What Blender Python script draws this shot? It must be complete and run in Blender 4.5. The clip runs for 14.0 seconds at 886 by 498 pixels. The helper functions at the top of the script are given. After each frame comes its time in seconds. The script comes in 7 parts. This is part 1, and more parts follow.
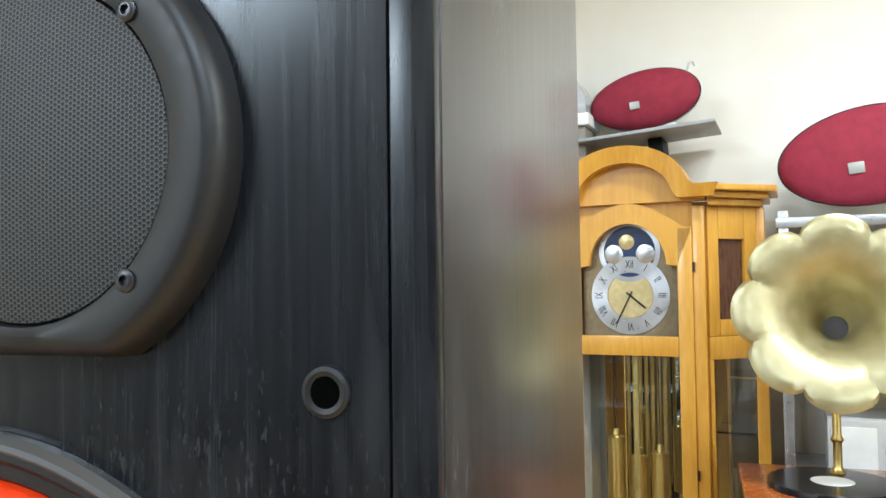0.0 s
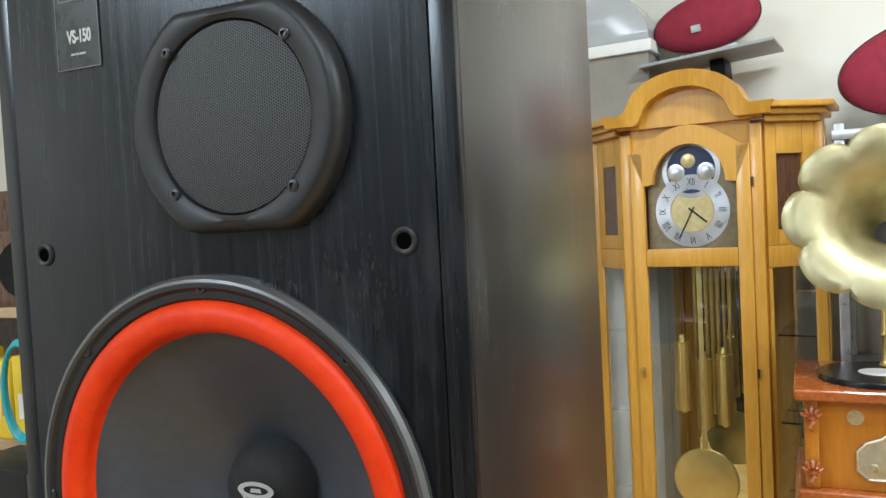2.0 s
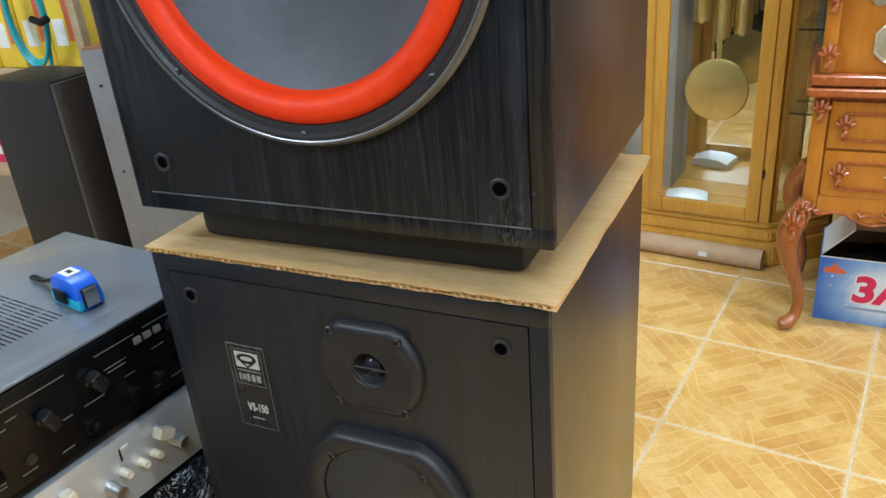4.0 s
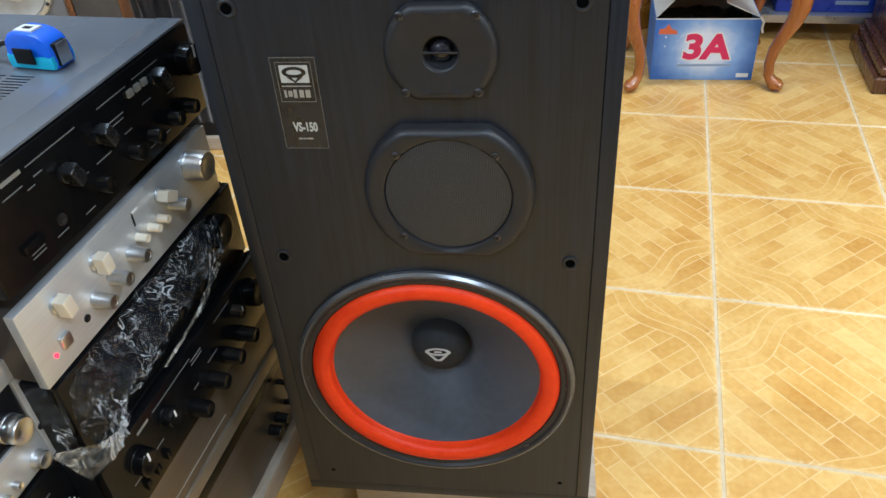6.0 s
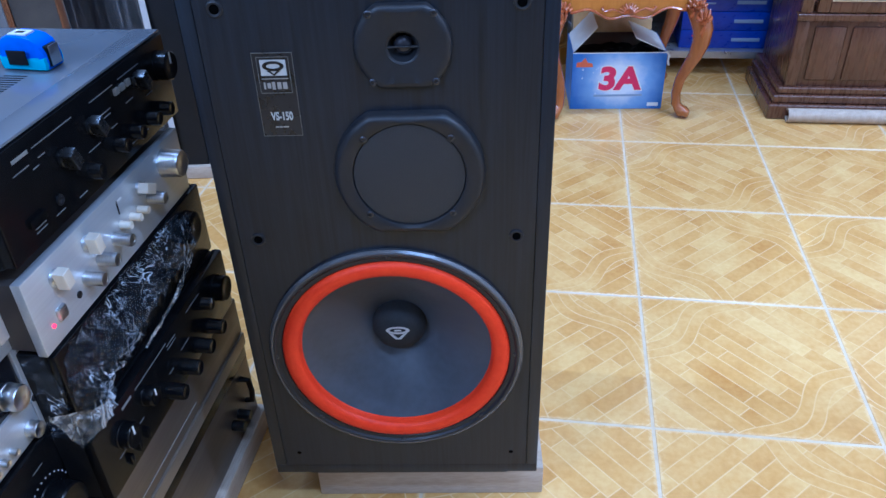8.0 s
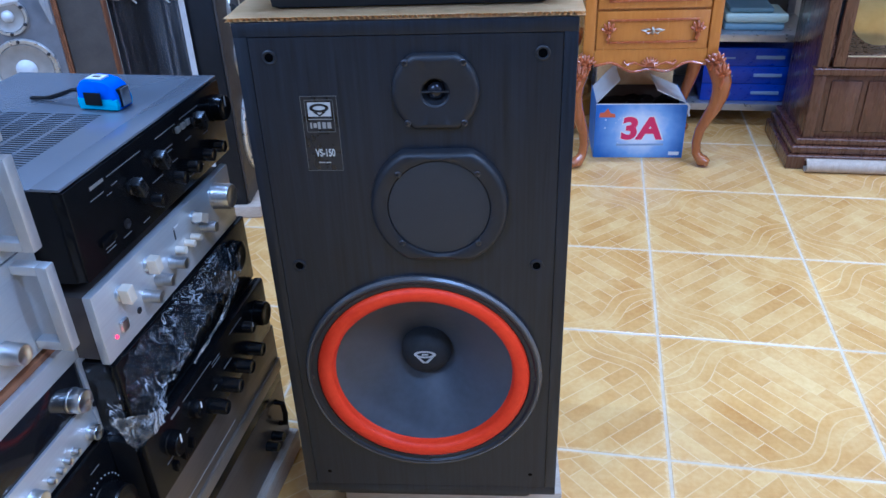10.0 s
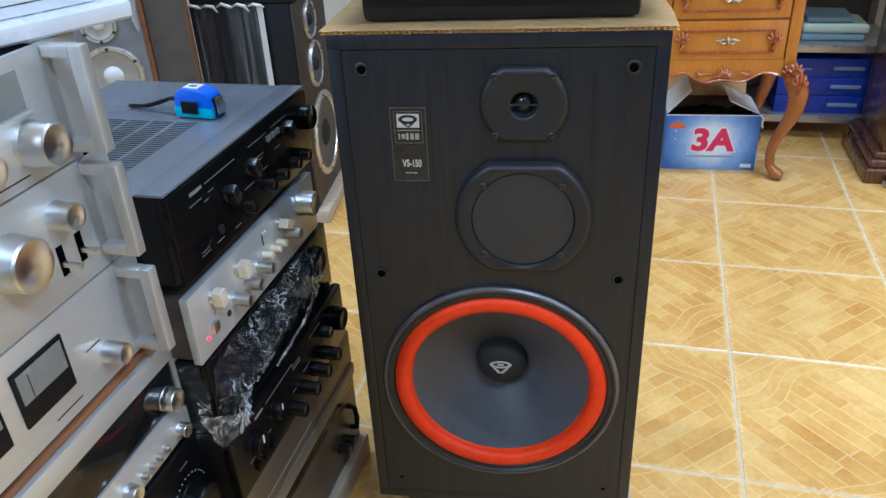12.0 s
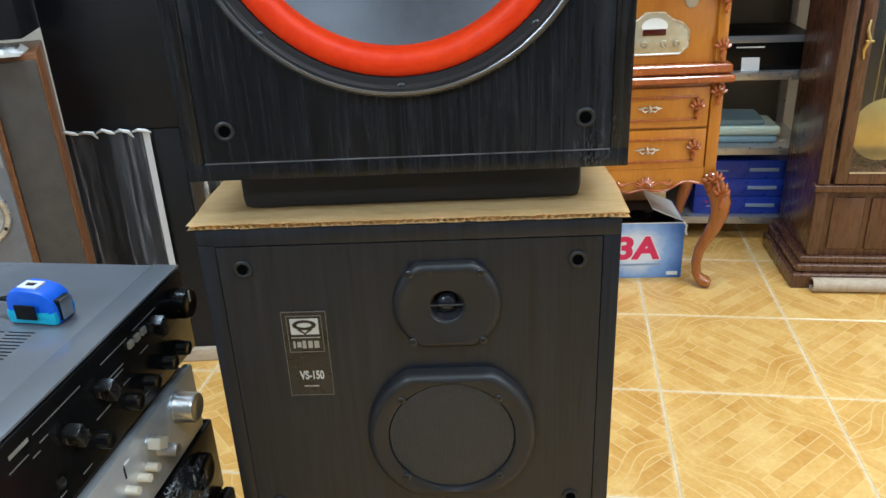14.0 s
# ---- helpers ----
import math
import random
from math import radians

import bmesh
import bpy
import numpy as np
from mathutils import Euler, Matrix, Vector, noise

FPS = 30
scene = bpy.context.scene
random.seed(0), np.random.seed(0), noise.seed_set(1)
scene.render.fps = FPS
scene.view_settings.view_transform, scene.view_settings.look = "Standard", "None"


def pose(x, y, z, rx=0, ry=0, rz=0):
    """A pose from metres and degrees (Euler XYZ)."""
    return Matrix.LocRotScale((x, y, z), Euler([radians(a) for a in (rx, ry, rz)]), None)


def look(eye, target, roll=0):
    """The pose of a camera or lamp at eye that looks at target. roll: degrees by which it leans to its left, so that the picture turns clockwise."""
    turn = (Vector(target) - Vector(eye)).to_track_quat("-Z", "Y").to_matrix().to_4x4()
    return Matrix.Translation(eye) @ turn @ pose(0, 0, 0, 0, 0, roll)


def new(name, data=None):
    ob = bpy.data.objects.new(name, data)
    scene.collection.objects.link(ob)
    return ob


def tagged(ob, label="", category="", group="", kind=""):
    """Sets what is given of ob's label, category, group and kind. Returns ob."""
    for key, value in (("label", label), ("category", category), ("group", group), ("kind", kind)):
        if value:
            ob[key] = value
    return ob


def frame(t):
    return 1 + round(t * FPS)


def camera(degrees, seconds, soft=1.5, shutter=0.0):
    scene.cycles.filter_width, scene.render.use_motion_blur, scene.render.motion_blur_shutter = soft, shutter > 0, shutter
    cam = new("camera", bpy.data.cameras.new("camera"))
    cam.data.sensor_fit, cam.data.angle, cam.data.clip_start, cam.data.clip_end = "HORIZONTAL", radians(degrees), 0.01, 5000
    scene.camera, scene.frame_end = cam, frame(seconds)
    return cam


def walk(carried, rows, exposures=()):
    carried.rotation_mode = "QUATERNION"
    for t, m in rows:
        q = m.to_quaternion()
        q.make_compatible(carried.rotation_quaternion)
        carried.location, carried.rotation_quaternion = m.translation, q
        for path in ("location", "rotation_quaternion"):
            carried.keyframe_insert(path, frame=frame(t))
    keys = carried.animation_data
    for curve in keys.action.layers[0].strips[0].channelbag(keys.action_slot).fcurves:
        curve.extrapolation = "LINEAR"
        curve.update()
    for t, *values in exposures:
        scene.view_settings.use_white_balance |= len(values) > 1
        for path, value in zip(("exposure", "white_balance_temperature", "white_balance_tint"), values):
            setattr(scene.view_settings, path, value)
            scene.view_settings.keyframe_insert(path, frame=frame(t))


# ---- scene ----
cam = camera(59.2, 14.0)
PATH = [
    (0, (0.054, 0.019, 1.58), (-0.532, 1.929, 1.664), -0.7),
    (0.5, (0.1, -0.011, 1.599), (-0.578, 1.867, 1.72), -1.2),
    (1, (0.118, -0.068, 1.61), (-0.615, 1.789, 1.723), -1.7),
    (1.5, (0.136, -0.14, 1.588), (-0.634, 1.705, 1.636), -2.3),
    (2, (0.167, -0.202, 1.553), (-0.63, 1.631, 1.471), -3.0),
    (2.5, (0.192, -0.229, 1.503), (-0.627, 1.576, 1.234), -3.6),
    (3, (0.189, -0.225, 1.433), (-0.639, 1.533, 0.958), -4.2),
    (3.5, (0.172, -0.247, 1.377), (-0.636, 1.455, 0.706), -4.8),
    (4, (0.132, -0.276, 1.329), (-0.637, 1.365, 0.483), -4.9),
    (4.2, (0.102, -0.284, 1.302), (-0.634, 1.345, 0.404), -4.7),
    (6.3, (-0.146, -0.502, 1.21), (-0.318, 1.072, -0.013), -4.3),
    (6.5, (-0.149, -0.522, 1.204), (-0.3, 1.051, -0.023), -4.2),
    (7, (-0.154, -0.562, 1.193), (-0.252, 1.026, -0.019), -3.3),
    (7.5, (-0.162, -0.594, 1.201), (-0.221, 1.031, 0.037), -2.7),
    (8, (-0.171, -0.625, 1.209), (-0.201, 1.038, 0.099), -2.1),
    (8.2, (-0.17, -0.636, 1.213), (-0.191, 1.042, 0.126), -1.9),
    (10.3, (-0.17, -0.725, 1.233), (-0.295, 1.004, 0.235), -2.5),
    (10.5, (-0.175, -0.723, 1.23), (-0.324, 1.003, 0.23), -2.7),
    (11, (-0.2, -0.727, 1.232), (-0.405, 0.991, 0.229), -3.1),
    (11.5, (-0.212, -0.729, 1.235), (-0.446, 0.989, 0.237), -3.3),
    (12, (-0.212, -0.729, 1.245), (-0.442, 0.999, 0.264), -3.1),
    (12.5, (-0.207, -0.731, 1.246), (-0.408, 1.018, 0.298), -2.8),
    (13, (-0.2, -0.711, 1.268), (-0.355, 1.066, 0.363), -2.5),
    (13.5, (-0.208, -0.615, 1.293), (-0.307, 1.188, 0.434), -2.4),
    (14, (-0.219, -0.468, 1.3), (-0.242, 1.357, 0.482), -2.6),
]
EXPOSURES = [(0.0, 0.32, 6400, 10), (1.0, 0.20, 6400, 10), (2.0, 0.05, 6400, 10), (3.0, 0.0, 5950, 10), (4.0, 0.12, 6100, 10), (6.5, 0.15, 5700, 14), (7.0, 0.05, 4750, 20), (7.5, 0.0, 4350, 21), (10.5, 0.0, 4300, 22), (11.0, 0.0, 4600, 20), (11.5, 0.0, 4950, 16), (12.5, 0.05, 5600, 12), (13.0, 0.05, 5600, 12), (13.5, 0.08, 5150, 13), (14.0, 0.1, 6000, 10)]
walk(cam, [(t, look(eye, target, roll)) for t, eye, target, roll in PATH], EXPOSURES)

# ---- light and exposure ----
TA = -7.1                      # the floor grid and the walls lean by this yaw


def grid(x, y, z=0.0, turn=0.0):
    return pose(x, y, z, 0, 0, TA + turn)


world = bpy.data.worlds.new("world")
scene.world = world
world.use_nodes = True
world.node_tree.nodes["Background"].inputs[0].default_value = (0.75, 0.85, 1.0, 1)
world.node_tree.nodes["Background"].inputs[1].default_value = 0.35


def area_lamp(name, m, sx, sy, watts, colour):
    d = bpy.data.lights.new(name, "AREA")
    d.shape, d.size, d.size_y, d.energy, d.color = "RECTANGLE", sx, sy, watts, colour
    ob = new(name, d)
    ob.matrix_world = m
    return ob


WARM, COOL = (0.86, 0.96, 1.0), (0.66, 0.85, 1.0)
LAMPS = [(0.9, 1.5, 46, WARM), (-1.3, 0.9, 40, COOL), (0.6, -1.2, 52, COOL), (-2.2, -2.3, 130, (0.76, 0.90, 1.0)), (2.2, -0.2, 60, WARM)]
CEIL = 3.1
for lx, ly, watts, colour in LAMPS:
    area_lamp("ceiling_tube_light", grid(lx, ly, CEIL - 0.09), 1.2, 0.1, watts, colour)

# ---- node helpers and materials ----
def mat(name, base=(0.5, 0.5, 0.5), rough=0.5, metal=0.0, **kw):
    m = bpy.data.materials.new(name)
    m.use_nodes = True
    b = m.node_tree.nodes["Principled BSDF"]
    b.inputs["Base Color"].default_value = (*base, 1)
    b.inputs["Roughness"].default_value = rough
    b.inputs["Metallic"].default_value = metal
    for k, v in kw.items():
        b.inputs[k.replace("_", " ")].default_value = v
    return m


def nd(m, kind, **props):
    n = m.node_tree.nodes.new(kind)
    for k, v in props.items():
        if k == "operation":
            n.operation = v
        elif k == "data_type":
            n.data_type = v
        elif k == "blend_type":
            n.blend_type = v
        elif k == "wave_type":
            n.wave_type = v
        elif k == "feature":
            n.feature = v
    return n


def ln(m, a, b):
    m.node_tree.links.new(a, b)


def bsdf(m):
    return m.node_tree.nodes["Principled BSDF"]


def coords(m, scale=(1, 1, 1), which="Object", rot=(0, 0, 0)):
    tc = nd(m, "ShaderNodeTexCoord")
    mp = nd(m, "ShaderNodeMapping")
    mp.inputs["Scale"].default_value = scale
    mp.inputs["Rotation"].default_value = rot
    ln(m, tc.outputs[which], mp.inputs["Vector"])
    return mp.outputs["Vector"]


def noise_tex(m, vec, scale, detail=4.0, rough=0.55, distort=0.0):
    n = nd(m, "ShaderNodeTexNoise")
    n.inputs["Scale"].default_value, n.inputs["Detail"].default_value = scale, detail
    n.inputs["Roughness"].default_value, n.inputs["Distortion"].default_value = rough, distort
    ln(m, vec, n.inputs["Vector"])
    return n.outputs["Fac"]


def ramp(m, fac, stops):
    r = nd(m, "ShaderNodeValToRGB")
    e = r.color_ramp.elements
    while len(e) < len(stops):
        e.new(0.5)
    for i, (p, c) in enumerate(stops):
        e[i].position = p
        e[i].color = (*c, 1) if len(c) == 3 else c
    ln(m, fac, r.inputs["Fac"])
    return r.outputs["Color"]


def grey(v):
    return (v, v, v)


def mix(m, fac, a, b, blend="MIX"):
    n = nd(m, "ShaderNodeMix", data_type="RGBA", blend_type=blend)
    if isinstance(fac, float):
        n.inputs[0].default_value = fac
    else:
        ln(m, fac, n.inputs[0])
    for sock, v in ((n.inputs[6], a), (n.inputs[7], b)):
        if isinstance(v, tuple):
            sock.default_value = (*v, 1)
        else:
            ln(m, v, sock)
    return n.outputs[2]


def math_n(m, op, a, b=None, c=None):
    n = nd(m, "ShaderNodeMath", operation=op)
    for i, v in enumerate((a, b, c)):
        if v is None:
            continue
        if isinstance(v, (int, float)):
            n.inputs[i].default_value = v
        else:
            ln(m, v, n.inputs[i])
    return n.outputs[0]


def bump(m, height, strength=0.3, dist=0.002):
    b = nd(m, "ShaderNodeBump")
    b.inputs["Strength"].default_value, b.inputs["Distance"].default_value = strength, dist
    ln(m, height, b.inputs["Height"])
    ln(m, b.outputs["Normal"], bsdf(m).inputs["Normal"])


def varied(name, a, b, scale=30, rough=(0.4, 0.6), metal=0.0, bmp=0.1, stretch=(1, 1, 1), dist=0.001, **kw):
    """Two tones mixed by fine grain and by broad blotches, with roughness and relief to suit."""
    m = mat(name, a, rough[0], metal, **kw)
    v = coords(m, stretch)
    f1, f2 = noise_tex(m, v, scale, 6), noise_tex(m, v, scale * 0.13, 3)
    f = math_n(m, "MULTIPLY_ADD", f2, 0.5, math_n(m, "MULTIPLY", f1, 0.5))
    ln(m, ramp(m, f, [(0.35, a), (0.65, b)]), bsdf(m).inputs["Base Color"])
    ln(m, ramp(m, f1, [(0.3, grey(rough[0])), (0.7, grey(rough[1]))]), bsdf(m).inputs["Roughness"])
    if bmp:
        bump(m, f1, bmp, dist)
    return m


def black_ash(name, scuff, r0=0.32, r1=0.5, relief=0.25, spec=0.32, chips=0.3, deep=(1, 1, 1), pores=0.0):
    m = mat(name, (0.012, 0.012, 0.013), 0.4, Specular_IOR_Level=spec, Specular_Tint=(0.92, 0.965, 1.0, 1.0))
    v = coords(m, (60, 60, 1.6))
    grain = noise_tex(m, v, 3.0, 5, 0.65, 0.4)
    worn = noise_tex(m, coords(m, (26, 26, 5)), 1.6, 4, 0.6)
    blot = noise_tex(m, coords(m), 5.0, 3)
    mask = math_n(m, "MULTIPLY", worn, blot)
    c1 = ramp(m, grain, [(0.35, (0.003 * deep[0], 0.0033 * deep[1], 0.0042 * deep[2])), (0.62, (0.009 * deep[0], 0.010 * deep[1], 0.0130 * deep[2]))])
    c2 = mix(m, ramp(m, mask, [(0.27, grey(0)), (0.42, grey(scuff))]), c1, (0.085, 0.087, 0.095))
    cl = c2
    # small chips and scratches
    chip = noise_tex(m, coords(m, (560, 560, 150)), 1.0, 2, 0.5)
    field = noise_tex(m, coords(m, (5, 5, 3)), 1.7, 3)
    c2 = mix(m, ramp(m, math_n(m, "MULTIPLY", chip, field), [(0.385, grey(0)), (0.44, grey(chips))]), c2, (0.20, 0.20, 0.20))
    if pores:
        # pale open grain: long thin figure, stronger in broad patches
        fig = noise_tex(m, coords(m, (150, 150, 5)), 1.0, 4, 0.6, 1.2)
        zone = noise_tex(m, coords(m, (9, 9, 3)), 1.0, 3)
        c2 = mix(m, ramp(m, math_n(m, "MULTIPLY", fig, zone), [(0.25, grey(0)), (0.40, grey(pores))]), c2, (0.11, 0.112, 0.12))
    ln(m, c2 if chips else cl, bsdf(m).inputs["Base Color"])
    ln(m, ramp(m, grain, [(0.3, grey(r0)), (0.7, grey(r1))]), bsdf(m).inputs["Roughness"])
    bump(m, grain, relief, 0.0006)
    return m


M_ASH = black_ash("black ash vinyl", 0.17, 0.20, 0.30, 0.08, 0.36, 0.11, (1, 1, 1), 0.07)
M_ASH_PLAIN = black_ash("clean black ash vinyl", 0.03, 0.375, 0.405, 0.04, 0.50, 0.0, (1.0, 1.15, 1.4))
M_ASH_SIDE = black_ash("scuffed black ash vinyl", 0.24, 0.28, 0.34, 0.05, 0.90, 0.45)
bsdf(M_ASH_SIDE).inputs["Coat Weight"].default_value = 0.5
bsdf(M_ASH_SIDE).inputs["Coat Roughness"].default_value = 0.27
M_PLASTIC = varied("satin black plastic", (0.010, 0.010, 0.011), (0.015, 0.015, 0.017), 160, (0.40, 0.50), bmp=0.08, dist=0.0003, Specular_IOR_Level=0.40)
M_BLACK = varied("black lacquer", (0.006, 0.006, 0.007), (0.014, 0.014, 0.016), 60, (0.22, 0.36), bmp=0.02)
M_HOLE = mat("hole black", (0.002, 0.002, 0.002), 0.9, Specular_IOR_Level=0.0)
M_RED = varied("orange red foam surround", (0.60, 0.026, 0.002), (0.70, 0.044, 0.004), 120, (0.42, 0.52), bmp=0.12, dist=0.0005, Specular_IOR_Level=0.22)
M_CONE = varied("grey paper cone", (0.040, 0.045, 0.055), (0.056, 0.063, 0.077), 90, (0.38, 0.5), bmp=0.12, dist=0.0004)
M_CAP = varied("black felt dust cap", (0.006, 0.006, 0.006), (0.013, 0.013, 0.013), 200, (0.75, 0.95), bmp=0.2)
M_SILVER = varied("brushed aluminium", (0.52, 0.53, 0.54), (0.66, 0.67, 0.68), 40, (0.26, 0.38), metal=1.0, bmp=0.03, stretch=(1, 1, 60))
M_CHROME = mat("turned aluminium", (0.66, 0.67, 0.68), 0.30, 1.0, Anisotropic=0.75)
_tan = nd(M_CHROME, "ShaderNodeTangent")
_tan.direction_type, _tan.axis = "RADIAL", "Z"
ln(M_CHROME, _tan.outputs[0], bsdf(M_CHROME).inputs["Tangent"])
M_STEEL = varied("dark steel screw", (0.04, 0.04, 0.045), (0.11, 0.11, 0.12), 200, (0.3, 0.45), metal=0.9)
M_WHITE_INK = mat("pale printed ink", (0.72, 0.72, 0.70), 0.5)
M_CARD = varied("corrugated cardboard", (0.64, 0.42, 0.17), (0.78, 0.56, 0.28), 45, (0.75, 0.9), bmp=0.12, stretch=(1, 6, 1))
M_BOARD = varied("bleached grey plank", (0.34, 0.26, 0.18), (0.50, 0.41, 0.31), 40, (0.6, 0.8), bmp=0.2, stretch=(1.2, 9, 9))
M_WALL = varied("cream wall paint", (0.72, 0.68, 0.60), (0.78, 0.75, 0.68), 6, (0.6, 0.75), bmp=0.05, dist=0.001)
# darker than the other walls to dim what the black fronts reflect
M_WALL_REAR = varied("darkened rear wall paint", (0.16, 0.155, 0.15), (0.20, 0.195, 0.19), 6, (0.55, 0.7), bmp=0.05, dist=0.001)
M_CEILING = varied("white ceiling paint", (0.74, 0.73, 0.70), (0.8, 0.79, 0.76), 5, (0.7, 0.8), bmp=0.04)
M_GROUT = varied("pale grout", (0.48, 0.36, 0.21), (0.66, 0.54, 0.36), 25, (0.8, 0.9), bmp=0.15)


def tile_material():
    """Printed parquet: short strips along one diagonal, and a double wavy ribbon across two opposite corners."""
    m = mat("glazed parquet print tile", (0.6, 0.36, 0.12), 0.18)
    tc = nd(m, "ShaderNodeTexCoord")
    sep = nd(m, "ShaderNodeSeparateXYZ")
    ln(m, tc.outputs["Object"], sep.inputs[0])
    x, y = sep.outputs[0], sep.outputs[1]
    a = math_n(m, "MULTIPLY", math_n(m, "SUBTRACT", x, y), 0.7071)
    b = math_n(m, "MULTIPLY", math_n(m, "ADD", x, y), 0.7071)
    sgn = math_n(m, "SIGN", a)
    wave = math_n(m, "MULTIPLY", math_n(m, "SINE", math_n(m, "MULTIPLY", math_n(m, "MULTIPLY", b, sgn), 23.0)), 0.021)
    far = math_n(m, "ADD", math_n(m, "SUBTRACT", math_n(m, "ABSOLUTE", a), 0.165), wave)
    corner = math_n(m, "GREATER_THAN", far, 0.0)
    u = nd(m, "ShaderNodeMix")
    ln(m, corner, u.inputs[0]); ln(m, b, u.inputs[2]); ln(m, a, u.inputs[3])
    v = nd(m, "ShaderNodeMix")
    ln(m, corner, v.inputs[0]); ln(m, a, v.inputs[2]); ln(m, b, v.inputs[3])
    strip = math_n(m, "ADD", math_n(m, "DIVIDE", u.outputs[0], 0.038), 20.0)
    row = math_n(m, "FLOOR", strip)
    info = nd(m, "ShaderNodeObjectInfo")
    shift = nd(m, "ShaderNodeTexWhiteNoise")
    key = nd(m, "ShaderNodeCombineXYZ")
    ln(m, row, key.inputs[0])
    ln(m, key.outputs[0], shift.inputs["Vector"])
    along = math_n(m, "ADD", math_n(m, "DIVIDE", v.outputs[0], 0.155), math_n(m, "ADD", math_n(m, "MULTIPLY", shift.outputs["Value"], 0.8), 20.0))
    cell = math_n(m, "FLOOR", along)

    def near_edge(value, width):
        fr = math_n(m, "ABSOLUTE", math_n(m, "SUBTRACT", math_n(m, "FRACT", value), 0.5))
        n = nd(m, "ShaderNodeMapRange")
        ln(m, fr, n.inputs[0])
        n.inputs[1].default_value, n.inputs[2].default_value = 0.5 - width, 0.5 - width * 0.35
        return n.outputs[0]

    def near_line(value, at, width):
        n = nd(m, "ShaderNodeMapRange")
        ln(m, math_n(m, "ABSOLUTE", math_n(m, "SUBTRACT", value, at)), n.inputs[0])
        n.inputs[1].default_value, n.inputs[2].default_value = width, width * 0.4
        return n.outputs[0]

    seams = math_n(m, "MAXIMUM", near_edge(strip, 0.055), near_edge(along, 0.013))
    ribbon = math_n(m, "LESS_THAN", math_n(m, "ABSOLUTE", far), 0.029)
    lines = math_n(m, "MAXIMUM", near_line(far, 0.0, 0.0022), math_n(m, "MAXIMUM", near_line(far, 0.029, 0.0022), near_line(far, -0.029, 0.0022)))
    joint = math_n(m, "MAXIMUM", math_n(m, "MULTIPLY", seams, math_n(m, "SUBTRACT", 1.0, ribbon)), lines)
    wn = nd(m, "ShaderNodeTexWhiteNoise")
    cmb = nd(m, "ShaderNodeCombineXYZ")
    ln(m, row, cmb.inputs[0]); ln(m, cell, cmb.inputs[1]); ln(m, corner, cmb.inputs[2])
    ln(m, cmb.outputs[0], wn.inputs["Vector"])
    place = nd(m, "ShaderNodeVectorMath", operation="ADD")
    ln(m, tc.outputs["Object"], place.inputs[0])
    ln(m, info.outputs["Location"], place.inputs[1])
    big = noise_tex(m, place.outputs[0], 5.5, 4, 0.6)
    fine = noise_tex(m, coords(m, (40, 40, 1)), 2.0, 4)
    tone = math_n(m, "ADD", math_n(m, "MULTIPLY", math_n(m, "MULTIPLY", wn.outputs["Value"], math_n(m, "SUBTRACT", 1.0, ribbon)), 0.15), math_n(m, "MULTIPLY", fine, 0.22))
    tone = math_n(m, "ADD", tone, math_n(m, "MULTIPLY", big, 0.62))
    tone = math_n(m, "ADD", tone, math_n(m, "ADD", math_n(m, "MULTIPLY", ribbon, 0.06), 0.09))
    col = ramp(m, tone, [(0.36, (0.46, 0.215, 0.042)), (0.56, (0.60, 0.335, 0.090)), (0.80, (0.74, 0.50, 0.19))])
    fade = ramp(m, big, [(0.40, grey(0.48)), (0.64, grey(0.12))])
    col = mix(m, math_n(m, "MULTIPLY", joint, fade), col, (0.80, 0.62, 0.34))
    # glaze worn pale towards the tile's rim
    rim = math_n(m, "MAXIMUM", math_n(m, "ABSOLUTE", x), math_n(m, "ABSOLUTE", y))
    rim = math_n(m, "ADD", rim, math_n(m, "MULTIPLY", fine, 0.020))
    col = mix(m, ramp(m, rim, [(0.222, grey(0)), (0.235, grey(0.55))]), col, (0.80, 0.63, 0.37))
    ln(m, col, bsdf(m).inputs["Base Color"])
    ln(m, ramp(m, big, [(0.3, grey(0.12)), (0.7, grey(0.24))]), bsdf(m).inputs["Roughness"])
    bump(m, noise_tex(m, coords(m), 14, 2), 0.06, 0.002)
    return m


M_TILE = tile_material()

# ---- mesh helpers ----
def bm_box(x0, x1, y0, y1, z0, z1, bev=0.0, seg=2, bm=None):
    bm = bm or bmesh.new()
    r = bmesh.ops.create_cube(bm, size=1)
    vs = r["verts"]
    for v in vs:
        v.co = Vector(((x0 + x1) / 2 + v.co.x * (x1 - x0), (y0 + y1) / 2 + v.co.y * (y1 - y0), (z0 + z1) / 2 + v.co.z * (z1 - z0)))
    if bev:
        es = list({e for v in vs for e in v.link_edges})
        bmesh.ops.bevel(bm, geom=es, offset=bev, segments=seg, affect="EDGES", profile=0.6)
    return bm


def bm_lathe(profile, n=48, bm=None, m=None, arc=None):
    """Turns (radius, height) pairs about z."""
    bm = bm or bmesh.new()
    m = m or Matrix()
    rings = []
    for r, h in profile:
        if r < 1e-6:
            rings.append([bm.verts.new(m @ Vector((0, 0, h)))])
        else:
            rings.append([bm.verts.new(m @ Vector((r * math.cos(2 * math.pi * i / n), r * math.sin(2 * math.pi * i / n), h))) for i in range(n)])
    for a, b in zip(rings, rings[1:]):
        for i in range(n):
            j = (i + 1) % n
            if len(a) == 1 and len(b) == 1:
                continue
            if len(a) == 1:
                bm.faces.new((a[0], b[i], b[j]))
            elif len(b) == 1:
                bm.faces.new((a[i], b[0], a[j]))
            else:
                bm.faces.new((a[i], b[i], b[j], a[j]))
    return bm


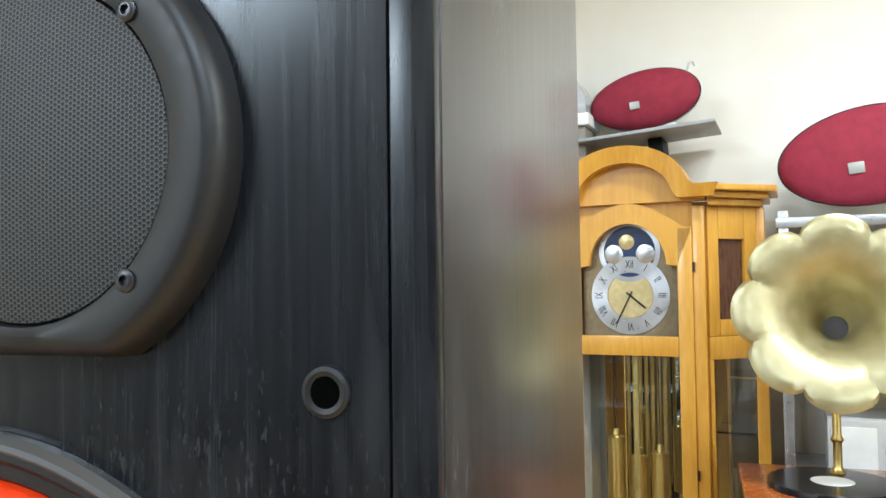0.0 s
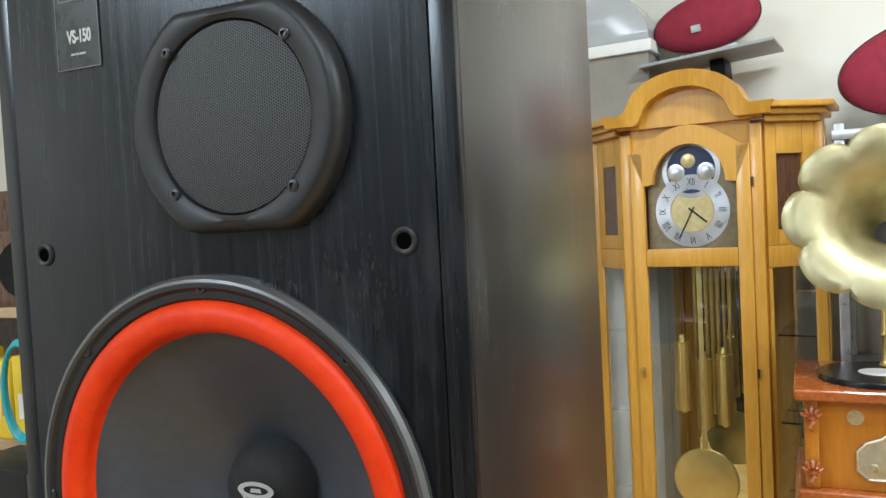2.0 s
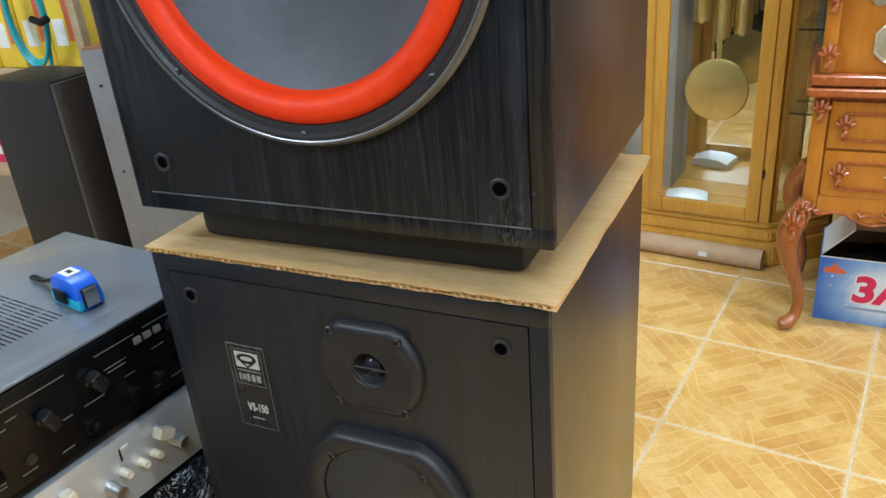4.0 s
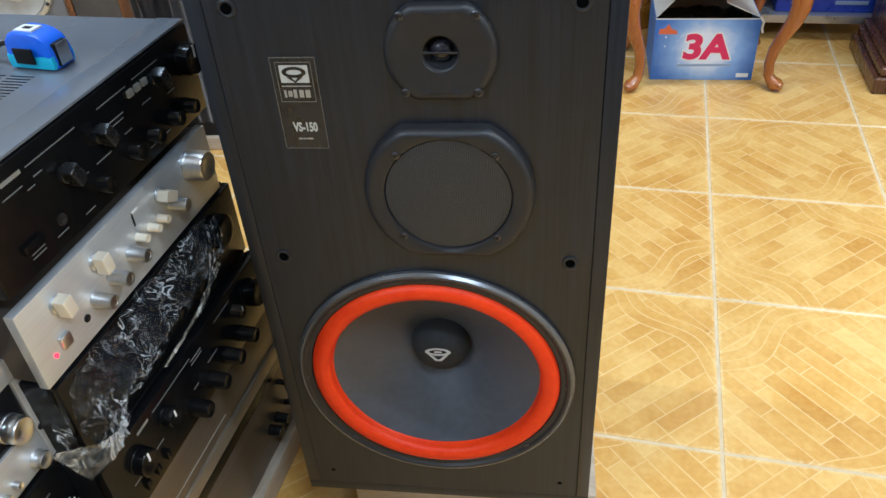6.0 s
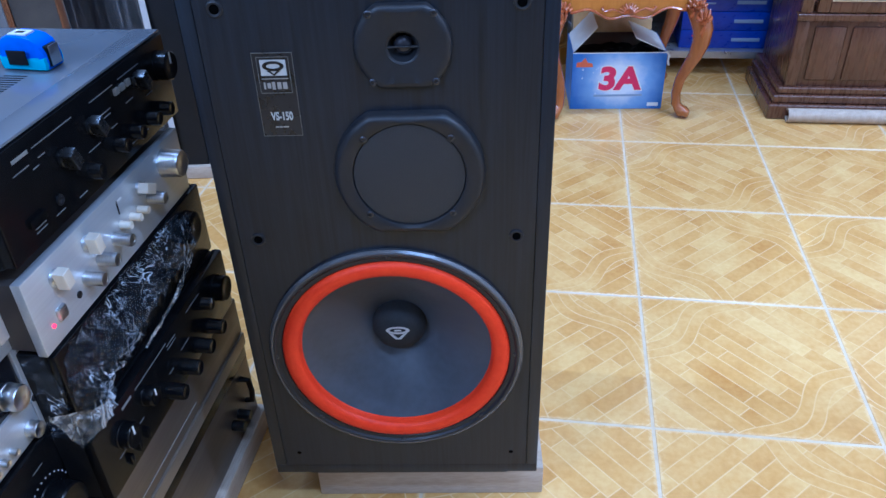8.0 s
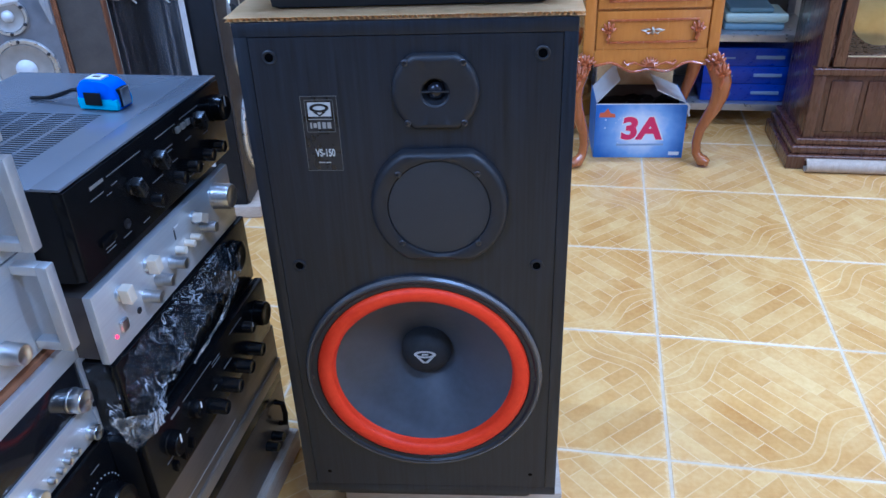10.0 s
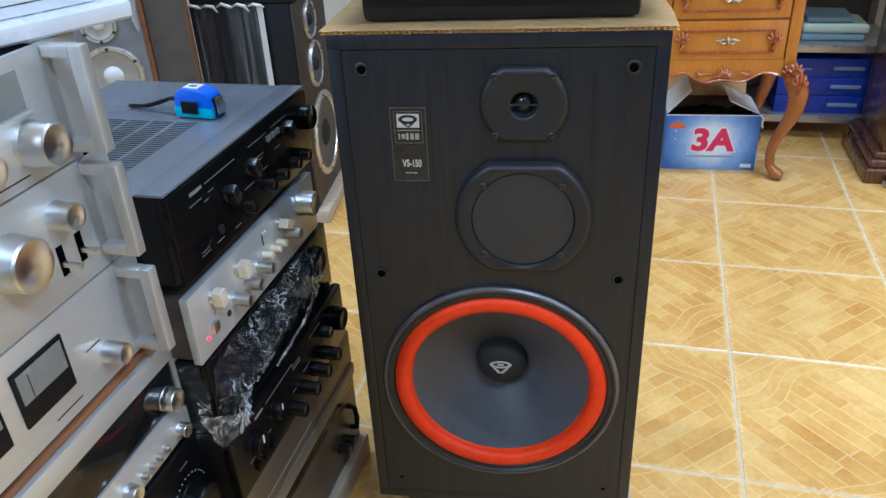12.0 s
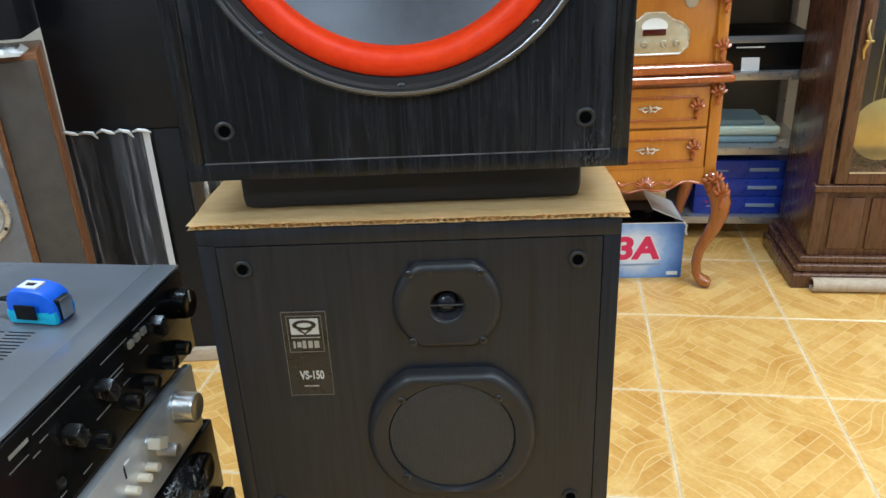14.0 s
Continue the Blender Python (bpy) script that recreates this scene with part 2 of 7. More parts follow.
def bm_prism(outline, d0, d1, bev=0.0, bm=None, m=None):
    """An outline in x, z, pushed from y = d0 to y = d1."""
    bm = bm or bmesh.new()
    m = m or Matrix()
    lo = [bm.verts.new(m @ Vector((x, d0, z))) for x, z in outline]
    hi = [bm.verts.new(m @ Vector((x, d1, z))) for x, z in outline]
    f0, f1 = bm.faces.new(lo), bm.faces.new(hi[::-1])
    n = len(outline)
    for i in range(n):
        j = (i + 1) % n
        bm.faces.new((lo[i], hi[i], hi[j], lo[j]))
    if bev:
        bmesh.ops.bevel(bm, geom=list(f0.edges), offset=bev, segments=2, affect="EDGES", profile=0.6)
    return bm


def bm_tube(points, radius, n=8, bm=None, taper=None):
    """A round bar along points; taper gives a radius for each."""
    bm = bm or bmesh.new()
    ps = [Vector(p) for p in points]
    rings, up = [], None
    for i, p in enumerate(ps):
        t = (ps[min(i + 1, len(ps) - 1)] - ps[max(i - 1, 0)]).normalized()
        if up is None:
            up = t.orthogonal().normalized()
        up = (up - t * up.dot(t)).normalized()
        w = t.cross(up)
        r = taper[i] if taper else radius
        rings.append([bm.verts.new(p + r * (math.cos(2 * math.pi * k / n) * up + math.sin(2 * math.pi * k / n) * w)) for k in range(n)])
    for a, b in zip(rings, rings[1:]):
        for k in range(n):
            bm.faces.new((a[k], b[k], b[(k + 1) % n], a[(k + 1) % n]))
    bm.faces.new(rings[0])
    bm.faces.new(rings[-1][::-1])
    return bm


def to_mesh(name, bm, material, smooth=True, angle=35):
    bmesh.ops.recalc_face_normals(bm, faces=bm.faces)
    me = bpy.data.meshes.new(name)
    if smooth:
        lim = radians(angle)
        for f in bm.faces:
            f.smooth = True
        for e in bm.edges:
            if len(e.link_faces) == 2 and e.calc_face_angle(0) > lim:
                e.smooth = False
    bm.to_mesh(me)
    bm.free()
    me.materials.append(material)
    return me


def part(name, bm, material, parent, label="", m=None):
    ob = new(name, to_mesh(name, bm, material))
    ob.parent = parent
    if m is not None:
        ob.matrix_basis = m
    return tagged(ob, label)


def share(name, me, parent, m):
    ob = new(name, me)
    ob.parent, ob.matrix_basis = parent, m
    return ob


def thing(name, m, label, category, group="", kind=""):
    ob = new(name)
    ob.empty_display_size = 0.05
    ob.matrix_world = m
    return tagged(ob, label, category, group, kind)


def setting(name, bm, material, label, m=None):
    ob = new(name, to_mesh(name, bm, material))
    if m is not None:
        ob.matrix_world = m
    return tagged(ob, label, "", "", "structure")


def front(x, y, z):
    """A pose whose local z points out of a front that faces -y."""
    return pose(x, y, z, 90, 0, 0)


def letters(name, text, size, material, parent, m, depth=0.0004, sx=1.0, label="", bold=0.0, slant=0.0):
    c = bpy.data.curves.new(name, "FONT")
    c.body, c.size, c.extrude, c.align_x, c.align_y = text, size, depth, "CENTER", "CENTER"
    c.offset, c.shear = bold, slant
    tmp = bpy.data.objects.new("tmp", c)
    me = bpy.data.meshes.new_from_object(tmp)
    bpy.data.objects.remove(tmp)
    me.materials.append(material)
    ob = new(name, me)
    ob.parent, ob.matrix_basis = parent, m @ Matrix.Diagonal((sx, 1, 1, 1))
    return tagged(ob, label)


# ---- room ----
R0, R1, BACK, FRONT = -3.4, 3.0, 2.98, -3.6       # along the grid axes
setting("floor", bm_box(R0, R1, FRONT, BACK, -0.12, -0.0012), M_GROUT, "pale grout bed of the tiled floor", grid(0, 0))
setting("wall_north", bm_box(R0, R1, BACK, BACK + 0.15, 0, CEIL), M_WALL, "plain cream painted wall behind the clock", grid(0, 0))
# rear wall out of view, its colour darkened to keep reflections low
setting("wall_south", bm_box(R0, R1, FRONT - 0.15, FRONT, 0, CEIL), M_WALL_REAR, "plain rear wall, darkened to deepen the reflected blacks", grid(0, 0))
setting("wall_west", bm_box(R0 - 0.15, R0, FRONT - 0.15, BACK + 0.15, 0, CEIL), M_WALL, "plain cream painted wall", grid(0, 0))
setting("wall_east", bm_box(R1, R1 + 0.15, FRONT - 0.15, BACK + 0.15, 0, CEIL), M_WALL, "plain cream painted wall", grid(0, 0))
setting("ceiling", bm_box(R0 - 0.15, R1 + 0.15, FRONT - 0.15, BACK + 0.15, CEIL, CEIL + 0.12), M_CEILING, "plain white painted ceiling", grid(0, 0))


# ---- the two loudspeakers ----
def arc_pts(cx, cz, r, a0, a1, n):
    return [(cx + r * math.cos(radians(a0 + (a1 - a0) * i / n)), cz + r * math.sin(radians(a0 + (a1 - a0) * i / n))) for i in range(n + 1)]


def flat_disc(r, cut, n=10):
    """A disc with its top and bottom cut flat at +-cut."""
    a = math.degrees(math.asin(cut / r))
    return arc_pts(0, 0, r, -a, a, n) + arc_pts(0, 0, r, 180 - a, 180 + a, n)


def bm_flange(r, cut, inner, height, lip, dish, n=64):
    """A moulded flange: flat-cut outer edge rising to a lip, then dished to a round opening."""
    bm = bmesh.new()
    rings = []
    def ring(f, rr, h):
        out = []
        for i in range(n):
            t = 2 * math.pi * i / n
            c, s = math.cos(t), math.sin(t)
            rad = r if abs(r * s) < cut else cut / max(abs(s), 1e-6)
            q = rad * f + rr
            out.append(bm.verts.new((q * c, q * s, h)))
        rings.append(out)
    ring(1.0, 0, 0)
    ring(1.0, -0.0008, height * 0.50)
    ring(1.0, -0.0028, height * 0.80)
    ring(1.0, -0.0062, height * 0.96)
    ring(1.0, -0.0095, height)
    for k, h in ((inner + lip, height * 0.93), (inner + lip * 0.4, height * 0.86), (inner + 0.0008, dish + 0.0012), (inner, dish)):
        rings.append([bm.verts.new((k * math.cos(2 * math.pi * i / n), k * math.sin(2 * math.pi * i / n), h)) for i in range(n)])
    for a, b in zip(rings, rings[1:]):
        for i in range(n):
            bm.faces.new((a[i], a[(i + 1) % n], b[(i + 1) % n], b[i]))
    return bm


def bm_holed(x0, x1, z0, z1, cx, cz, r, y0, y1, bm, n=64):
    """A plate in x, z with a round opening, from y0 (front) to y1."""
    def edge(a):
        c, s_ = math.cos(a), math.sin(a)
        k = min(((x1 - cx) / c if c > 1e-9 else (x0 - cx) / c if c < -1e-9 else 9), ((z1 - cz) / s_ if s_ > 1e-9 else (z0 - cz) / s_ if s_ < -1e-9 else 9))
        return cx + k * c, cz + k * s_
    angs = sorted([2 * math.pi * i / n for i in range(n)] + [math.atan2(zz - cz, xx - cx) % (2 * math.pi) for xx in (x0, x1) for zz in (z0, z1)])
    out = [edge(a) for a in angs]
    inn = [(cx + r * math.cos(a), cz + r * math.sin(a)) for a in angs]
    vs = [[bm.verts.new((p[0], y, p[1])) for p in ring] for y in (y0, y1) for ring in (out, inn)]
    k = len(angs)
    for i in range(k):
        j = (i + 1) % k
        bm.faces.new((vs[0][i], vs[0][j], vs[1][j], vs[1][i]))
        bm.faces.new((vs[1][i], vs[1][j], vs[3][j], vs[3][i]))
        bm.faces.new((vs[0][j], vs[0][i], vs[2][i], vs[2][j]))
    return bm


def screw_mesh():
    bm = bm_lathe([(0.0048, 0), (0.0048, 0.0022), (0.0036, 0.0030), (0.0022, 0.0030), (0.0022, 0.0012), (0, 0.0012)], 12)
    return to_mesh("screw", bm, M_STEEL)


def mesh_grille():
    """A black steel grille with rows of fine round holes."""
    m = mat("perforated steel grille", (0.02, 0.02, 0.022), 0.5, 0.2)
    v = coords(m)
    sep = nd(m, "ShaderNodeSeparateXYZ")
    ln(m, v, sep.inputs[0])
    k = 2 * math.pi / 0.0020
    px = math_n(m, "MULTIPLY", sep.outputs[0], 0.5 * k)
    py = math_n(m, "MULTIPLY", sep.outputs[1], 0.866 * k)
    h = math_n(m, "COSINE", math_n(m, "MULTIPLY", sep.outputs[0], k))
    h = math_n(m, "ADD", h, math_n(m, "COSINE", math_n(m, "ADD", px, py)))
    h = math_n(m, "ADD", h, math_n(m, "COSINE", math_n(m, "SUBTRACT", px, py)))
    hole = math_n(m, "GREATER_THAN", h, -0.75)
    ln(m, mix(m, hole, (0.060, 0.061, 0.063), (0.004, 0.004, 0.005)), bsdf(m).inputs["Base Color"])
    bump(m, math_n(m, "MULTIPLY", h, -0.3), 0.3, 0.0005)
    return m


M_GRILLE = mesh_grille()
ME_SCREW = screw_mesh()
ME_SOCKET_RING = to_mesh("socket_ring", bm_lathe([(0.0104, 0), (0.0101, 0.0020), (0.0084, 0.0028), (0.0064, 0.0022), (0.0060, 0.0005)], 24), M_PLASTIC)
ME_SOCKET_HOLE = to_mesh("socket_bore", bm_lathe([(0.0061, 0.0008), (0, 0.0006)], 24), M_HOLE)
W2, CAB0, CAB1, DEPTH = 0.228, 0.053, 0.915, 0.40


def loudspeaker(m, label, grille, gap, small_low, ash):
    s = thing("loudspeaker", m, label, "loudspeaker", "pair of stacked loudspeakers")
    c0, wz, low = (CAB0, 0.330, 0.105) if small_low else (CAB0 - 0.005, 0.3265, 0.1015)
    mx, mz, tz = (0.0385, 0.648, 0.819) if small_low else (0.0445, 0.644, 0.816)
    cb = bm_box(-W2, W2, 0.004, DEPTH, c0, CAB1, 0.0012)
    bmesh.ops.delete(cb, geom=[f for f in cb.faces if f.normal.y < -0.99], context="FACES")
    part("cabinet", cb, M_ASH_SIDE, s, "scuffed black ash cabinet")
    fr = bmesh.new()
    b = 0.019
    bm_box(-W2 + 0.0005, W2 - 0.0005, -0.004, 0.0045, CAB1 - b, CAB1 - 0.0005, 0.0009, 2, fr)
    bm_box(-W2 + 0.0005, W2 - 0.0005, -0.004, 0.0045, c0 + 0.0005, c0 + b, 0.0009, 2, fr)
    bm_box(-W2 + 0.0005, -W2 + b, -0.004, 0.0045, c0 + b, CAB1 - b, 0.0009, 2, fr)
    bm_box(W2 - b, W2 - 0.0005, -0.004, 0.0045, c0 + b, CAB1 - b, 0.0009, 2, fr)
    part("front_border", fr, ash, s)
    bf, bx = bmesh.new(), W2 - b - 0.0010
    bm_holed(-bx, bx, c0 + b + 0.0010, 0.535, 0, wz, 0.180, -0.0045, 0.012, bf)
    bm_holed(-bx, bx, 0.535, 0.745, mx, mz, 0.074, -0.0045, 0.012, bf)
    bm_holed(-bx, bx, 0.745, CAB1 - b - 0.0010, 0.039, tz, 0.021, -0.0045, 0.012, bf)
    part("baffle", bf, ash, s, "black ash baffle")
    gr = bmesh.new()
    for x0, x1, z0, z1 in ((-W2 + 0.006, W2 - 0.006, CAB1 - b - 0.004, CAB1 - b + 0.002), (-W2 + 0.006, W2 - 0.006, c0 + b - 0.002, c0 + b + 0.004), (-W2 + b - 0.002, -W2 + b + 0.004, c0 + 0.02, CAB1 - 0.02), (W2 - b - 0.004, W2 - b + 0.002, c0 + 0.02, CAB1 - 0.02)):
        bm_box(x0, x1, 0.0, 0.011, z0, z1, 0, 1, gr)
    part("panel_joint", gr, gap, s)
    if not small_low:
        # pale strip for wear and for the light the bevelled edge catches
        part("worn_edge", bm_box(-bx, bx, -0.0052, -0.0010, c0 + b - 0.0004, c0 + b + 0.0010, 0.0003, 1), M_JOINT, s, "pale lower edge of the baffle, worn and painted as if lit")
    part("plinth", bm_box(-0.188, 0.188, 0.035, DEPTH - 0.03, 0, c0 - 0.0005, 0.012), M_PLASTIC, s, "recessed matt black plinth")
    y = -0.0045
    # woofer
    wo = part("woofer", bm_lathe([(0.1955, 0), (0.1955, 0.006), (0.192, 0.0095), (0.187, 0.0095), (0.184, 0.0065), (0.178, 0.006), (0.174, 0.002), (0.172, -0.004)], 96), M_PLASTIC, s, "black woofer frame", front(0, y, wz))
    part("trim_ring", bm_lathe([(0.1962, 0.0004), (0.1966, 0.0058), (0.1936, 0.0094), (0.1912, 0.0100), (0.1900, 0.0094)], 96), M_TRIM, wo, "worn bright edge of the frame")
    pr = [(0.1768, 0.001)] + [(0.1632 + 0.0134 * math.cos(a), 0.0012 + 0.0110 * math.sin(a)) for a in [math.pi * i / 12 for i in range(13)]] + [(0.1492, -0.004), (0.1475, -0.008)]
    part("surround", bm_lathe(pr, 96), M_RED, wo, "glossy orange red half-roll surround")
    cone = [(0.1492, -0.006), (0.124, -0.022), (0.098, -0.039), (0.072, -0.057), (0.052, -0.072), (0.040, -0.079)]
    part("cone", bm_lathe(cone, 96), M_CONE, wo, "smooth dark grey cone")
    part("dust_cap", bm_lathe([(0.0445, -0.078), (0.0425, -0.063), (0.0355, -0.051), (0.025, -0.0440), (0.012, -0.0408), (0, -0.0402)], 48), M_CAP, wo, "domed black dust cap")
    em = bmesh.new()
    # a pale emblem: an open eye-shaped ring over a chevron
    outer, inner = arc_pts(0, 0.003, 1, 0, 360, 28)[:-1], arc_pts(0, 0.003, 1, 0, 360, 28)[:-1]
    vo = [em.verts.new((0.0190 * a, 0.003 + 0.0095 * bb, 0)) for a, bb in outer]
    vi = [em.verts.new((0.0130 * a, 0.003 + 0.0048 * bb, 0)) for a, bb in inner]
    for i in range(28):
        j = (i + 1) % 28
        em.faces.new((vo[i], vo[j], vi[j], vi[i]))
    for pts in (((-0.0155, -0.003), (-0.0085, -0.006), (-0.0005, -0.017), (-0.0045, -0.020)), ((0.0155, -0.003), (0.0085, -0.006), (0.0005, -0.017), (0.0045, -0.020)), ((-0.0045, -0.020), (0.0045, -0.020), (0.002, -0.016), (-0.002, -0.016)), ((-0.006, 0.0005), (0.006, 0.0005), (0.005, 0.005), (-0.005, 0.005))):
        em.faces.new([em.verts.new((*p, 0)) for p in pts])
    bmesh.ops.solidify(em, geom=em.faces[:], thickness=0.0012)
    part("emblem", em, M_WHITE_INK, wo, "pale cut-out emblem", pose(0 if small_low else 0.005, 0.010 if small_low else 0.003, -0.0388) @ Matrix.Diagonal((1.0, 0.80, 1, 1)))
    for i in range(8):
        a = radians(22.5 + 45 * i + 67.5)
        share("screw", ME_SCREW, wo, pose(0.1865 * math.cos(a), 0.1865 * math.sin(a), 0.0055))
    # midrange
    mi = part("midrange", bm_flange(0.1005, 0.0880, 0.0735, 0.0170, 0.004, 0.0085, 96), M_PLASTIC, s, "moulded black flange with flat top and bottom", front(mx, y, mz))
    part("grille", bm_lathe([(0.0745, 0.0100), (0.0732, 0.0125), (0.06, 0.0136), (0.03, 0.0146), (0, 0.0150)], 64), grille, mi, "fine black mesh grille")
    for sx, sz in ((-1, -1), (1, -1), (-1, 1), (1, 1)):
        share("screw", ME_SCREW, mi, pose(0.0560 * sx, 0.0555 * sz, 0.0150))
    # tweeter
    tw = part("tweeter", bm_flange(0.0605, 0.0528, 0.0200, 0.0095, 0.026, 0.0060, 96), M_PLASTIC, s, "black tweeter plate with flat top and bottom", front(0.039, y, tz))
    part("throat", bm_lathe([(0.0202, 0.0054), (0.0185, 0.0045), (0.0155, -0.006), (0.013, -0.0085)], 40), M_PLASTIC, tw)
    part("dome", bm_lathe([(0.0130, -0.008), (0.0115, -0.003), (0.0080, 0.0005), (0.004, 0.002), (0, 0.0024)], 32), M_DOME, tw, "glossy dark dome")
    br = bmesh.new()
    bm_box(-0.0185, 0.0185, -0.0012, 0.0012, 0.0022, 0.0042, 0.0005, 1, br)
    part("phase_bar", br, M_PLASTIC, tw)
    for sx, sz in ((-1, -1), (1, -1), (-1, 1), (1, 1)):
        share("screw", ME_SCREW, tw, pose(0.039 * sx, 0.042 * sz, 0.0080))
    # grille sockets
    for sx, sz in ((-1, 0.869), (1, 0.869), (-1, 0.544), (1, 0.544), (-1, low), (1, low)):
        if small_low and sz < 0.2:
            share("socket_bore", ME_SOCKET_HOLE, s, front(0.182 * sx, y, sz) @ Matrix.Diagonal((0.6, 0.55, 1, 1)))
            continue
        so = share("grille_socket", ME_SOCKET_RING, s, front(0.182 * sx, y + 0.0003, sz))
        share("bore", ME_SOCKET_HOLE, so, pose(0, 0, 0.0012))
    # name plate
    pl = part("name_plate", bm_box(-0.0255, 0.0255, -0.056, 0.056, 0, 0.0012, 0.0004, 1), M_BLACK, s, "black name plate with silver border and model number", front(-0.1225, y, 0.7595))
    bd = bmesh.new()
    for x0, x1, z0, z1 in ((-0.0253, 0.0253, 0.0548, 0.0556), (-0.0253, 0.0253, -0.0556, -0.0550), (-0.0253, -0.0247, -0.0556, 0.0556), (0.0247, 0.0253, -0.0556, 0.0556),
                           (-0.0200, 0.0200, 0.0495, 0.0503), (-0.0200, 0.0200, 0.0030, 0.0038), (-0.0200, -0.0193, 0.0030, 0.0503), (0.0193, 0.0200, 0.0030, 0.0503)):
        bm_box(x0, x1, z0, z1, 0.0011, 0.0016, 0, 1, bd)
    part("border_line", bd, M_BORDER, pl)
    part("emblem_field", bm_box(-0.0160, 0.0160, 0.0262, 0.0465, 0.0011, 0.0015), M_FIELD, pl, "pale square field")
    eb = bmesh.new()
    vo = [eb.verts.new((0.0135 * a, 0.0385 + 0.0065 * bb, 0.0019)) for a, bb in outer]
    vi = [eb.verts.new((0.0085 * a, 0.0385 + 0.0030 * bb, 0.0019)) for a, bb in inner]
    for i in range(28):
        j = (i + 1) % 28
        eb.faces.new((vo[i], vo[j], vi[j], vi[i]))
    eb.faces.new([eb.verts.new((*p, 0.0019)) for p in ((-0.0095, 0.033), (-0.0040, 0.0325), (0, 0.0285), (0.0040, 0.0325), (0.0095, 0.033), (0, 0.0262))])
    part("emblem", eb, M_BLACK, pl)
    bars = []
    for i, (x0, x1, h) in enumerate(((-0.0150, -0.0125, 0.010), (-0.0105, -0.0060, 0.008), (-0.0045, -0.0005, 0.011), (0.0020, 0.0070, 0.010), (0.0090, 0.0145, 0.010))):
        bars.append((x0, x1, 0.0125 - h / 2 + 0.001, 0.0125 + h / 2))
    for x0, x1 in ((-0.0085, -0.004), (-0.003, 0.0005), (0.0015, 0.0085)):
        bars.append((x0, x1, -0.0438, -0.0420))
    bars.append((-0.0165, 0.0165, 0.0216, 0.0226))
    for x0, x1, z0, z1 in bars:
        part("lettering_bar", bm_box(x0, x1, z0, z1, 0.0011, 0.0015), M_INK_SILVER, pl)
    letters("model_number", "VS-150", 0.0155, M_FIELD, pl, pose(0.002, -0.0285, 0.0014), 0.0003, 0.62, "", 0.0004)
    return s


M_TRIM = mat("worn bright rim", (0.12, 0.12, 0.125), 0.26, 0.6)
M_JOINT = varied("worn grey joint", (0.02, 0.02, 0.022), (0.16, 0.16, 0.17), 18, (0.4, 0.6), bmp=0.0)
M_FIELD = mat("dull silver field", (0.46, 0.46, 0.43), 0.4, 0.3)
M_BORDER = mat("dull silver line", (0.15, 0.15, 0.14), 0.4, 0.5)
M_DOME = mat("tweeter dome", (0.02, 0.02, 0.025), 0.12, 0.3)
M_INK_SILVER = mat("silver ink", (0.34, 0.335, 0.31), 0.4, 0.5)
loudspeaker(pose(-0.266, 0.301, 0.072, 0, 0, -1.3), "large black ash three-way loudspeaker with red surround on a plank", M_GRILLE, M_HOLE, True, M_ASH_PLAIN)
loudspeaker(pose(-0.262, 0.305, 0.9935, 0, 0, -0.5), "large black ash three-way loudspeaker stacked on cardboard", M_GRILLE, M_JOINT, False, M_ASH)


def cardboard(m):
    """Two liners with a fluted sheet between them, its wavy end open to the front."""
    ob = thing("cardboard_sheet", m, "tan corrugated cardboard sheet with frayed edges between the loudspeakers", "cardboard")
    rnd = random.Random(12)

    def liner(z, t):
        bm = bmesh.new()
        nx, ny = 60, 12
        top = [[bm.verts.new((-0.236 + 0.472 * i / nx + (rnd.uniform(-0.0012, 0.0012) if i in (0, nx) else 0), -0.004 + 0.408 * j / ny + (rnd.uniform(-0.0016, 0.0010) if j in (0, ny) else 0), z + rnd.uniform(-0.0002, 0.0002))) for i in range(nx + 1)] for j in range(ny + 1)]
        for j in range(ny):
            for i in range(nx):
                bm.faces.new((top[j][i], top[j][i + 1], top[j + 1][i + 1], top[j + 1][i]))
        bmesh.ops.solidify(bm, geom=bm.faces[:], thickness=t)
        return bm
    part("upper_liner", liner(0.0056, 0.0008), M_CARD, ob)
    part("lower_liner", liner(0.0009, 0.0008), M_CARD, ob)
    fl = bmesh.new()
    n = 480
    rows = [[fl.verts.new((-0.234 + 0.468 * i / n, y, 0.00285 + 0.0019 * math.sin(2 * math.pi * i / 8))) for i in range(n + 1)] for y in (-0.0035, 0.40)]
    for i in range(n):
        fl.faces.new((rows[0][i], rows[0][i + 1], rows[1][i + 1], rows[1][i]))
    part("fluting", fl, M_CARD, ob, "wavy corrugated core")
    return ob


cardboard(pose(-0.266, 0.301, 0.9875, 0, 0, -1.3))
bd = thing("support_plank", pose(-0.228, 0.349, 0, 0, 0, -1.0), "weathered grey wooden plank under the lower loudspeaker", "plank")
part("board", bm_box(-0.21, 0.21, 0, 0.27, 0.001, 0.0700, 0.004), M_BOARD, bd)


# ---- hi-fi stacks ----
# base raised to grey: the ceiling's glare on black lids is put into the colour
M_AMP_TOP = varied("black steel paled by painted glare", (0.195, 0.210, 0.240), (0.222, 0.239, 0.270), 8, (0.20, 0.26), metal=0.4, bmp=0.0)
M_PANEL = varied("brushed silver fascia", (0.54, 0.555, 0.565), (0.62, 0.635, 0.645), 30, (0.34, 0.46), metal=0.6, bmp=0.04, stretch=(0.5, 40, 60), dist=0.0003)
M_GOLDSILVER = mat("champagne knob", (0.76, 0.68, 0.54), 0.34, 0.25)
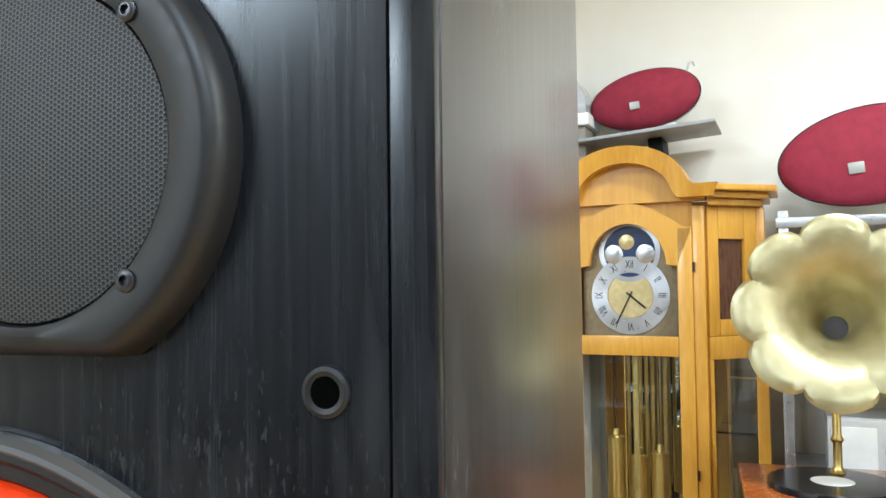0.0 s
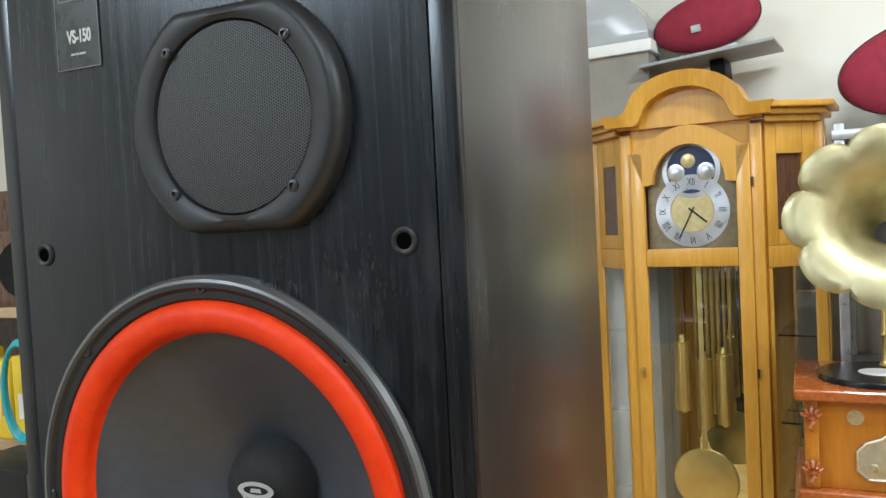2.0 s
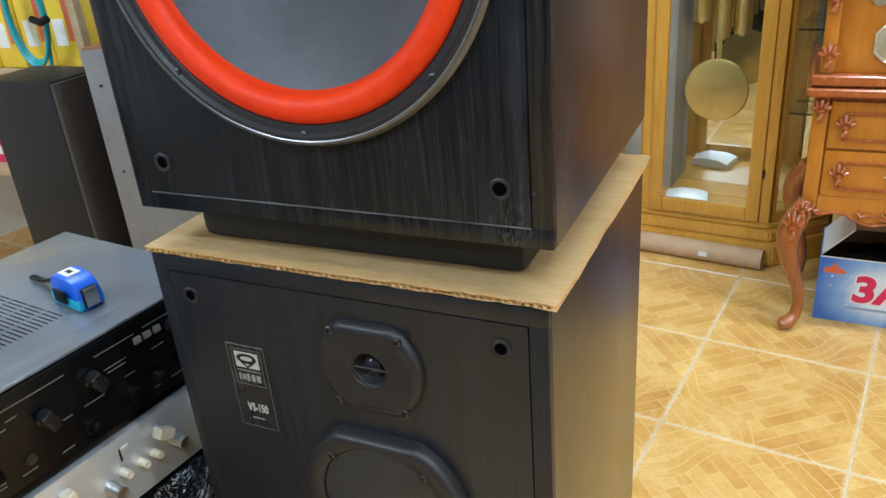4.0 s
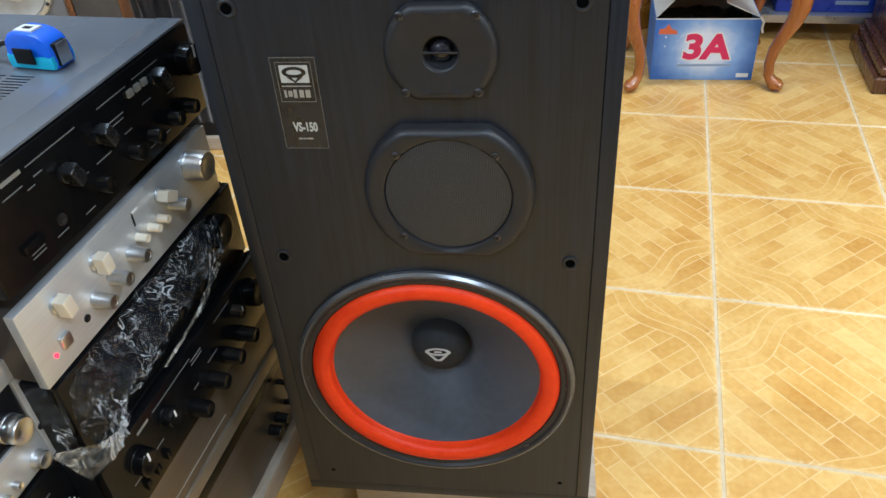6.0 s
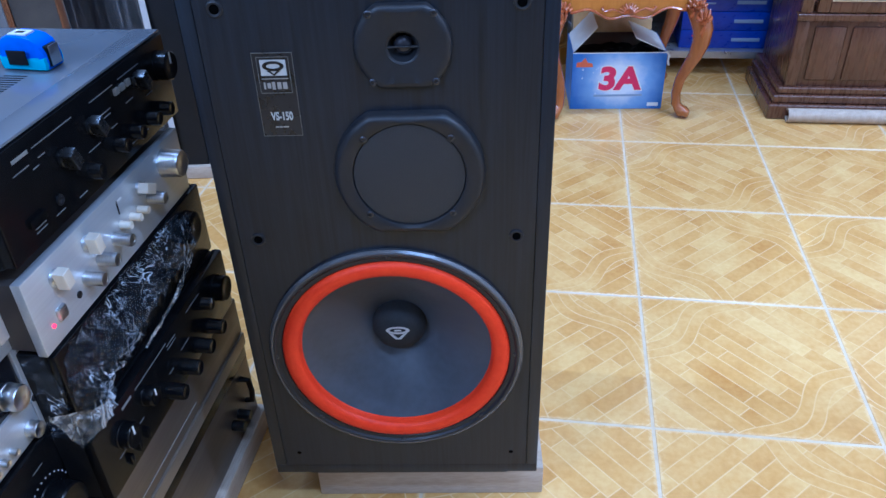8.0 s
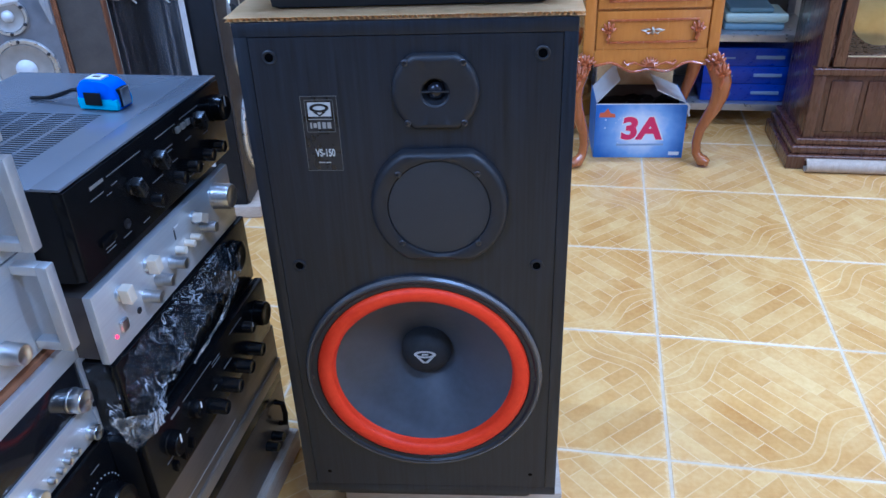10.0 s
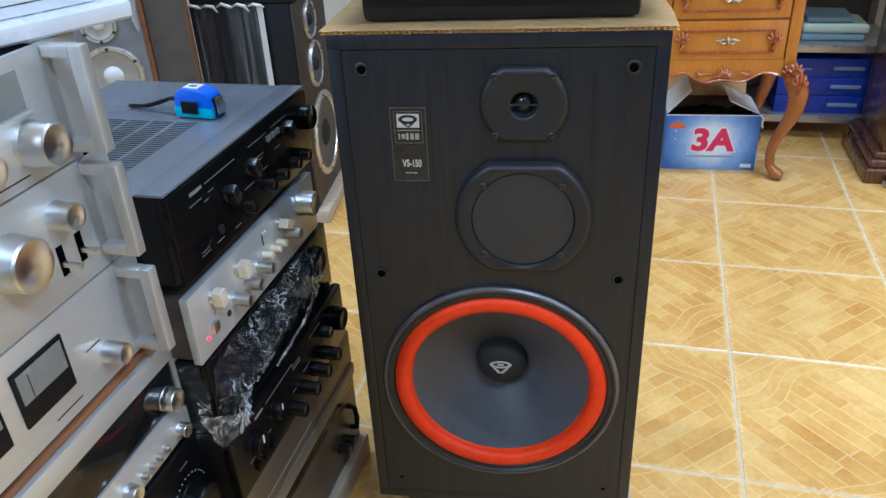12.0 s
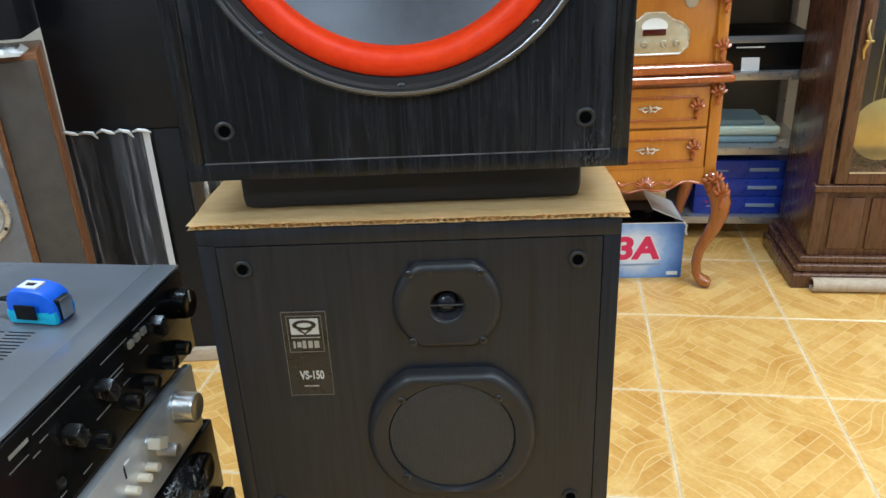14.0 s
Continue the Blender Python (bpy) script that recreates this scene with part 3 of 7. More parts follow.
M_GLOSSBLACK = varied("black fascia", (0.003, 0.003, 0.0035), (0.005, 0.005, 0.0055), 50, (0.20, 0.26), bmp=0.0, Specular_IOR_Level=0.20)
M_DULLBLACK = varied("matt black steel", (0.004, 0.004, 0.0045), (0.007, 0.007, 0.008), 60, (0.45, 0.6), bmp=0.04, Specular_IOR_Level=0.18)
M_BRONZE = varied("dark bronze fascia", (0.11, 0.088, 0.066), (0.16, 0.128, 0.096), 25, (0.30, 0.42), metal=0.6, bmp=0.03, stretch=(0.6, 30, 30))
M_BRONZE_PALE = varied("pale bronze lip", (0.20, 0.165, 0.125), (0.27, 0.225, 0.17), 25, (0.30, 0.42), metal=0.6, bmp=0.03, stretch=(0.6, 30, 30))
M_WALNUT = varied("walnut veneer", (0.13, 0.05, 0.022), (0.27, 0.115, 0.045), 22, (0.38, 0.5), bmp=0.08, stretch=(1, 12, 12))
M_DARKGLASS = mat("smoked dial glass", (0.008, 0.008, 0.010), 0.08)
M_BROWNCASE = varied("dark grey brown steel", (0.050, 0.040, 0.034), (0.072, 0.060, 0.052), 20, (0.34, 0.46), metal=0.2, bmp=0.02)
M_METER = varied("grey meter face", (0.16, 0.17, 0.165), (0.25, 0.26, 0.25), 20, (0.2, 0.3), bmp=0.0)


def wrap_material():
    """Clear film: almost nothing but gloss, with thin crease highlights painted whitish in two directions."""
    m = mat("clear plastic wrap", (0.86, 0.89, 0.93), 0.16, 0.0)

    def crease_glints(scale, turn, width, distort):
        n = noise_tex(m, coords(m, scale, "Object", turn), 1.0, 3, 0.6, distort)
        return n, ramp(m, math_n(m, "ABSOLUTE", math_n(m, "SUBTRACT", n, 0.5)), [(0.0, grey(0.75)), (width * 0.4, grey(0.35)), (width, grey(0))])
    n1, c1 = crease_glints((26, 14, 9), (0, 0.6, 0), 0.016, 0.9)
    n2, c2 = crease_glints((11, 12, 30), (0, -0.5, 0), 0.012, 1.2)
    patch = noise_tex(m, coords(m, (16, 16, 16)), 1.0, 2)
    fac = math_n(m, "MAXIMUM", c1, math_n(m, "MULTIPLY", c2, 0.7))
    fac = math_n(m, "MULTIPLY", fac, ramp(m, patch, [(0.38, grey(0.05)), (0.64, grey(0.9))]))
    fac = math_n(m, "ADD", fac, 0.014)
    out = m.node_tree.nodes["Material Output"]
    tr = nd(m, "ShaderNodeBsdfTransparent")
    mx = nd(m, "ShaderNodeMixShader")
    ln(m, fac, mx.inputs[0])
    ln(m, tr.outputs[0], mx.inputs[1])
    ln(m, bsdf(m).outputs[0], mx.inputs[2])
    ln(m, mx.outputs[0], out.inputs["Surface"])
    bump(m, math_n(m, "ADD", n1, n2), 0.5, 0.006)
    return m


M_WRAP = wrap_material()


def knob(parent, x, z, r, h, material, y=0.0, name="knob", grooved=False, cap=None):
    """A turned knob on a front that faces -y: skirt, body, bevelled face."""
    k = part(name, bm_lathe([(r * 1.04, 0), (r * 1.04, h * 0.12), (r, h * 0.16), (r * 0.97, h * 0.92), (r * 0.90, h), (r * 0.55, h), (r * 0.5, h * 0.985), (0, h * 0.985)], 28), material, parent, "", front(x, y, z))
    if grooved:
        part("pointer", bm_box(-r * 0.09, r * 0.09, r * 0.15, r * 0.92, h * 0.99, h * 1.02), M_WHITE_INK if material is not M_GOLDSILVER else M_BLACK, k)
    return k


def lever_knob(parent, x, z, w, h, material, y=0.0, turn=0.0):
    """A wing knob: a round foot with a flat grip bar across it."""
    k = part("knob", bm_lathe([(w * 0.66, 0), (w * 0.66, h * 0.20), (w * 0.60, h * 0.26), (0, h * 0.26)], 24), M_SILVER if material is M_GOLDSILVER else material, parent, "", front(x, y, z) @ pose(0, 0, 0, 0, 0, turn))
    part("grip", bm_box(-w * 0.46, w * 0.46, -w * 0.74, w * 0.74, h * 0.2, h * 0.95, w * 0.09, 3), material, k)
    return k


M_DIMINK = mat("faint print", (0.14, 0.14, 0.135), 0.5)


def print_marks(parent, marks, y, material=None):
    """Tiny printed words that cannot be read: plain bars (x, z, width)."""
    for x, z, w in marks:
        part("printed_word", bm_box(x - w / 2, x + w / 2, y - 0.0006, y + 0.0002, z - 0.0006, z + 0.0006), material or M_DIMINK, parent)


def feet(parent, w, d, z):
    for x in (0.04, w - 0.04):
        for yy in (0.05, d - 0.05):
            part("foot", bm_lathe([(0.018, 0), (0.016, z), (0, z)], 16), M_DULLBLACK, parent, "", pose(x, yy, 0.0))


def stack_pose(z, x=0.0, y=0.0, turn=0.0):
    return pose(-0.664, 0.070, z, 0, 0, 82) @ pose(x, y, 0, 0, 0, turn)


def amp_body(a, w, d, z0, z1, material, top=None):
    part("case", bm_box(0, w, 0.006, d, z0, z1, 0.003), top or material, a)


def top_amplifier():
    """Black amplifier with a slotted lid on top of the stack."""
    w, d, h = 0.434, 0.355, 0.146
    a = thing("amplifier", stack_pose(0.706, 0.012, 0.0), "black integrated amplifier with slotted lid on top of the stack", "amplifier", "hi-fi units in the stacks")
    feet(a, w, d, 0.016)
    part("case", bm_box(0, w, 0.010, d, 0.016, h - 0.0022, 0.002), M_DULLBLACK, a, "black steel case")
    part("lid", bm_box(0, w, 0.0355, d, h - 0.0020, h, 0.0005), M_AMP_TOP, a, "slotted black steel lid with ceiling glare in its colour")
    part("fascia", bm_box(0.001, w - 0.001, -0.006, 0.0095, 0.018, h - 0.004, 0.0025), M_GLOSSBLACK, a, "glossy black fascia")
    part("lip", bm_box(0.0, w, -0.003, 0.035, h - 0.0020, h + 0.0015, 0.0006), M_AMP_TOP, a)
    me = to_mesh("slot", bm_box(-0.0007, 0.0007, -0.0165, 0.0165, 0, 0.0005), M_DULLBLACK)
    for row in range(5):
        for i in range(30):
            x = 0.035 + 0.0072 * i
            share("vent_slot", me, a, pose(x, 0.105 + 0.040 * row, h + 0.0003))
    y = -0.006
    knob(a, 0.405, 0.103, 0.0215, 0.020, M_GLOSSBLACK, y, "volume_knob", True)
    for x, z in ((0.135, 0.088), (0.205, 0.098), (0.335, 0.108)):
        lever_knob(a, x, z, 0.017, 0.020, M_SILVERED_BLACK, y, 25)
    for x, z in ((0.18, 0.047), (0.25, 0.050), (0.295, 0.048), (0.345, 0.046), (0.385, 0.044)):
        knob(a, x, z, 0.0105, 0.016, M_GLOSSBLACK, y)
    for i in range(3):
        part("button", bm_box(0.272 + 0.016 * i, 0.283 + 0.016 * i, y - 0.004, y, 0.110, 0.119, 0.001), M_INK_SILVER, a)
    part("name_lettering", bm_box(0.050, 0.080, y - 0.0006, y + 0.0002, 0.1225, 0.127), M_INK_SILVER, a)
    print_marks(a, [(0.13, 0.1245, 0.085), (0.06, 0.110, 0.03), (0.085, 0.102, 0.012), (0.10, 0.110, 0.014), (0.245, 0.1245, 0.06), (0.24, 0.100, 0.034), (0.24, 0.094, 0.028), (0.32, 0.126, 0.06),
                    (0.305, 0.09, 0.02), (0.10, 0.034, 0.02), (0.15, 0.03, 0.018), (0.06, 0.04, 0.022), (0.06, 0.035, 0.022), (0.20, 0.070, 0.03), (0.255, 0.075, 0.016), (0.36, 0.078, 0.018), (0.16, 0.07, 0.016), (0.31, 0.034, 0.05)], y)
    part("power_button", bm_box(0.040, 0.072, y - 0.005, y, 0.046, 0.056, 0.0015), M_GLOSSBLACK, a)
    part("headphone_jack", bm_lathe([(0.007, 0), (0.007, 0.002), (0.004, 0.002), (0.004, 0.0005), (0, 0.0005)], 16), M_STEEL, a, "", front(0.105, y, 0.048))


M_SILVERED_BLACK = varied("worn black knob", (0.010, 0.010, 0.011), (0.030, 0.030, 0.030), 90, (0.22, 0.35), metal=0.4, bmp=0.0)


def silver_amplifier():
    w, d = 0.418, 0.33
    a = thing("amplifier", stack_pose(0.600, 0.007), "silver integrated amplifier with champagne knobs and red power light", "amplifier", "hi-fi units in the stacks")
    part("case", bm_box(0.004, w - 0.004, 0.008, d, 0.004, 0.102, 0.002), M_BROWNCASE, a, "dark grey brown metal case")
    part("fascia", bm_box(0, w, -0.005, 0.0078, 0.0, 0.1055, 0.002), M_PANEL, a, "brushed silver fascia")
    y = -0.005
    knob(a, 0.358, 0.075, 0.0215, 0.030, M_SILVER, y, "volume_knob")
    for x, z, t in ((0.056, 0.077, 8), (0.131, 0.078, 6), (0.278, 0.076, 60)):
        lever_knob(a, x, z, 0.0165, 0.021, M_GOLDSILVER, y, t)
    for x, z in ((0.110, 0.038), (0.147, 0.043), (0.190, 0.046), (0.297, 0.050)):
        knob(a, x, z, 0.0095, 0.026, M_SILVER, y)
    for x, z in ((0.212, 0.055), (0.240, 0.051), (0.262, 0.050)):
        knob(a, x, z, 0.0058, 0.016, M_GOLDSILVER, y)
    part("power_button", bm_box(0.037, 0.053, y - 0.006, y, 0.026, 0.042, 0.0015), M_SILVER, a)
    part("power_light", bm_lathe([(0.0028, 0), (0.0026, 0.002), (0, 0.003)], 12), M_LED, a, "lit red power light", front(0.027, y, 0.027))
    part("jack", bm_lathe([(0.005, 0), (0.005, 0.0015), (0.003, 0.0015), (0, 0.0005)], 14), M_STEEL, a, "", front(0.087, y, 0.029))
    part("emblem_bar", bm_box(0.214, 0.217, y - 0.0006, y, 0.070, 0.090), M_DULLBLACK, a)
    part("emblem_bar", bm_box(0.214, 0.229, y - 0.0006, y, 0.087, 0.090), M_WHITE_INK, a)


M_LED = mat("red light", (0.8, 0.02, 0.03), 0.3)
bsdf(M_LED).inputs["Emission Color"].default_value = (1, 0.02, 0.05, 1)
bsdf(M_LED).inputs["Emission Strength"].default_value = 3.0


def wrapped_amplifier():
    w, d = 0.433, 0.33
    a = thing("amplifier", stack_pose(0.4665, 0.012), "black amplifier loosely wrapped in crinkled clear plastic", "amplifier", "hi-fi units in the stacks")
    part("case", bm_box(0, w, 0.004, d, 0.0, 0.130, 0.003), M_DULLBLACK, a)
    part("fascia", bm_box(0, w, -0.008, 0.0038, 0.002, 0.129, 0.003), M_GLOSSBLACK, a, "black fascia")
    knob(a, 0.368, 0.084, 0.027, 0.016, M_GLOSSBLACK, -0.008, "volume_knob")
    for x, z in ((0.10, 0.05), (0.16, 0.05), (0.22, 0.05), (0.28, 0.05)):
        knob(a, x, z, 0.011, 0.016, M_GLOSSBLACK, -0.008)
    # the wrap: a crumpled sheet over the front and the near end, torn along its lower edge
    rnd = random.Random(5)
    bm = bmesh.new()
    nx, nz = 60, 26
    rows = []
    for j in range(nz + 1):
        row = []
        for i in range(nx + 1):
            u, v = i / nx, j / nz
            x = -0.012 + 0.352 * u
            fold = 0.012 * noise.noise((x * 26, v * 5, 0.3)) + 0.009 * noise.noise((x * 60, v * 14, 2.0))
            sag = 0.022 * math.sin(math.pi * min(1, v * 1.1)) * (1 - 0.4 * u)
            low = 0.006 - 0.026 * max(0.0, 0.34 - u) * 2.2 + 0.05 * u + 0.012 * noise.noise((x * 30, 0, 7))
            z = low + (0.131 - low) * v
            wrapx = max(0.0, 0.10 - u) * 10
            yy = -0.012 - sag + fold + 0.06 * wrapx * (1 - 0.3 * v) * (1 if u < 0.1 else 0)
            row.append(bm.verts.new((x + 0.004 * rnd.uniform(-1, 1), yy, z)))
        rows.append(row)
    for j in range(nz):
        for i in range(nx):
            bm.faces.new((rows[j][i], rows[j][i + 1], rows[j + 1][i + 1], rows[j + 1][i]))
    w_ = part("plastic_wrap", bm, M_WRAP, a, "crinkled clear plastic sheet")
    w_.visible_shadow = False
    # bunched ribbons where the sheet is gathered, and a torn tail at the near end
    def ribbon(bm, path, widths, seed):
        left, right = [], []
        for i, (x, y, z) in enumerate(path):
            w2 = widths[i]
            left.append(bm.verts.new((x - w2 * 0.7, y + 0.006 * noise.noise((i * 0.9, seed, 1)), z + w2 * 0.7)))
            right.append(bm.verts.new((x + w2 * 0.7, y + 0.006 * noise.noise((i * 0.9, seed, 5)), z - w2 * 0.7)))
        for i in range(len(path) - 1):
            bm.faces.new((left[i], left[i + 1], right[i + 1], right[i]))
    gather = bmesh.new()
    for k in range(4):
        x0 = 0.345 - 0.008 * k
        path = [(x0 - 0.05 * q - 0.13 * q * q + 0.006 * math.sin(5 * q + k), -0.026 - 0.020 * math.sin(3.1 * q), 0.128 - 0.108 * q + 0.004 * noise.noise((q * 9, k, 1))) for q in [i / 18 for i in range(19)]]
        ribbon(gather, path, [0.0012 + 0.0034 * abs(noise.noise((i * 0.45, k * 3.1, 4))) for i in range(19)], k * 7.0)
    part("wrap_fold", gather, M_WRAP_TAIL, a, "whitish bunched plastic folds")
    tail = bmesh.new()
    rows = []
    for j in range(15):
        q = j / 14
        row = []
        for i in range(9):
            p = i / 8
            wide = (1 - q) * (0.100 - 0.055 * q)
            row.append(tail.verts.new((-0.052 + 0.115 * q + wide * 0.3 * p, -0.016 - 0.026 * math.sin(math.pi * q) + 0.010 * noise.noise((p * 5, q * 9, 3)), 0.082 - 0.066 * q - wide * 0.85 * p + 0.006 * noise.noise((p * 7, q * 7, 8)))))
        rows.append(row)
    for j in range(14):
        for i in range(8):
            tail.faces.new((rows[j][i], rows[j][i + 1], rows[j + 1][i + 1], rows[j + 1][i]))
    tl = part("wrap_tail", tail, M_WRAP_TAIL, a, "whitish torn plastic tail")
    tl.visible_shadow = False


def tail_material():
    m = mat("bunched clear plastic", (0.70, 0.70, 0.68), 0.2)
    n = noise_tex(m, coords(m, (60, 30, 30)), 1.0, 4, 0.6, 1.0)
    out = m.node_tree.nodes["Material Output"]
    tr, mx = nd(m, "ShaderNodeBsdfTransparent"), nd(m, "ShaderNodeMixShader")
    # whitish patches: partly the bunched plastic itself, partly its glints mixed in
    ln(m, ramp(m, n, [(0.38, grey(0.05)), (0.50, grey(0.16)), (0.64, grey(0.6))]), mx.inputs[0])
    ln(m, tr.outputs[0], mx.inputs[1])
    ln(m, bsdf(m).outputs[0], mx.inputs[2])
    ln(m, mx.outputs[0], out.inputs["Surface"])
    bump(m, n, 0.6, 0.005)
    return m


M_WRAP_TAIL = tail_material()
M_WRAP_FOLD = mat("bunched plastic", (0.55, 0.57, 0.60), 0.18, 0.0, Transmission_Weight=0.55)


def black_amplifier():
    w, d = 0.447, 0.34
    a = thing("amplifier", stack_pose(0.3475, 0.0, -0.012), "black amplifier with a row of black knobs in the stack", "amplifier", "hi-fi units in the stacks")
    part("case", bm_box(0.004, w - 0.004, 0.006, d, 0.0, 0.116, 0.003), M_DULLBLACK, a)
    part("fascia", bm_box(0, w, -0.012, 0.0058, 0.0, 0.118, 0.006), M_GLOSSBLACK, a, "glossy black fascia")
    y = -0.012
    knob(a, 0.392, 0.074, 0.023, 0.022, M_GLOSSBLACK, y, "volume_knob")
    for x, z, r in ((0.058, 0.070, 0.019), (0.128, 0.076, 0.015), (0.340, 0.080, 0.011)):
        knob(a, x, z, r, 0.018, M_GLOSSBLACK, y, "knob", True)
    for x in (0.185, 0.240, 0.292, 0.342):
        knob(a, x, 0.030, 0.013, 0.028, M_GLOSSBLACK, y)
    for x in (0.050, 0.075, 0.100):
        part("rocker_switch", bm_box(x, x + 0.008, y - 0.006, y, 0.018, 0.034, 0.001), M_GLOSSBLACK, a)
    part("name_lettering", bm_box(0.072, 0.098, y - 0.0006, y + 0.0002, 0.101, 0.105), M_INK_SILVER, a)
    print_marks(a, [(0.16, 0.103, 0.10), (0.045, 0.046, 0.018), (0.10, 0.050, 0.02), (0.15, 0.052, 0.016), (0.225, 0.096, 0.030), (0.225, 0.090, 0.030), (0.31, 0.103, 0.05), (0.26, 0.060, 0.03), (0.205, 0.052, 0.014)], y)


def thin_unit():
    w, d = 0.462, 0.33
    a = thing("tuner", stack_pose(0.2375, 0.0, -0.010), "bronze grey cassette unit with a pale line of print", "tuner", "hi-fi units in the stacks")
    part("case", bm_box(0.004, w - 0.004, 0.006, d, 0.0, 0.107, 0.002), M_DULLBLACK, a)
    part("fascia", bm_box(0, w, -0.010, 0.0058, 0.028, 0.1085, 0.004), M_BRONZE, a, "brushed bronze grey fascia")
    part("lower_lip", bm_box(0, w, -0.013, 0.0058, 0.0, 0.0275, 0.003), M_BRONZE_PALE, a, "paler bronze lip")
    part("print_line", bm_box(0.03, 0.25, -0.0108, -0.0098, 0.048, 0.0498), M_INK_SILVER, a)
    part("button", bm_box(0.012, 0.026, -0.015, -0.010, 0.040, 0.054, 0.001), M_SILVER, a)


def bottom_unit():
    w, d = 0.474, 0.33
    a = thing("power_amplifier", stack_pose(0.0555, 0.0, -0.004), "dark bronze power amplifier at the foot of the stack", "amplifier", "hi-fi units in the stacks")
    part("case", bm_box(0.003, w - 0.003, 0.006, d, 0.0, 0.180, 0.003), M_DULLBLACK, a)
    part("fascia", bm_box(0, w, -0.008, 0.0058, 0.0, 0.1435, 0.004), M_BRONZE, a, "dark bronze fascia")
    part("upper_band", bm_box(0.0, w - 0.004, -0.0095, 0.0058, 0.144, 0.1815, 0.001), M_GLOSSBLACK, a)
    for x in (0.362, 0.392):
        knob(a, x, 0.060, 0.010, 0.024, M_GLOSSBLACK, -0.008)
    part("handle", bm_tube([(0.43, -0.008, 0.060), (0.43, -0.022, 0.062), (0.428, -0.026, 0.090), (0.426, -0.024, 0.118), (0.426, -0.008, 0.120)], 0.0055, 10), M_DULLBLACK, a)


top_amplifier()
silver_amplifier()
wrapped_amplifier()
black_amplifier()
thin_unit()
bottom_unit()
pk = thing("support_plank", stack_pose(0.0, 0.0, -0.028), "thick weathered grey board under the amplifier stack", "plank")
part("board", bm_box(-0.01, 0.482, 0, 0.30, 0.001, 0.0550, 0.005), M_BOARD, pk)


def tape_measure(m):
    a = thing("tape_measure", m, "blue and turquoise tape measure with a black wrist strap", "tape measure")
    out = [(-0.037, 0.0), (0.037, 0.0), (0.0395, 0.012), (0.0385, 0.026), (0.033, 0.039), (0.022, 0.047), (0.008, 0.0505), (-0.016, 0.0515), (-0.029, 0.048), (-0.037, 0.038), (-0.0395, 0.022)]
    part("body", bm_prism(out, -0.019, 0.019, 0.006), M_TAPE_BLUE, a, "bright blue plastic body")
    part("rubber_base", bm_prism([(-0.0365, 0.0006), (0.0365, 0.0006), (0.0388, 0.010), (0.0382, 0.020), (0.030, 0.017), (0.0, 0.014), (-0.030, 0.017), (-0.0385, 0.021), (-0.0392, 0.010)], -0.0215, 0.0215, 0.004), M_TAPE_TURQ, a, "turquoise rubber base")
    part("belt_clip", bm_box(-0.020, 0.012, -0.0265, -0.0236, 0.010, 0.032, 0.001), M_DULLBLACK, a)
    part("tape_hook", bm_box(0.0425, 0.0440, -0.011, 0.011, 0.006, 0.036, 0.0004), M_SILVER, a)
    part("tape_mouth", bm_box(0.034, 0.0420, -0.0125, 0.0125, 0.004, 0.036, 0.002), M_DULLBLACK, a)
    part("label", bm_box(-0.020, 0.010, -0.011, 0.011, 0.0495, 0.0525), M_WHITE_INK, a, "worn white label")
    part("label_print", bm_box(-0.012, 0.002, -0.004, 0.004, 0.0524, 0.0529), M_STEEL, a)
    st = [(-0.039, 0.002, 0.030), (-0.060, 0.003, 0.026), (-0.090, 0.006, 0.014), (-0.120, 0.010, 0.005), (-0.148, 0.014, 0.0035), (-0.158, 0.013, 0.0035), (-0.160, 0.009, 0.0035), (-0.155, 0.006, 0.004), (-0.120, 0.004, 0.008), (-0.090, 0.001, 0.017), (-0.060, -0.002, 0.027), (-0.039, -0.003, 0.026)]
    part("wrist_strap", bm_tube(st, 0.0030, 6), M_DULLBLACK, a, "thin black wrist strap")


M_TAPE_BLUE = varied("blue plastic", (0.012, 0.10, 0.62), (0.02, 0.14, 0.75), 60, (0.3, 0.42), bmp=0.04)
M_TAPE_TURQ = varied("turquoise rubber", (0.01, 0.34, 0.52), (0.02, 0.42, 0.60), 80, (0.5, 0.65), bmp=0.1)
tape_measure(pose(-0.722, 0.372, 0.8535, 0, 0, -12) @ Matrix.Scale(0.86, 4))


# second stack, with rack handles
def stack2(z, x=0.0, y=0.0):
    return pose(-0.718, 0.060, z, 0, 0, 82) @ pose(x, y, 0)


def rack_handle(parent, x, z0, z1):
    bm = bmesh.new()
    bm_box(x - 0.0082, x + 0.0082, -0.049, -0.0340, z0, z1, 0.0025, 2, bm)
    bm_box(x - 0.0082, x + 0.0082, -0.0345, 0.0, z0, z0 + 0.013, 0.0022, 2, bm)
    bm_box(x - 0.0082, x + 0.0082, -0.0345, 0.0, z1 - 0.013, z1, 0.0022, 2, bm)
    part("rack_handle", bm, M_HANDLE, parent, "flat aluminium rack handle")
    for z in (z0 - 0.010, z1 + 0.008):
        part("fixing_slot", bm_box(x + 0.012, x + 0.020, -0.0009, 0.0002, z - 0.0025, z + 0.0025), M_HOLE, parent)


M_HANDLE = varied("satin aluminium", (0.50, 0.50, 0.49), (0.58, 0.58, 0.57), 60, (0.34, 0.44), metal=0.6, bmp=0.04)


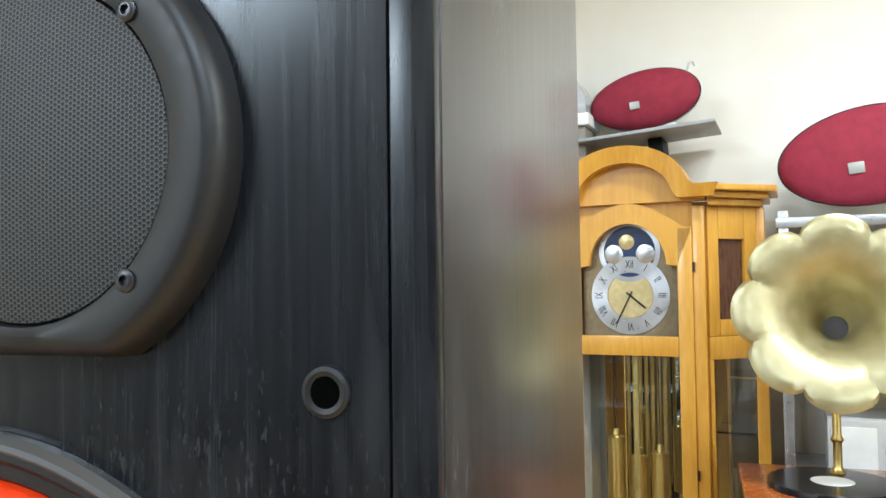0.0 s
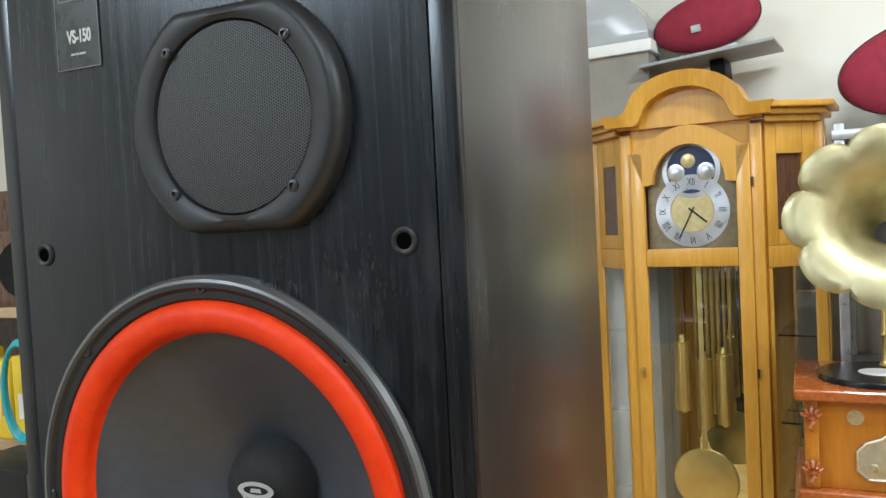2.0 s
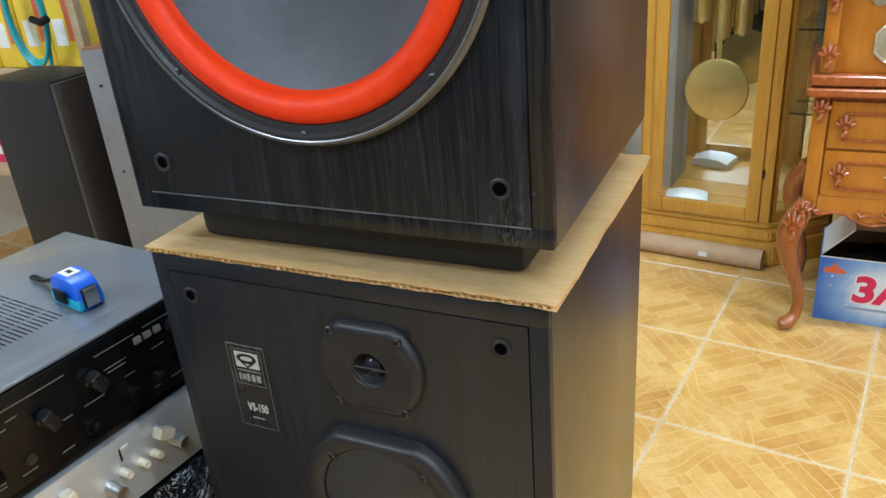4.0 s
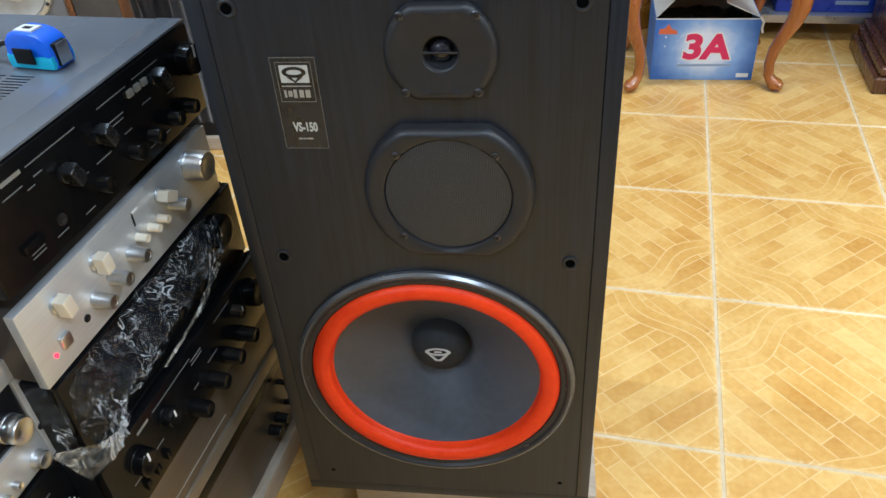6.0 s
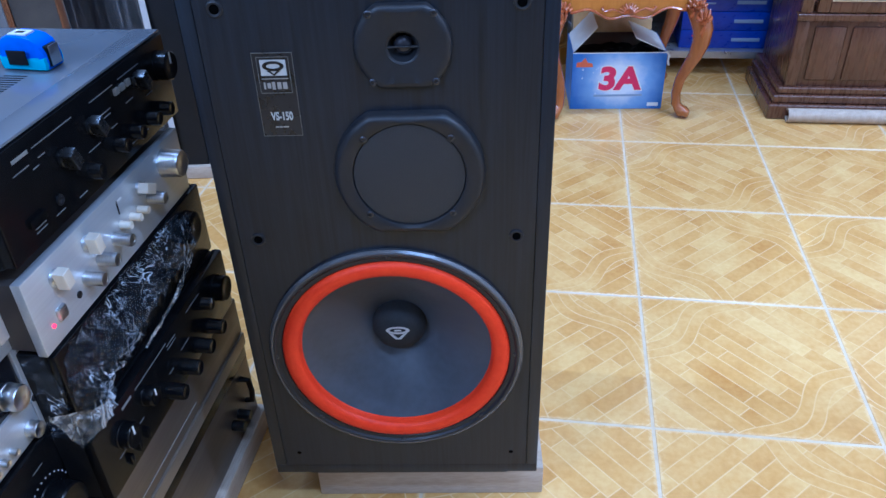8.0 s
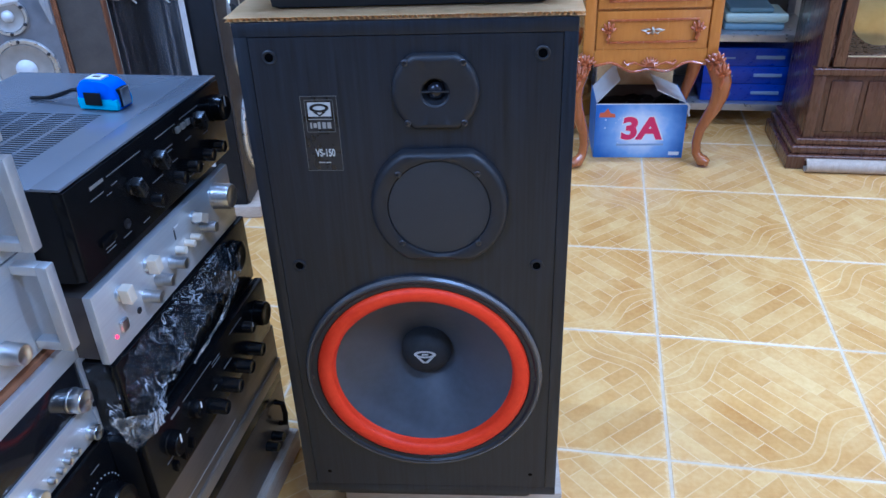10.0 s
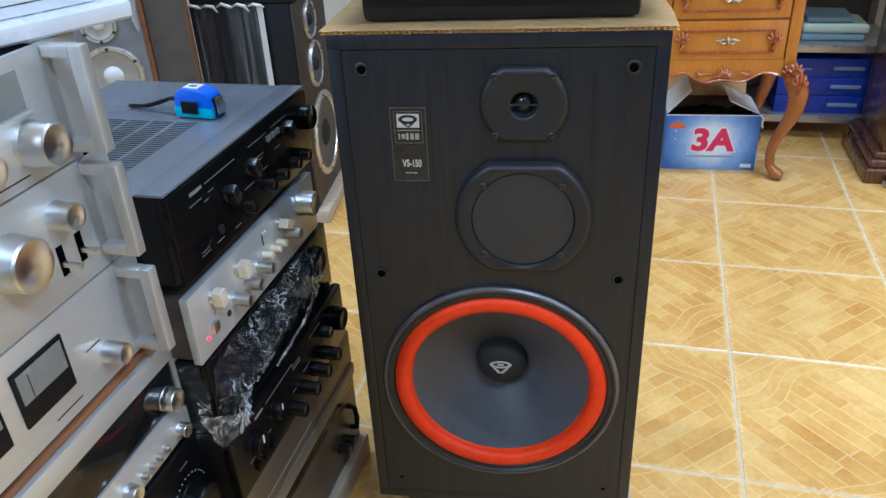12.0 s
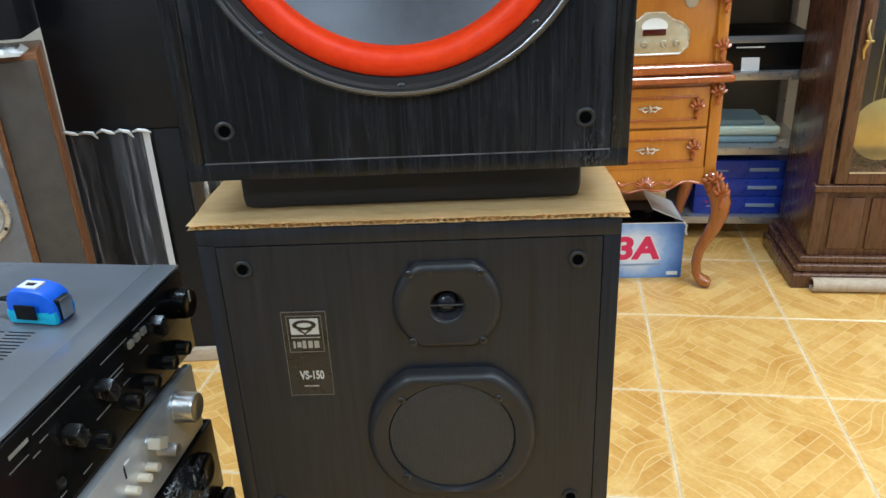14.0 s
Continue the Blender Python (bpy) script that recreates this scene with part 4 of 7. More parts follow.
def rack_unit(z, h, label, kind, w=0.48):
    a = thing(kind, stack2(z), label, "amplifier", "rack-handled silver units")
    part("case", bm_box(-w + 0.02, -0.024, 0.006, 0.34, 0.003, h - 0.003, 0.002), M_DULLBLACK, a)
    part("fascia", bm_box(-w, 0.024, 0.0, 0.0058, 0.0008, h - 0.0008, 0.0012), M_PANEL, a, "brushed silver fascia")
    return a


u1 = rack_unit(0.9230, 0.1325, "silver rack preamplifier with large knobs and handles", "preamplifier")
rack_handle(u1, -0.027, 0.012, 0.130)
knob(u1, -0.083, 0.041, 0.0240, 0.033, M_CHROME, 0.0, "volume_knob")
knob(u1, -0.165, 0.045, 0.020, 0.0260, M_CHROME)
part("level_window", bm_box(-0.20, -0.075, -0.0008, 0.0005, 0.076, 0.116), M_METER, u1, "pale level window")
part("window_lip", bm_box(-0.20, -0.072, -0.006, -0.0009, 0.070, 0.0755, 0.001), M_PANEL, u1)
print_marks(u1, [(-0.12, 0.012, 0.045), (-0.20, 0.012, 0.05)], 0.0, M_DULLBLACK)
u2 = rack_unit(0.7840, 0.1385, "silver rack preamplifier with turned knobs and slots", "preamplifier")
rack_handle(u2, -0.022, 0.018, 0.134)
knob(u2, -0.082, 0.096, 0.0165, 0.027, M_CHROME)
knob(u2, -0.159, 0.080, 0.030, 0.030, M_CHROME, 0.0, "selector_knob")
for xx, zz in ((-0.061, 0.046), (-0.093, 0.045)):
    part("switch_slot", bm_box(xx - 0.005, xx + 0.005, -0.0009, 0.0005, zz - 0.018, zz + 0.018, 0.0), M_HOLE, u2)
    part("switch_lever", bm_box(xx - 0.003, xx + 0.003, -0.024, -0.0005, zz - 0.007, zz - 0.001, 0.001), M_CHROME, u2)
knob(u2, -0.230, 0.090, 0.018, 0.0198, M_CHROME)
u3 = rack_unit(0.6500, 0.1335, "silver rack power amplifier with two glass meters", "power_amplifier")
rack_handle(u3, -0.014, 0.007, 0.128)
knob(u3, -0.070, 0.037, 0.0140, 0.027, M_CHROME)
for x0 in (-0.212, -0.315):
    mt = part("level_meter", bm_box(x0, x0 + 0.080, -0.003, 0.0005, 0.038, 0.108, 0.001), M_DULLBLACK, u3, "dark framed level meter")
    part("meter_face", bm_box(x0 + 0.005, x0 + 0.075, -0.0036, -0.0028, 0.066, 0.103), M_METER, mt)
    part("meter_pointer", bm_box(x0 + 0.020, x0 + 0.021, -0.0040, -0.0037, 0.068, 0.098), M_DULLBLACK, mt)
print_marks(u3, [(-0.150, 0.016, 0.045), (-0.090, 0.060, 0.026)], 0.0, M_DULLBLACK)

rc = thing("receiver", stack2(0.476, 0.0, -0.004), "silver tuner receiver in a walnut case with black dial", "receiver", "hi-fi units in the stacks")
part("wood_case", bm_box(-0.46, 0.048, 0.004, 0.34, 0.0, 0.168, 0.004), M_WALNUT, rc, "orange brown walnut case")
part("top_rail", bm_box(-0.455, 0.040, -0.006, 0.0038, 0.130, 0.160, 0.002), M_PANEL, rc)
part("dial_window", bm_box(-0.455, 0.022, -0.003, 0.0036, 0.062, 0.1295, 0.001), M_DARKGLASS, rc, "black dial glass")
part("end_rail", bm_box(0.0225, 0.040, -0.006, 0.0038, 0.0, 0.1295, 0.002), M_PANEL, rc)
part("lower_rail", bm_box(-0.455, 0.022, -0.006, 0.0038, 0.004, 0.0615, 0.002), M_PANEL, rc, "brushed silver lower fascia")
knob(rc, -0.004, 0.083, 0.0170, 0.0198, M_CHROME, -0.003, "tuning_knob")
knob(rc, 0.004, 0.021, 0.0110, 0.0140, M_CHROME, -0.006)
for xx in (-0.035, -0.053, -0.070, -0.088):
    knob(rc, xx, 0.022, 0.0048, 0.0092, M_CHROME, -0.006, "push_button")
knob(rc, -0.120, 0.024, 0.0125, 0.0158, M_CHROME, -0.006)
part("jack", bm_lathe([(0.0045, 0), (0.0045, 0.0012), (0.0028, 0.0012), (0, 0.0003)], 12), M_STEEL, rc, "", front(0.028, -0.006, 0.050))
bl = thing("amplifier", stack2(0.31, 0.0, -0.010), "black amplifier with a large ribbed knob", "amplifier", "hi-fi units in the stacks")
part("case", bm_box(-0.43, 0.044, 0.006, 0.33, 0.0, 0.164, 0.003), M_DULLBLACK, bl)
part("fascia", bm_box(-0.43, 0.046, -0.008, 0.0058, 0.0, 0.166, 0.003), M_GLOSSBLACK, bl)
knob(bl, -0.022, 0.075, 0.034, 0.032, M_GLOSSBLACK, -0.008, "volume_knob")
for k in range(26):
    a_ = radians(20 + 300 * k / 25)
    part("scale_dot", bm_box(-0.022 + 0.043 * math.cos(a_) - 0.0008, -0.022 + 0.043 * math.cos(a_) + 0.0008, -0.0086, -0.0078, 0.075 + 0.043 * math.sin(a_) - 0.0008, 0.075 + 0.043 * math.sin(a_) + 0.0008), M_WHITE_INK, bl)
print_marks(bl, [(-0.10, 0.14, 0.03), (-0.02, 0.14, 0.02)], -0.008)
for z0, h in ((0.19, 0.118), (0.07, 0.118)):
    lo = thing("amplifier", stack2(z0, 0.0, -0.006), "plain black amplifier low in the stack", "amplifier", "hi-fi units in the stacks")
    part("case", bm_box(-0.43, 0.040, 0.006, 0.33, 0.0, h, 0.003), M_DULLBLACK, lo)
    part("fascia", bm_box(-0.43, 0.040, -0.006, 0.0058, 0.0, h, 0.003), M_GLOSSBLACK, lo)
    for xx in (-0.05, -0.12, -0.19):
        knob(lo, xx, h * 0.5, 0.014, 0.02, M_GLOSSBLACK, -0.006)
pk2 = thing("support_plank", stack2(0.0, -0.44, -0.02), "thick weathered grey board under the amplifier stack", "plank")
part("board", bm_box(0, 0.49, 0, 0.30, 0.001, 0.0690, 0.005), M_BOARD, pk2)

# white notice on a stand
M_ACRYL = varied("white acrylic", (0.56, 0.59, 0.65), (0.61, 0.64, 0.70), 20, (0.2, 0.3), bmp=0.0)
sg = thing("notice_stand", stack2(1.0560) @ pose(0.080, -0.035, 0, 0, 0, -25), "white acrylic notice stand with black print", "sign")
part("base_rail", bm_box(-0.46, 0.0, -0.012, 0.026, 0.0, 0.022, 0.008, 3), M_ACRYL, sg)
sp_ = part("panel", bm_box(-0.45, -0.033, -0.002, 0.002, 0.0, 0.22, 0.001), M_ACRYL, sg, "white printed panel", pose(0, 0.012, 0.0225, -12))
for x0, x1, z0, z1 in ((-0.44, -0.0490, 0.0110, 0.0124), (-0.0504, -0.0490, 0.0125, 0.2095), (-0.44, -0.0490, 0.2096, 0.211)):
    part("frame_line", bm_box(x0, x1, -0.0026, -0.0018, z0, z1), M_BLACK, sp_)
for x0, x1, z0, h in ((-0.330, -0.190, 0.024, 0.008), (-0.180, -0.135, 0.024, 0.008), (-0.128, -0.084, 0.024, 0.007),
                      (-0.300, -0.220, 0.043, 0.012), (-0.210, -0.136, 0.043, 0.012),
                      (-0.330, -0.190, 0.066, 0.009), (-0.180, -0.118, 0.066, 0.009), (-0.110, -0.102, 0.070, 0.002), (-0.092, -0.068, 0.066, 0.009),
                      (-0.330, -0.240, 0.088, 0.018), (-0.230, -0.128, 0.088, 0.018), (-0.320, -0.100, 0.125, 0.026), (-0.310, -0.110, 0.168, 0.026)):
    part("print_bar", bm_box(x0, x1, -0.0026, -0.0018, z0, z0 + h), M_BLACK, sp_)


# ---- tall clock ----
def wood(name, a, b, rough=(0.28, 0.42), stretch=(10, 10, 1.2), coat=0.3):
    m = varied(name, a, b, 9, rough, bmp=0.05, stretch=stretch, dist=0.0006)
    bsdf(m).inputs["Coat Weight"].default_value = coat
    bsdf(m).inputs["Coat Roughness"].default_value = 0.15
    return m


M_OAK = wood("honey oak", (0.47, 0.215, 0.024), (0.62, 0.325, 0.050))
M_ROSE = wood("glossy orange brown wood", (0.41, 0.138, 0.013), (0.50, 0.185, 0.021), (0.16, 0.28), (10, 10, 1.5), 0.6)
M_ROSE_DARK = wood("carved red brown wood", (0.26, 0.060, 0.014), (0.40, 0.105, 0.024), (0.18, 0.3), (8, 8, 8), 0.6)
M_LEG = wood("brown turned leg", (0.24, 0.064, 0.012), (0.34, 0.105, 0.020), (0.16, 0.28), (10, 10, 1.5), 0.6)
M_DARKWOOD = wood("dark walnut", (0.060, 0.023, 0.012), (0.108, 0.043, 0.021), (0.22, 0.36), (10, 10, 1.2), 0.4)
M_BRASS = varied("polished brass", (0.56, 0.42, 0.15), (0.68, 0.53, 0.22), 30, (0.28, 0.38), metal=1.0, bmp=0.02)
M_HORN = varied("pale brass horn", (0.60, 0.54, 0.30), (0.74, 0.69, 0.45), 22, (0.30, 0.46), metal=0.75, bmp=0.05, dist=0.001)
M_DIAL = varied("silvered dial", (0.50, 0.51, 0.54), (0.60, 0.60, 0.62), 30, (0.26, 0.36), metal=0.8, bmp=0.0, Anisotropic=0.7)
_tan = nd(M_DIAL, "ShaderNodeTangent")
_tan.direction_type, _tan.axis = "RADIAL", "Z"
ln(M_DIAL, _tan.outputs[0], bsdf(M_DIAL).inputs["Tangent"])
M_MIRROR = mat("mirror back", (0.86, 0.88, 0.86), 0.015, 1.0)
M_GLASS = mat("clear glass", (0.96, 0.98, 0.97), 0.0, 0.0, Transmission_Weight=1.0, IOR=1.45)
M_PAPER = varied("white paper", (0.70, 0.70, 0.68), (0.8, 0.8, 0.78), 18, (0.6, 0.8), bmp=0.1)
M_KRAFT = varied("kraft paper tube", (0.42, 0.27, 0.15), (0.54, 0.37, 0.22), 24, (0.6, 0.8), bmp=0.08)


def pane(parent, x0, x1, y0, y1, z0, z1, m=None):
    g = part("pane", bm_box(x0, x1, y0, y1, z0, z1), M_GLASS, parent, "", m)
    g.visible_shadow = False
    return g


def arch_top(x0, x1, z0, peak, n=20, flat=0.25):
    """A bonnet line: level shoulders with an ogee arch between them."""
    pts = []
    for i in range(n + 1):
        u = i / n
        d = abs(2 * u - 1)
        h = ((1 + math.cos(math.pi * min(1.0, d / (1 - flat)))) / 2) ** 0.5
        pts.append((x0 + (x1 - x0) * u, z0 + (peak - z0) * h))
    return pts


def round_top(x0, x1, z0, peak, n, w):
    """Level shoulders with a round hump of half-width w between them and a small cove at its foot."""
    pts = []
    for i in range(n + 1):
        x = x0 + (x1 - x0) * i / n
        t = abs(x - (x0 + x1) / 2) / w
        h = math.sqrt(1 - t * t) if t < 0.90 else 0.436 * (1 - min(1.0, (t - 0.90) / 0.22)) ** 2
        pts.append((x, z0 + (peak - z0) * h))
    return pts


def tall_clock(m):
    c = thing("grandfather_clock", m, "tall honey oak grandfather clock with brass weights and glass sides", "clock")
    # stepped base
    def hexa(fx, sx, fy, sy, back, z0, z1):
        pts = [(-fx, fy), (fx, fy), (sx, sy), (sx, back), (-sx, back), (-sx, sy)]
        bm = bmesh.new()
        lo = [bm.verts.new((x, y, z0)) for x, y in pts]
        hi = [bm.verts.new((x, y, z1)) for x, y in pts]
        bm.faces.new(lo[::-1]); bm.faces.new(hi)
        for i in range(6):
            j = (i + 1) % 6
            bm.faces.new((lo[i], lo[j], hi[j], hi[i]))
        bmesh.ops.bevel(bm, geom=bm.edges[:], offset=0.006, segments=2, affect="EDGES")
        return bm
    part("plinth", hexa(0.255, 0.425, -0.050, 0.115, 0.36, 0.0, 0.085), M_OAK, c, "stepped oak plinth")
    part("base_moulding", hexa(0.240, 0.408, -0.030, 0.130, 0.355, 0.0855, 0.128), M_OAK, c)
    part("base_cap", hexa(0.228, 0.392, -0.016, 0.142, 0.350, 0.1285, 0.150), M_OAK, c)
    # posts
    for x, y, r in ((-0.212, 0.004, 0.016), (0.212, 0.004, 0.016)):
        part("front_post", bm_box(x - 0.018, x + 0.018, -0.012, 0.028, 0.1505, 1.80, 0.004), M_OAK, c)
    for x in (-0.375, 0.375):
        part("rear_post", bm_box(x - 0.018, x + 0.018, 0.145, 0.180, 0.1505, 1.80, 0.004), M_OAK, c)
        part("back_post", bm_box(x - 0.014, x + 0.014, 0.300, 0.340, 0.1505, 1.80, 0.003), M_OAK, c)
    part("mirror_back", bm_box(-0.36, 0.36, 0.330, 0.338, 0.1505, 1.35), M_MIRROR, c, "mirrored back panel")
    part("back_board", bm_box(-0.36, 0.36, 0.340, 0.350, 0.1505, 1.80), M_OAK, c)
    part("inner_floor", bm_box(-0.36, 0.36, 0.20, 0.328, 0.1508, 0.156), M_OAK, c)
    # door
    d = part("door", bm_box(-0.194, -0.150, -0.022, 0.004, 0.155, 1.737, 0.004), M_OAK, c, "glazed oak door")
    for nm, b in (("stile", (0.150, 0.194, 0.155, 1.737)), ("bottom_rail", (-0.1495, 0.1495, 0.155, 0.205)), ("middle_rail", (-0.1495, 0.1495, 1.345, 1.405))):
        part(nm, bm_box(b[0], b[1], -0.022, 0.004, b[2], b[3], 0.003), M_OAK, d)
    # arched head of the door
    n = 24
    inner = [(-0.1495, 1.62)] + [(0.118 * math.cos(math.pi - math.pi * i / n), 1.625 + 0.128 * math.sin(math.pi * i / n)) for i in range(n + 1)] + [(0.1495, 1.62)]
    head = bmesh.new()
    outer = arch_top(-0.1945, 0.1945, 1.735, 1.815, len(inner) - 1, 0.1)
    vi = [[head.verts.new((x, y, z)) for x, z in inner] for y in (-0.022, 0.004)]
    vo = [[head.verts.new((x, y, z)) for x, z in outer] for y in (-0.022, 0.004)]
    for i in range(len(inner) - 1):
        head.faces.new((vi[0][i], vi[0][i + 1], vo[0][i + 1], vo[0][i]))
        head.faces.new((vi[0][i], vi[1][i], vi[1][i + 1], vi[0][i + 1]))
        head.faces.new((vo[0][i], vo[0][i + 1], vo[1][i + 1], vo[1][i]))
    part("arched_head", head, M_OAK, d)
    fas = bmesh.new()
    inn = [(-0.1945, 1.60)] + [(0.124 * math.cos(math.pi - math.pi * i / n), 1.632 + 0.130 * math.sin(math.pi * i / n)) for i in range(n + 1)] + [(0.1945, 1.60)]
    otr = arch_top(-0.1945, 0.1945, 1.8157, 1.8158, len(inn) - 1, 0.1)
    f0, f1 = [fas.verts.new((x, 0.0055, z)) for x, z in inn], [fas.verts.new((x, 0.0055, z)) for x, z in otr]
    g0, g1 = [fas.verts.new((x, 0.0200, z)) for x, z in inn], [fas.verts.new((x, 0.0200, z)) for x, z in otr]
    for i in range(len(inn) - 1):
        fas.faces.new((f0[i], f0[i + 1], f1[i + 1], f1[i]))
        fas.faces.new((f0[i], g0[i], g0[i + 1], f0[i + 1]))
    part("head_panel", fas, M_OAK, c, "oak panel behind the door's arch")
    pane(d, -0.150, 0.150, -0.010, -0.007, 0.204, 1.346)
    part("key", bm_box(-0.176, -0.168, -0.036, -0.022, 0.965, 1.000, 0.002), M_BRASS, d, "brass key plate")
    for z in (0.32, 0.98, 1.60):
        part("hinge", bm_lathe([(0.004, 0), (0.004, 0.03), (0, 0.03)], 10), M_STEEL, d, "", pose(0.198, -0.020, z))
    # dial
    dl = part("dial_plate", bm_box(-0.148, 0.148, 0.022, 0.026, 1.400, 1.80), M_DIALBACK, c, "bronze dial plate")
    part("chapter_ring", bm_lathe([(0.122, 0), (0.122, 0.003), (0.072, 0.003), (0.072, 0)], 64), M_DIAL, dl, "silvered chapter ring", front(0, 0.0215, 1.530))
    part("dial_centre", bm_lathe([(0.0725, 0), (0.070, 0.002), (0, 0.0025)], 48), M_DIALGOLD, dl, "", front(0, 0.0215, 1.530))
    for i, numeral in enumerate(("XII", "I", "II", "III", "IIII", "V", "VI", "VII", "VIII", "IX", "X", "XI")):
        letters("numeral", numeral, 0.036, M_BLACK, dl, front(0, 0.0182, 1.530) @ pose(0, 0, 0, 0, 0, -30 * i) @ pose(0, 0.097, 0), 0.0003, 0.60)
    for ang, ln_, w in ((-206, 0.100, 0.004), (-130, 0.062, 0.006)):
        part("pointer", bm_box(-w / 2, w / 2, -0.015, ln_, 0, 0.0012), M_BLACK, dl, "", front(0, 0.0165, 1.530) @ pose(0, 0, 0, 0, 0, ang))
    part("moon_arch", bm_lathe([(0.096, 0), (0.096, 0.002), (0, 0.002)], 48), M_DIAL, dl, "silvered moon arch", front(0, 0.0213, 1.668))
    part("moon_disc", bm_lathe([(0.080, 0.0022), (0.080, 0.0026), (0, 0.0026)], 48), M_NIGHT, dl, "dark blue moon disc", front(0, 0.0213, 1.668))
    part("moon", bm_lathe([(0.024, 0.003), (0.015, 0.006), (0, 0.007)], 24), M_DIALGOLD, dl, "", front(-0.008, 0.0213, 1.698))
    for sx in (-1, 1):
        part("cloud_hump", bm_lathe([(0.030, 0.003), (0.028, 0.0042), (0, 0.0042)], 32), M_DIAL, dl, "", front(0.050 * sx, 0.0213, 1.660))
    # angled side panels
    for sx in (-1, 1):
        a0, a1 = (0.230 * sx, 0.016), (0.360 * sx, 0.146)
        ln2 = math.hypot(a1[0] - a0[0], a1[1] - a0[1])
        fm = pose(a0[0], a0[1], 0, 0, 0, 45 if sx > 0 else 135)
        fr = part("side_frame", bm_box(0.0, ln2, -0.010, 0.010, 1.335, 1.405, 0.003), M_OAK, c, "", fm)
        part("lower_rail", bm_box(0.0, ln2, -0.010, 0.010, 0.1505, 0.185, 0.003), M_OAK, fr)
        part("upper_panel", bm_box(0.0, 0.040, -0.010, 0.010, 1.4055, 1.80, 0.003), M_OAK, fr)
        part("upper_panel", bm_box(ln2 - 0.045, ln2, -0.010, 0.010, 1.4055, 1.80, 0.003), M_OAK, fr)
        part("upper_rail", bm_box(0.0405, ln2 - 0.0455, -0.010, 0.010, 1.700, 1.80, 0.003), M_OAK, fr)
        part("sill_rail", bm_box(0.0405, ln2 - 0.0455, -0.010, 0.010, 1.4055, 1.455, 0.003), M_OAK, fr)
        part("fret_window", bm_box(0.041, ln2 - 0.046, 0.002, 0.006, 1.456, 1.699), M_DARKWOOD, fr, "dark brown window")
        part("lower_stile", bm_box(0.0, 0.014, -0.009, 0.009, 0.1855, 1.3345, 0.002), M_OAK, fr)
        pane(fr, 0.0145, ln2 - 0.004, -0.0015, 0.0015, 0.1855, 1.3345)
        sp = part("side_pane", bm_box(0.368 * sx - 0.0015, 0.368 * sx + 0.0015, 0.181, 0.299, 0.1505, 1.35), M_GLASS, c)
        sp.visible_shadow = False
        for z in (0.50, 0.79, 1.09):
            sh = part("glass_shelf", bm_box(min(0.235 * sx, 0.362 * sx), max(0.235 * sx, 0.362 * sx), 0.165, 0.325, z, z + 0.006), M_GLASS, c, "glass shelf")
            sh.visible_shadow = False
    # bonnet
    part("bonnet", bm_prism([(0.235, 1.8158), (-0.235, 1.8158)] + round_top(-0.235, 0.235, 1.828, 1.955, 60, 0.158), -0.016, 0.030), M_OAK, c, "arched oak bonnet")
    crown = bmesh.new()
    a_in, a_out = round_top(-0.262, 0.262, 1.824, 1.938, 60, 0.148), round_top(-0.275, 0.275, 1.862, 1.990, 60, 0.190)
    va = [[crown.verts.new((x, y, z)) for x, z in a_in] for y in (-0.060, 0.10)]
    vb = [[crown.verts.new((x, y, z)) for x, z in a_out] for y in (-0.072, 0.10)]
    for i in range(60):
        crown.faces.new((va[0][i], va[0][i + 1], vb[0][i + 1], vb[0][i]))
        crown.faces.new((vb[0][i], vb[0][i + 1], vb[1][i + 1], vb[1][i]))
        crown.faces.new((va[0][i + 1], va[0][i], va[1][i], va[1][i + 1]))
    part("arched_moulding", crown, M_OAK, c)
    for sx in (-1, 1):
        for k, (o, z0, z1) in enumerate(((0.000, 1.8005, 1.822), (0.022, 1.8225, 1.842), (0.046, 1.8425, 1.862))):
            bm = bmesh.new()
            pts = [(0.240 * sx, -0.020 - o), ((0.385 + o) * sx, 0.128 - o * 0.6), ((0.385 + o) * sx, 0.34), (0.240 * sx, 0.34)]
            lo = [bm.verts.new((x, y, z0)) for x, y in pts]
            hi = [bm.verts.new((x, y, z1)) for x, y in pts]
            bm.faces.new(lo); bm.faces.new(hi)
            for i in range(4):
                j = (i + 1) % 4
                bm.faces.new((lo[i], lo[j], hi[j], hi[i]))
            bmesh.ops.bevel(bm, geom=bm.edges[:], offset=0.003, segments=1, affect="EDGES")
            part("cornice_step", bm, M_OAK, c)
    part("roof_board", bm_box(-0.24, 0.24, 0.031, 0.34, 1.8005, 1.815), M_OAK, c)
    # works
    for x, zt, y in ((-0.068, 1.085, 0.09), (0.004, 1.028, 0.09), (0.070, 1.045, 0.09)):
        w = part("weight", bm_lathe([(0, 0), (0.010, 0.0), (0.012, 0.008), (0.0275, 0.010), (0.0275, 0.250), (0.012, 0.254), (0.009, 0.275), (0, 0.276)], 28), M_BRASS, c, "brass cylinder weight", pose(x, y, zt - 0.262))
        part("chain", bm_lathe([(0.0018, 0.275), (0.0018, 0.275 + 1.42 - zt), (0, 0.275 + 1.42 - zt)], 6), M_STEEL, w)
    pe = part("pendulum", bm_lathe([(0, -0.004), (0.086, -0.003), (0.094, 0.0), (0.090, 0.006), (0.05, 0.010), (0, 0.011)], 56), M_BRASS, c, "round brass pendulum bob", front(0.004, 0.060, 0.600) @ Matrix.Diagonal((1.17, 1.17, 1.0, 1.0)))
    part("rod", bm_box(-0.007, 0.007, 0.085, 0.80, -0.003, 0.003), M_BRASS, pe)
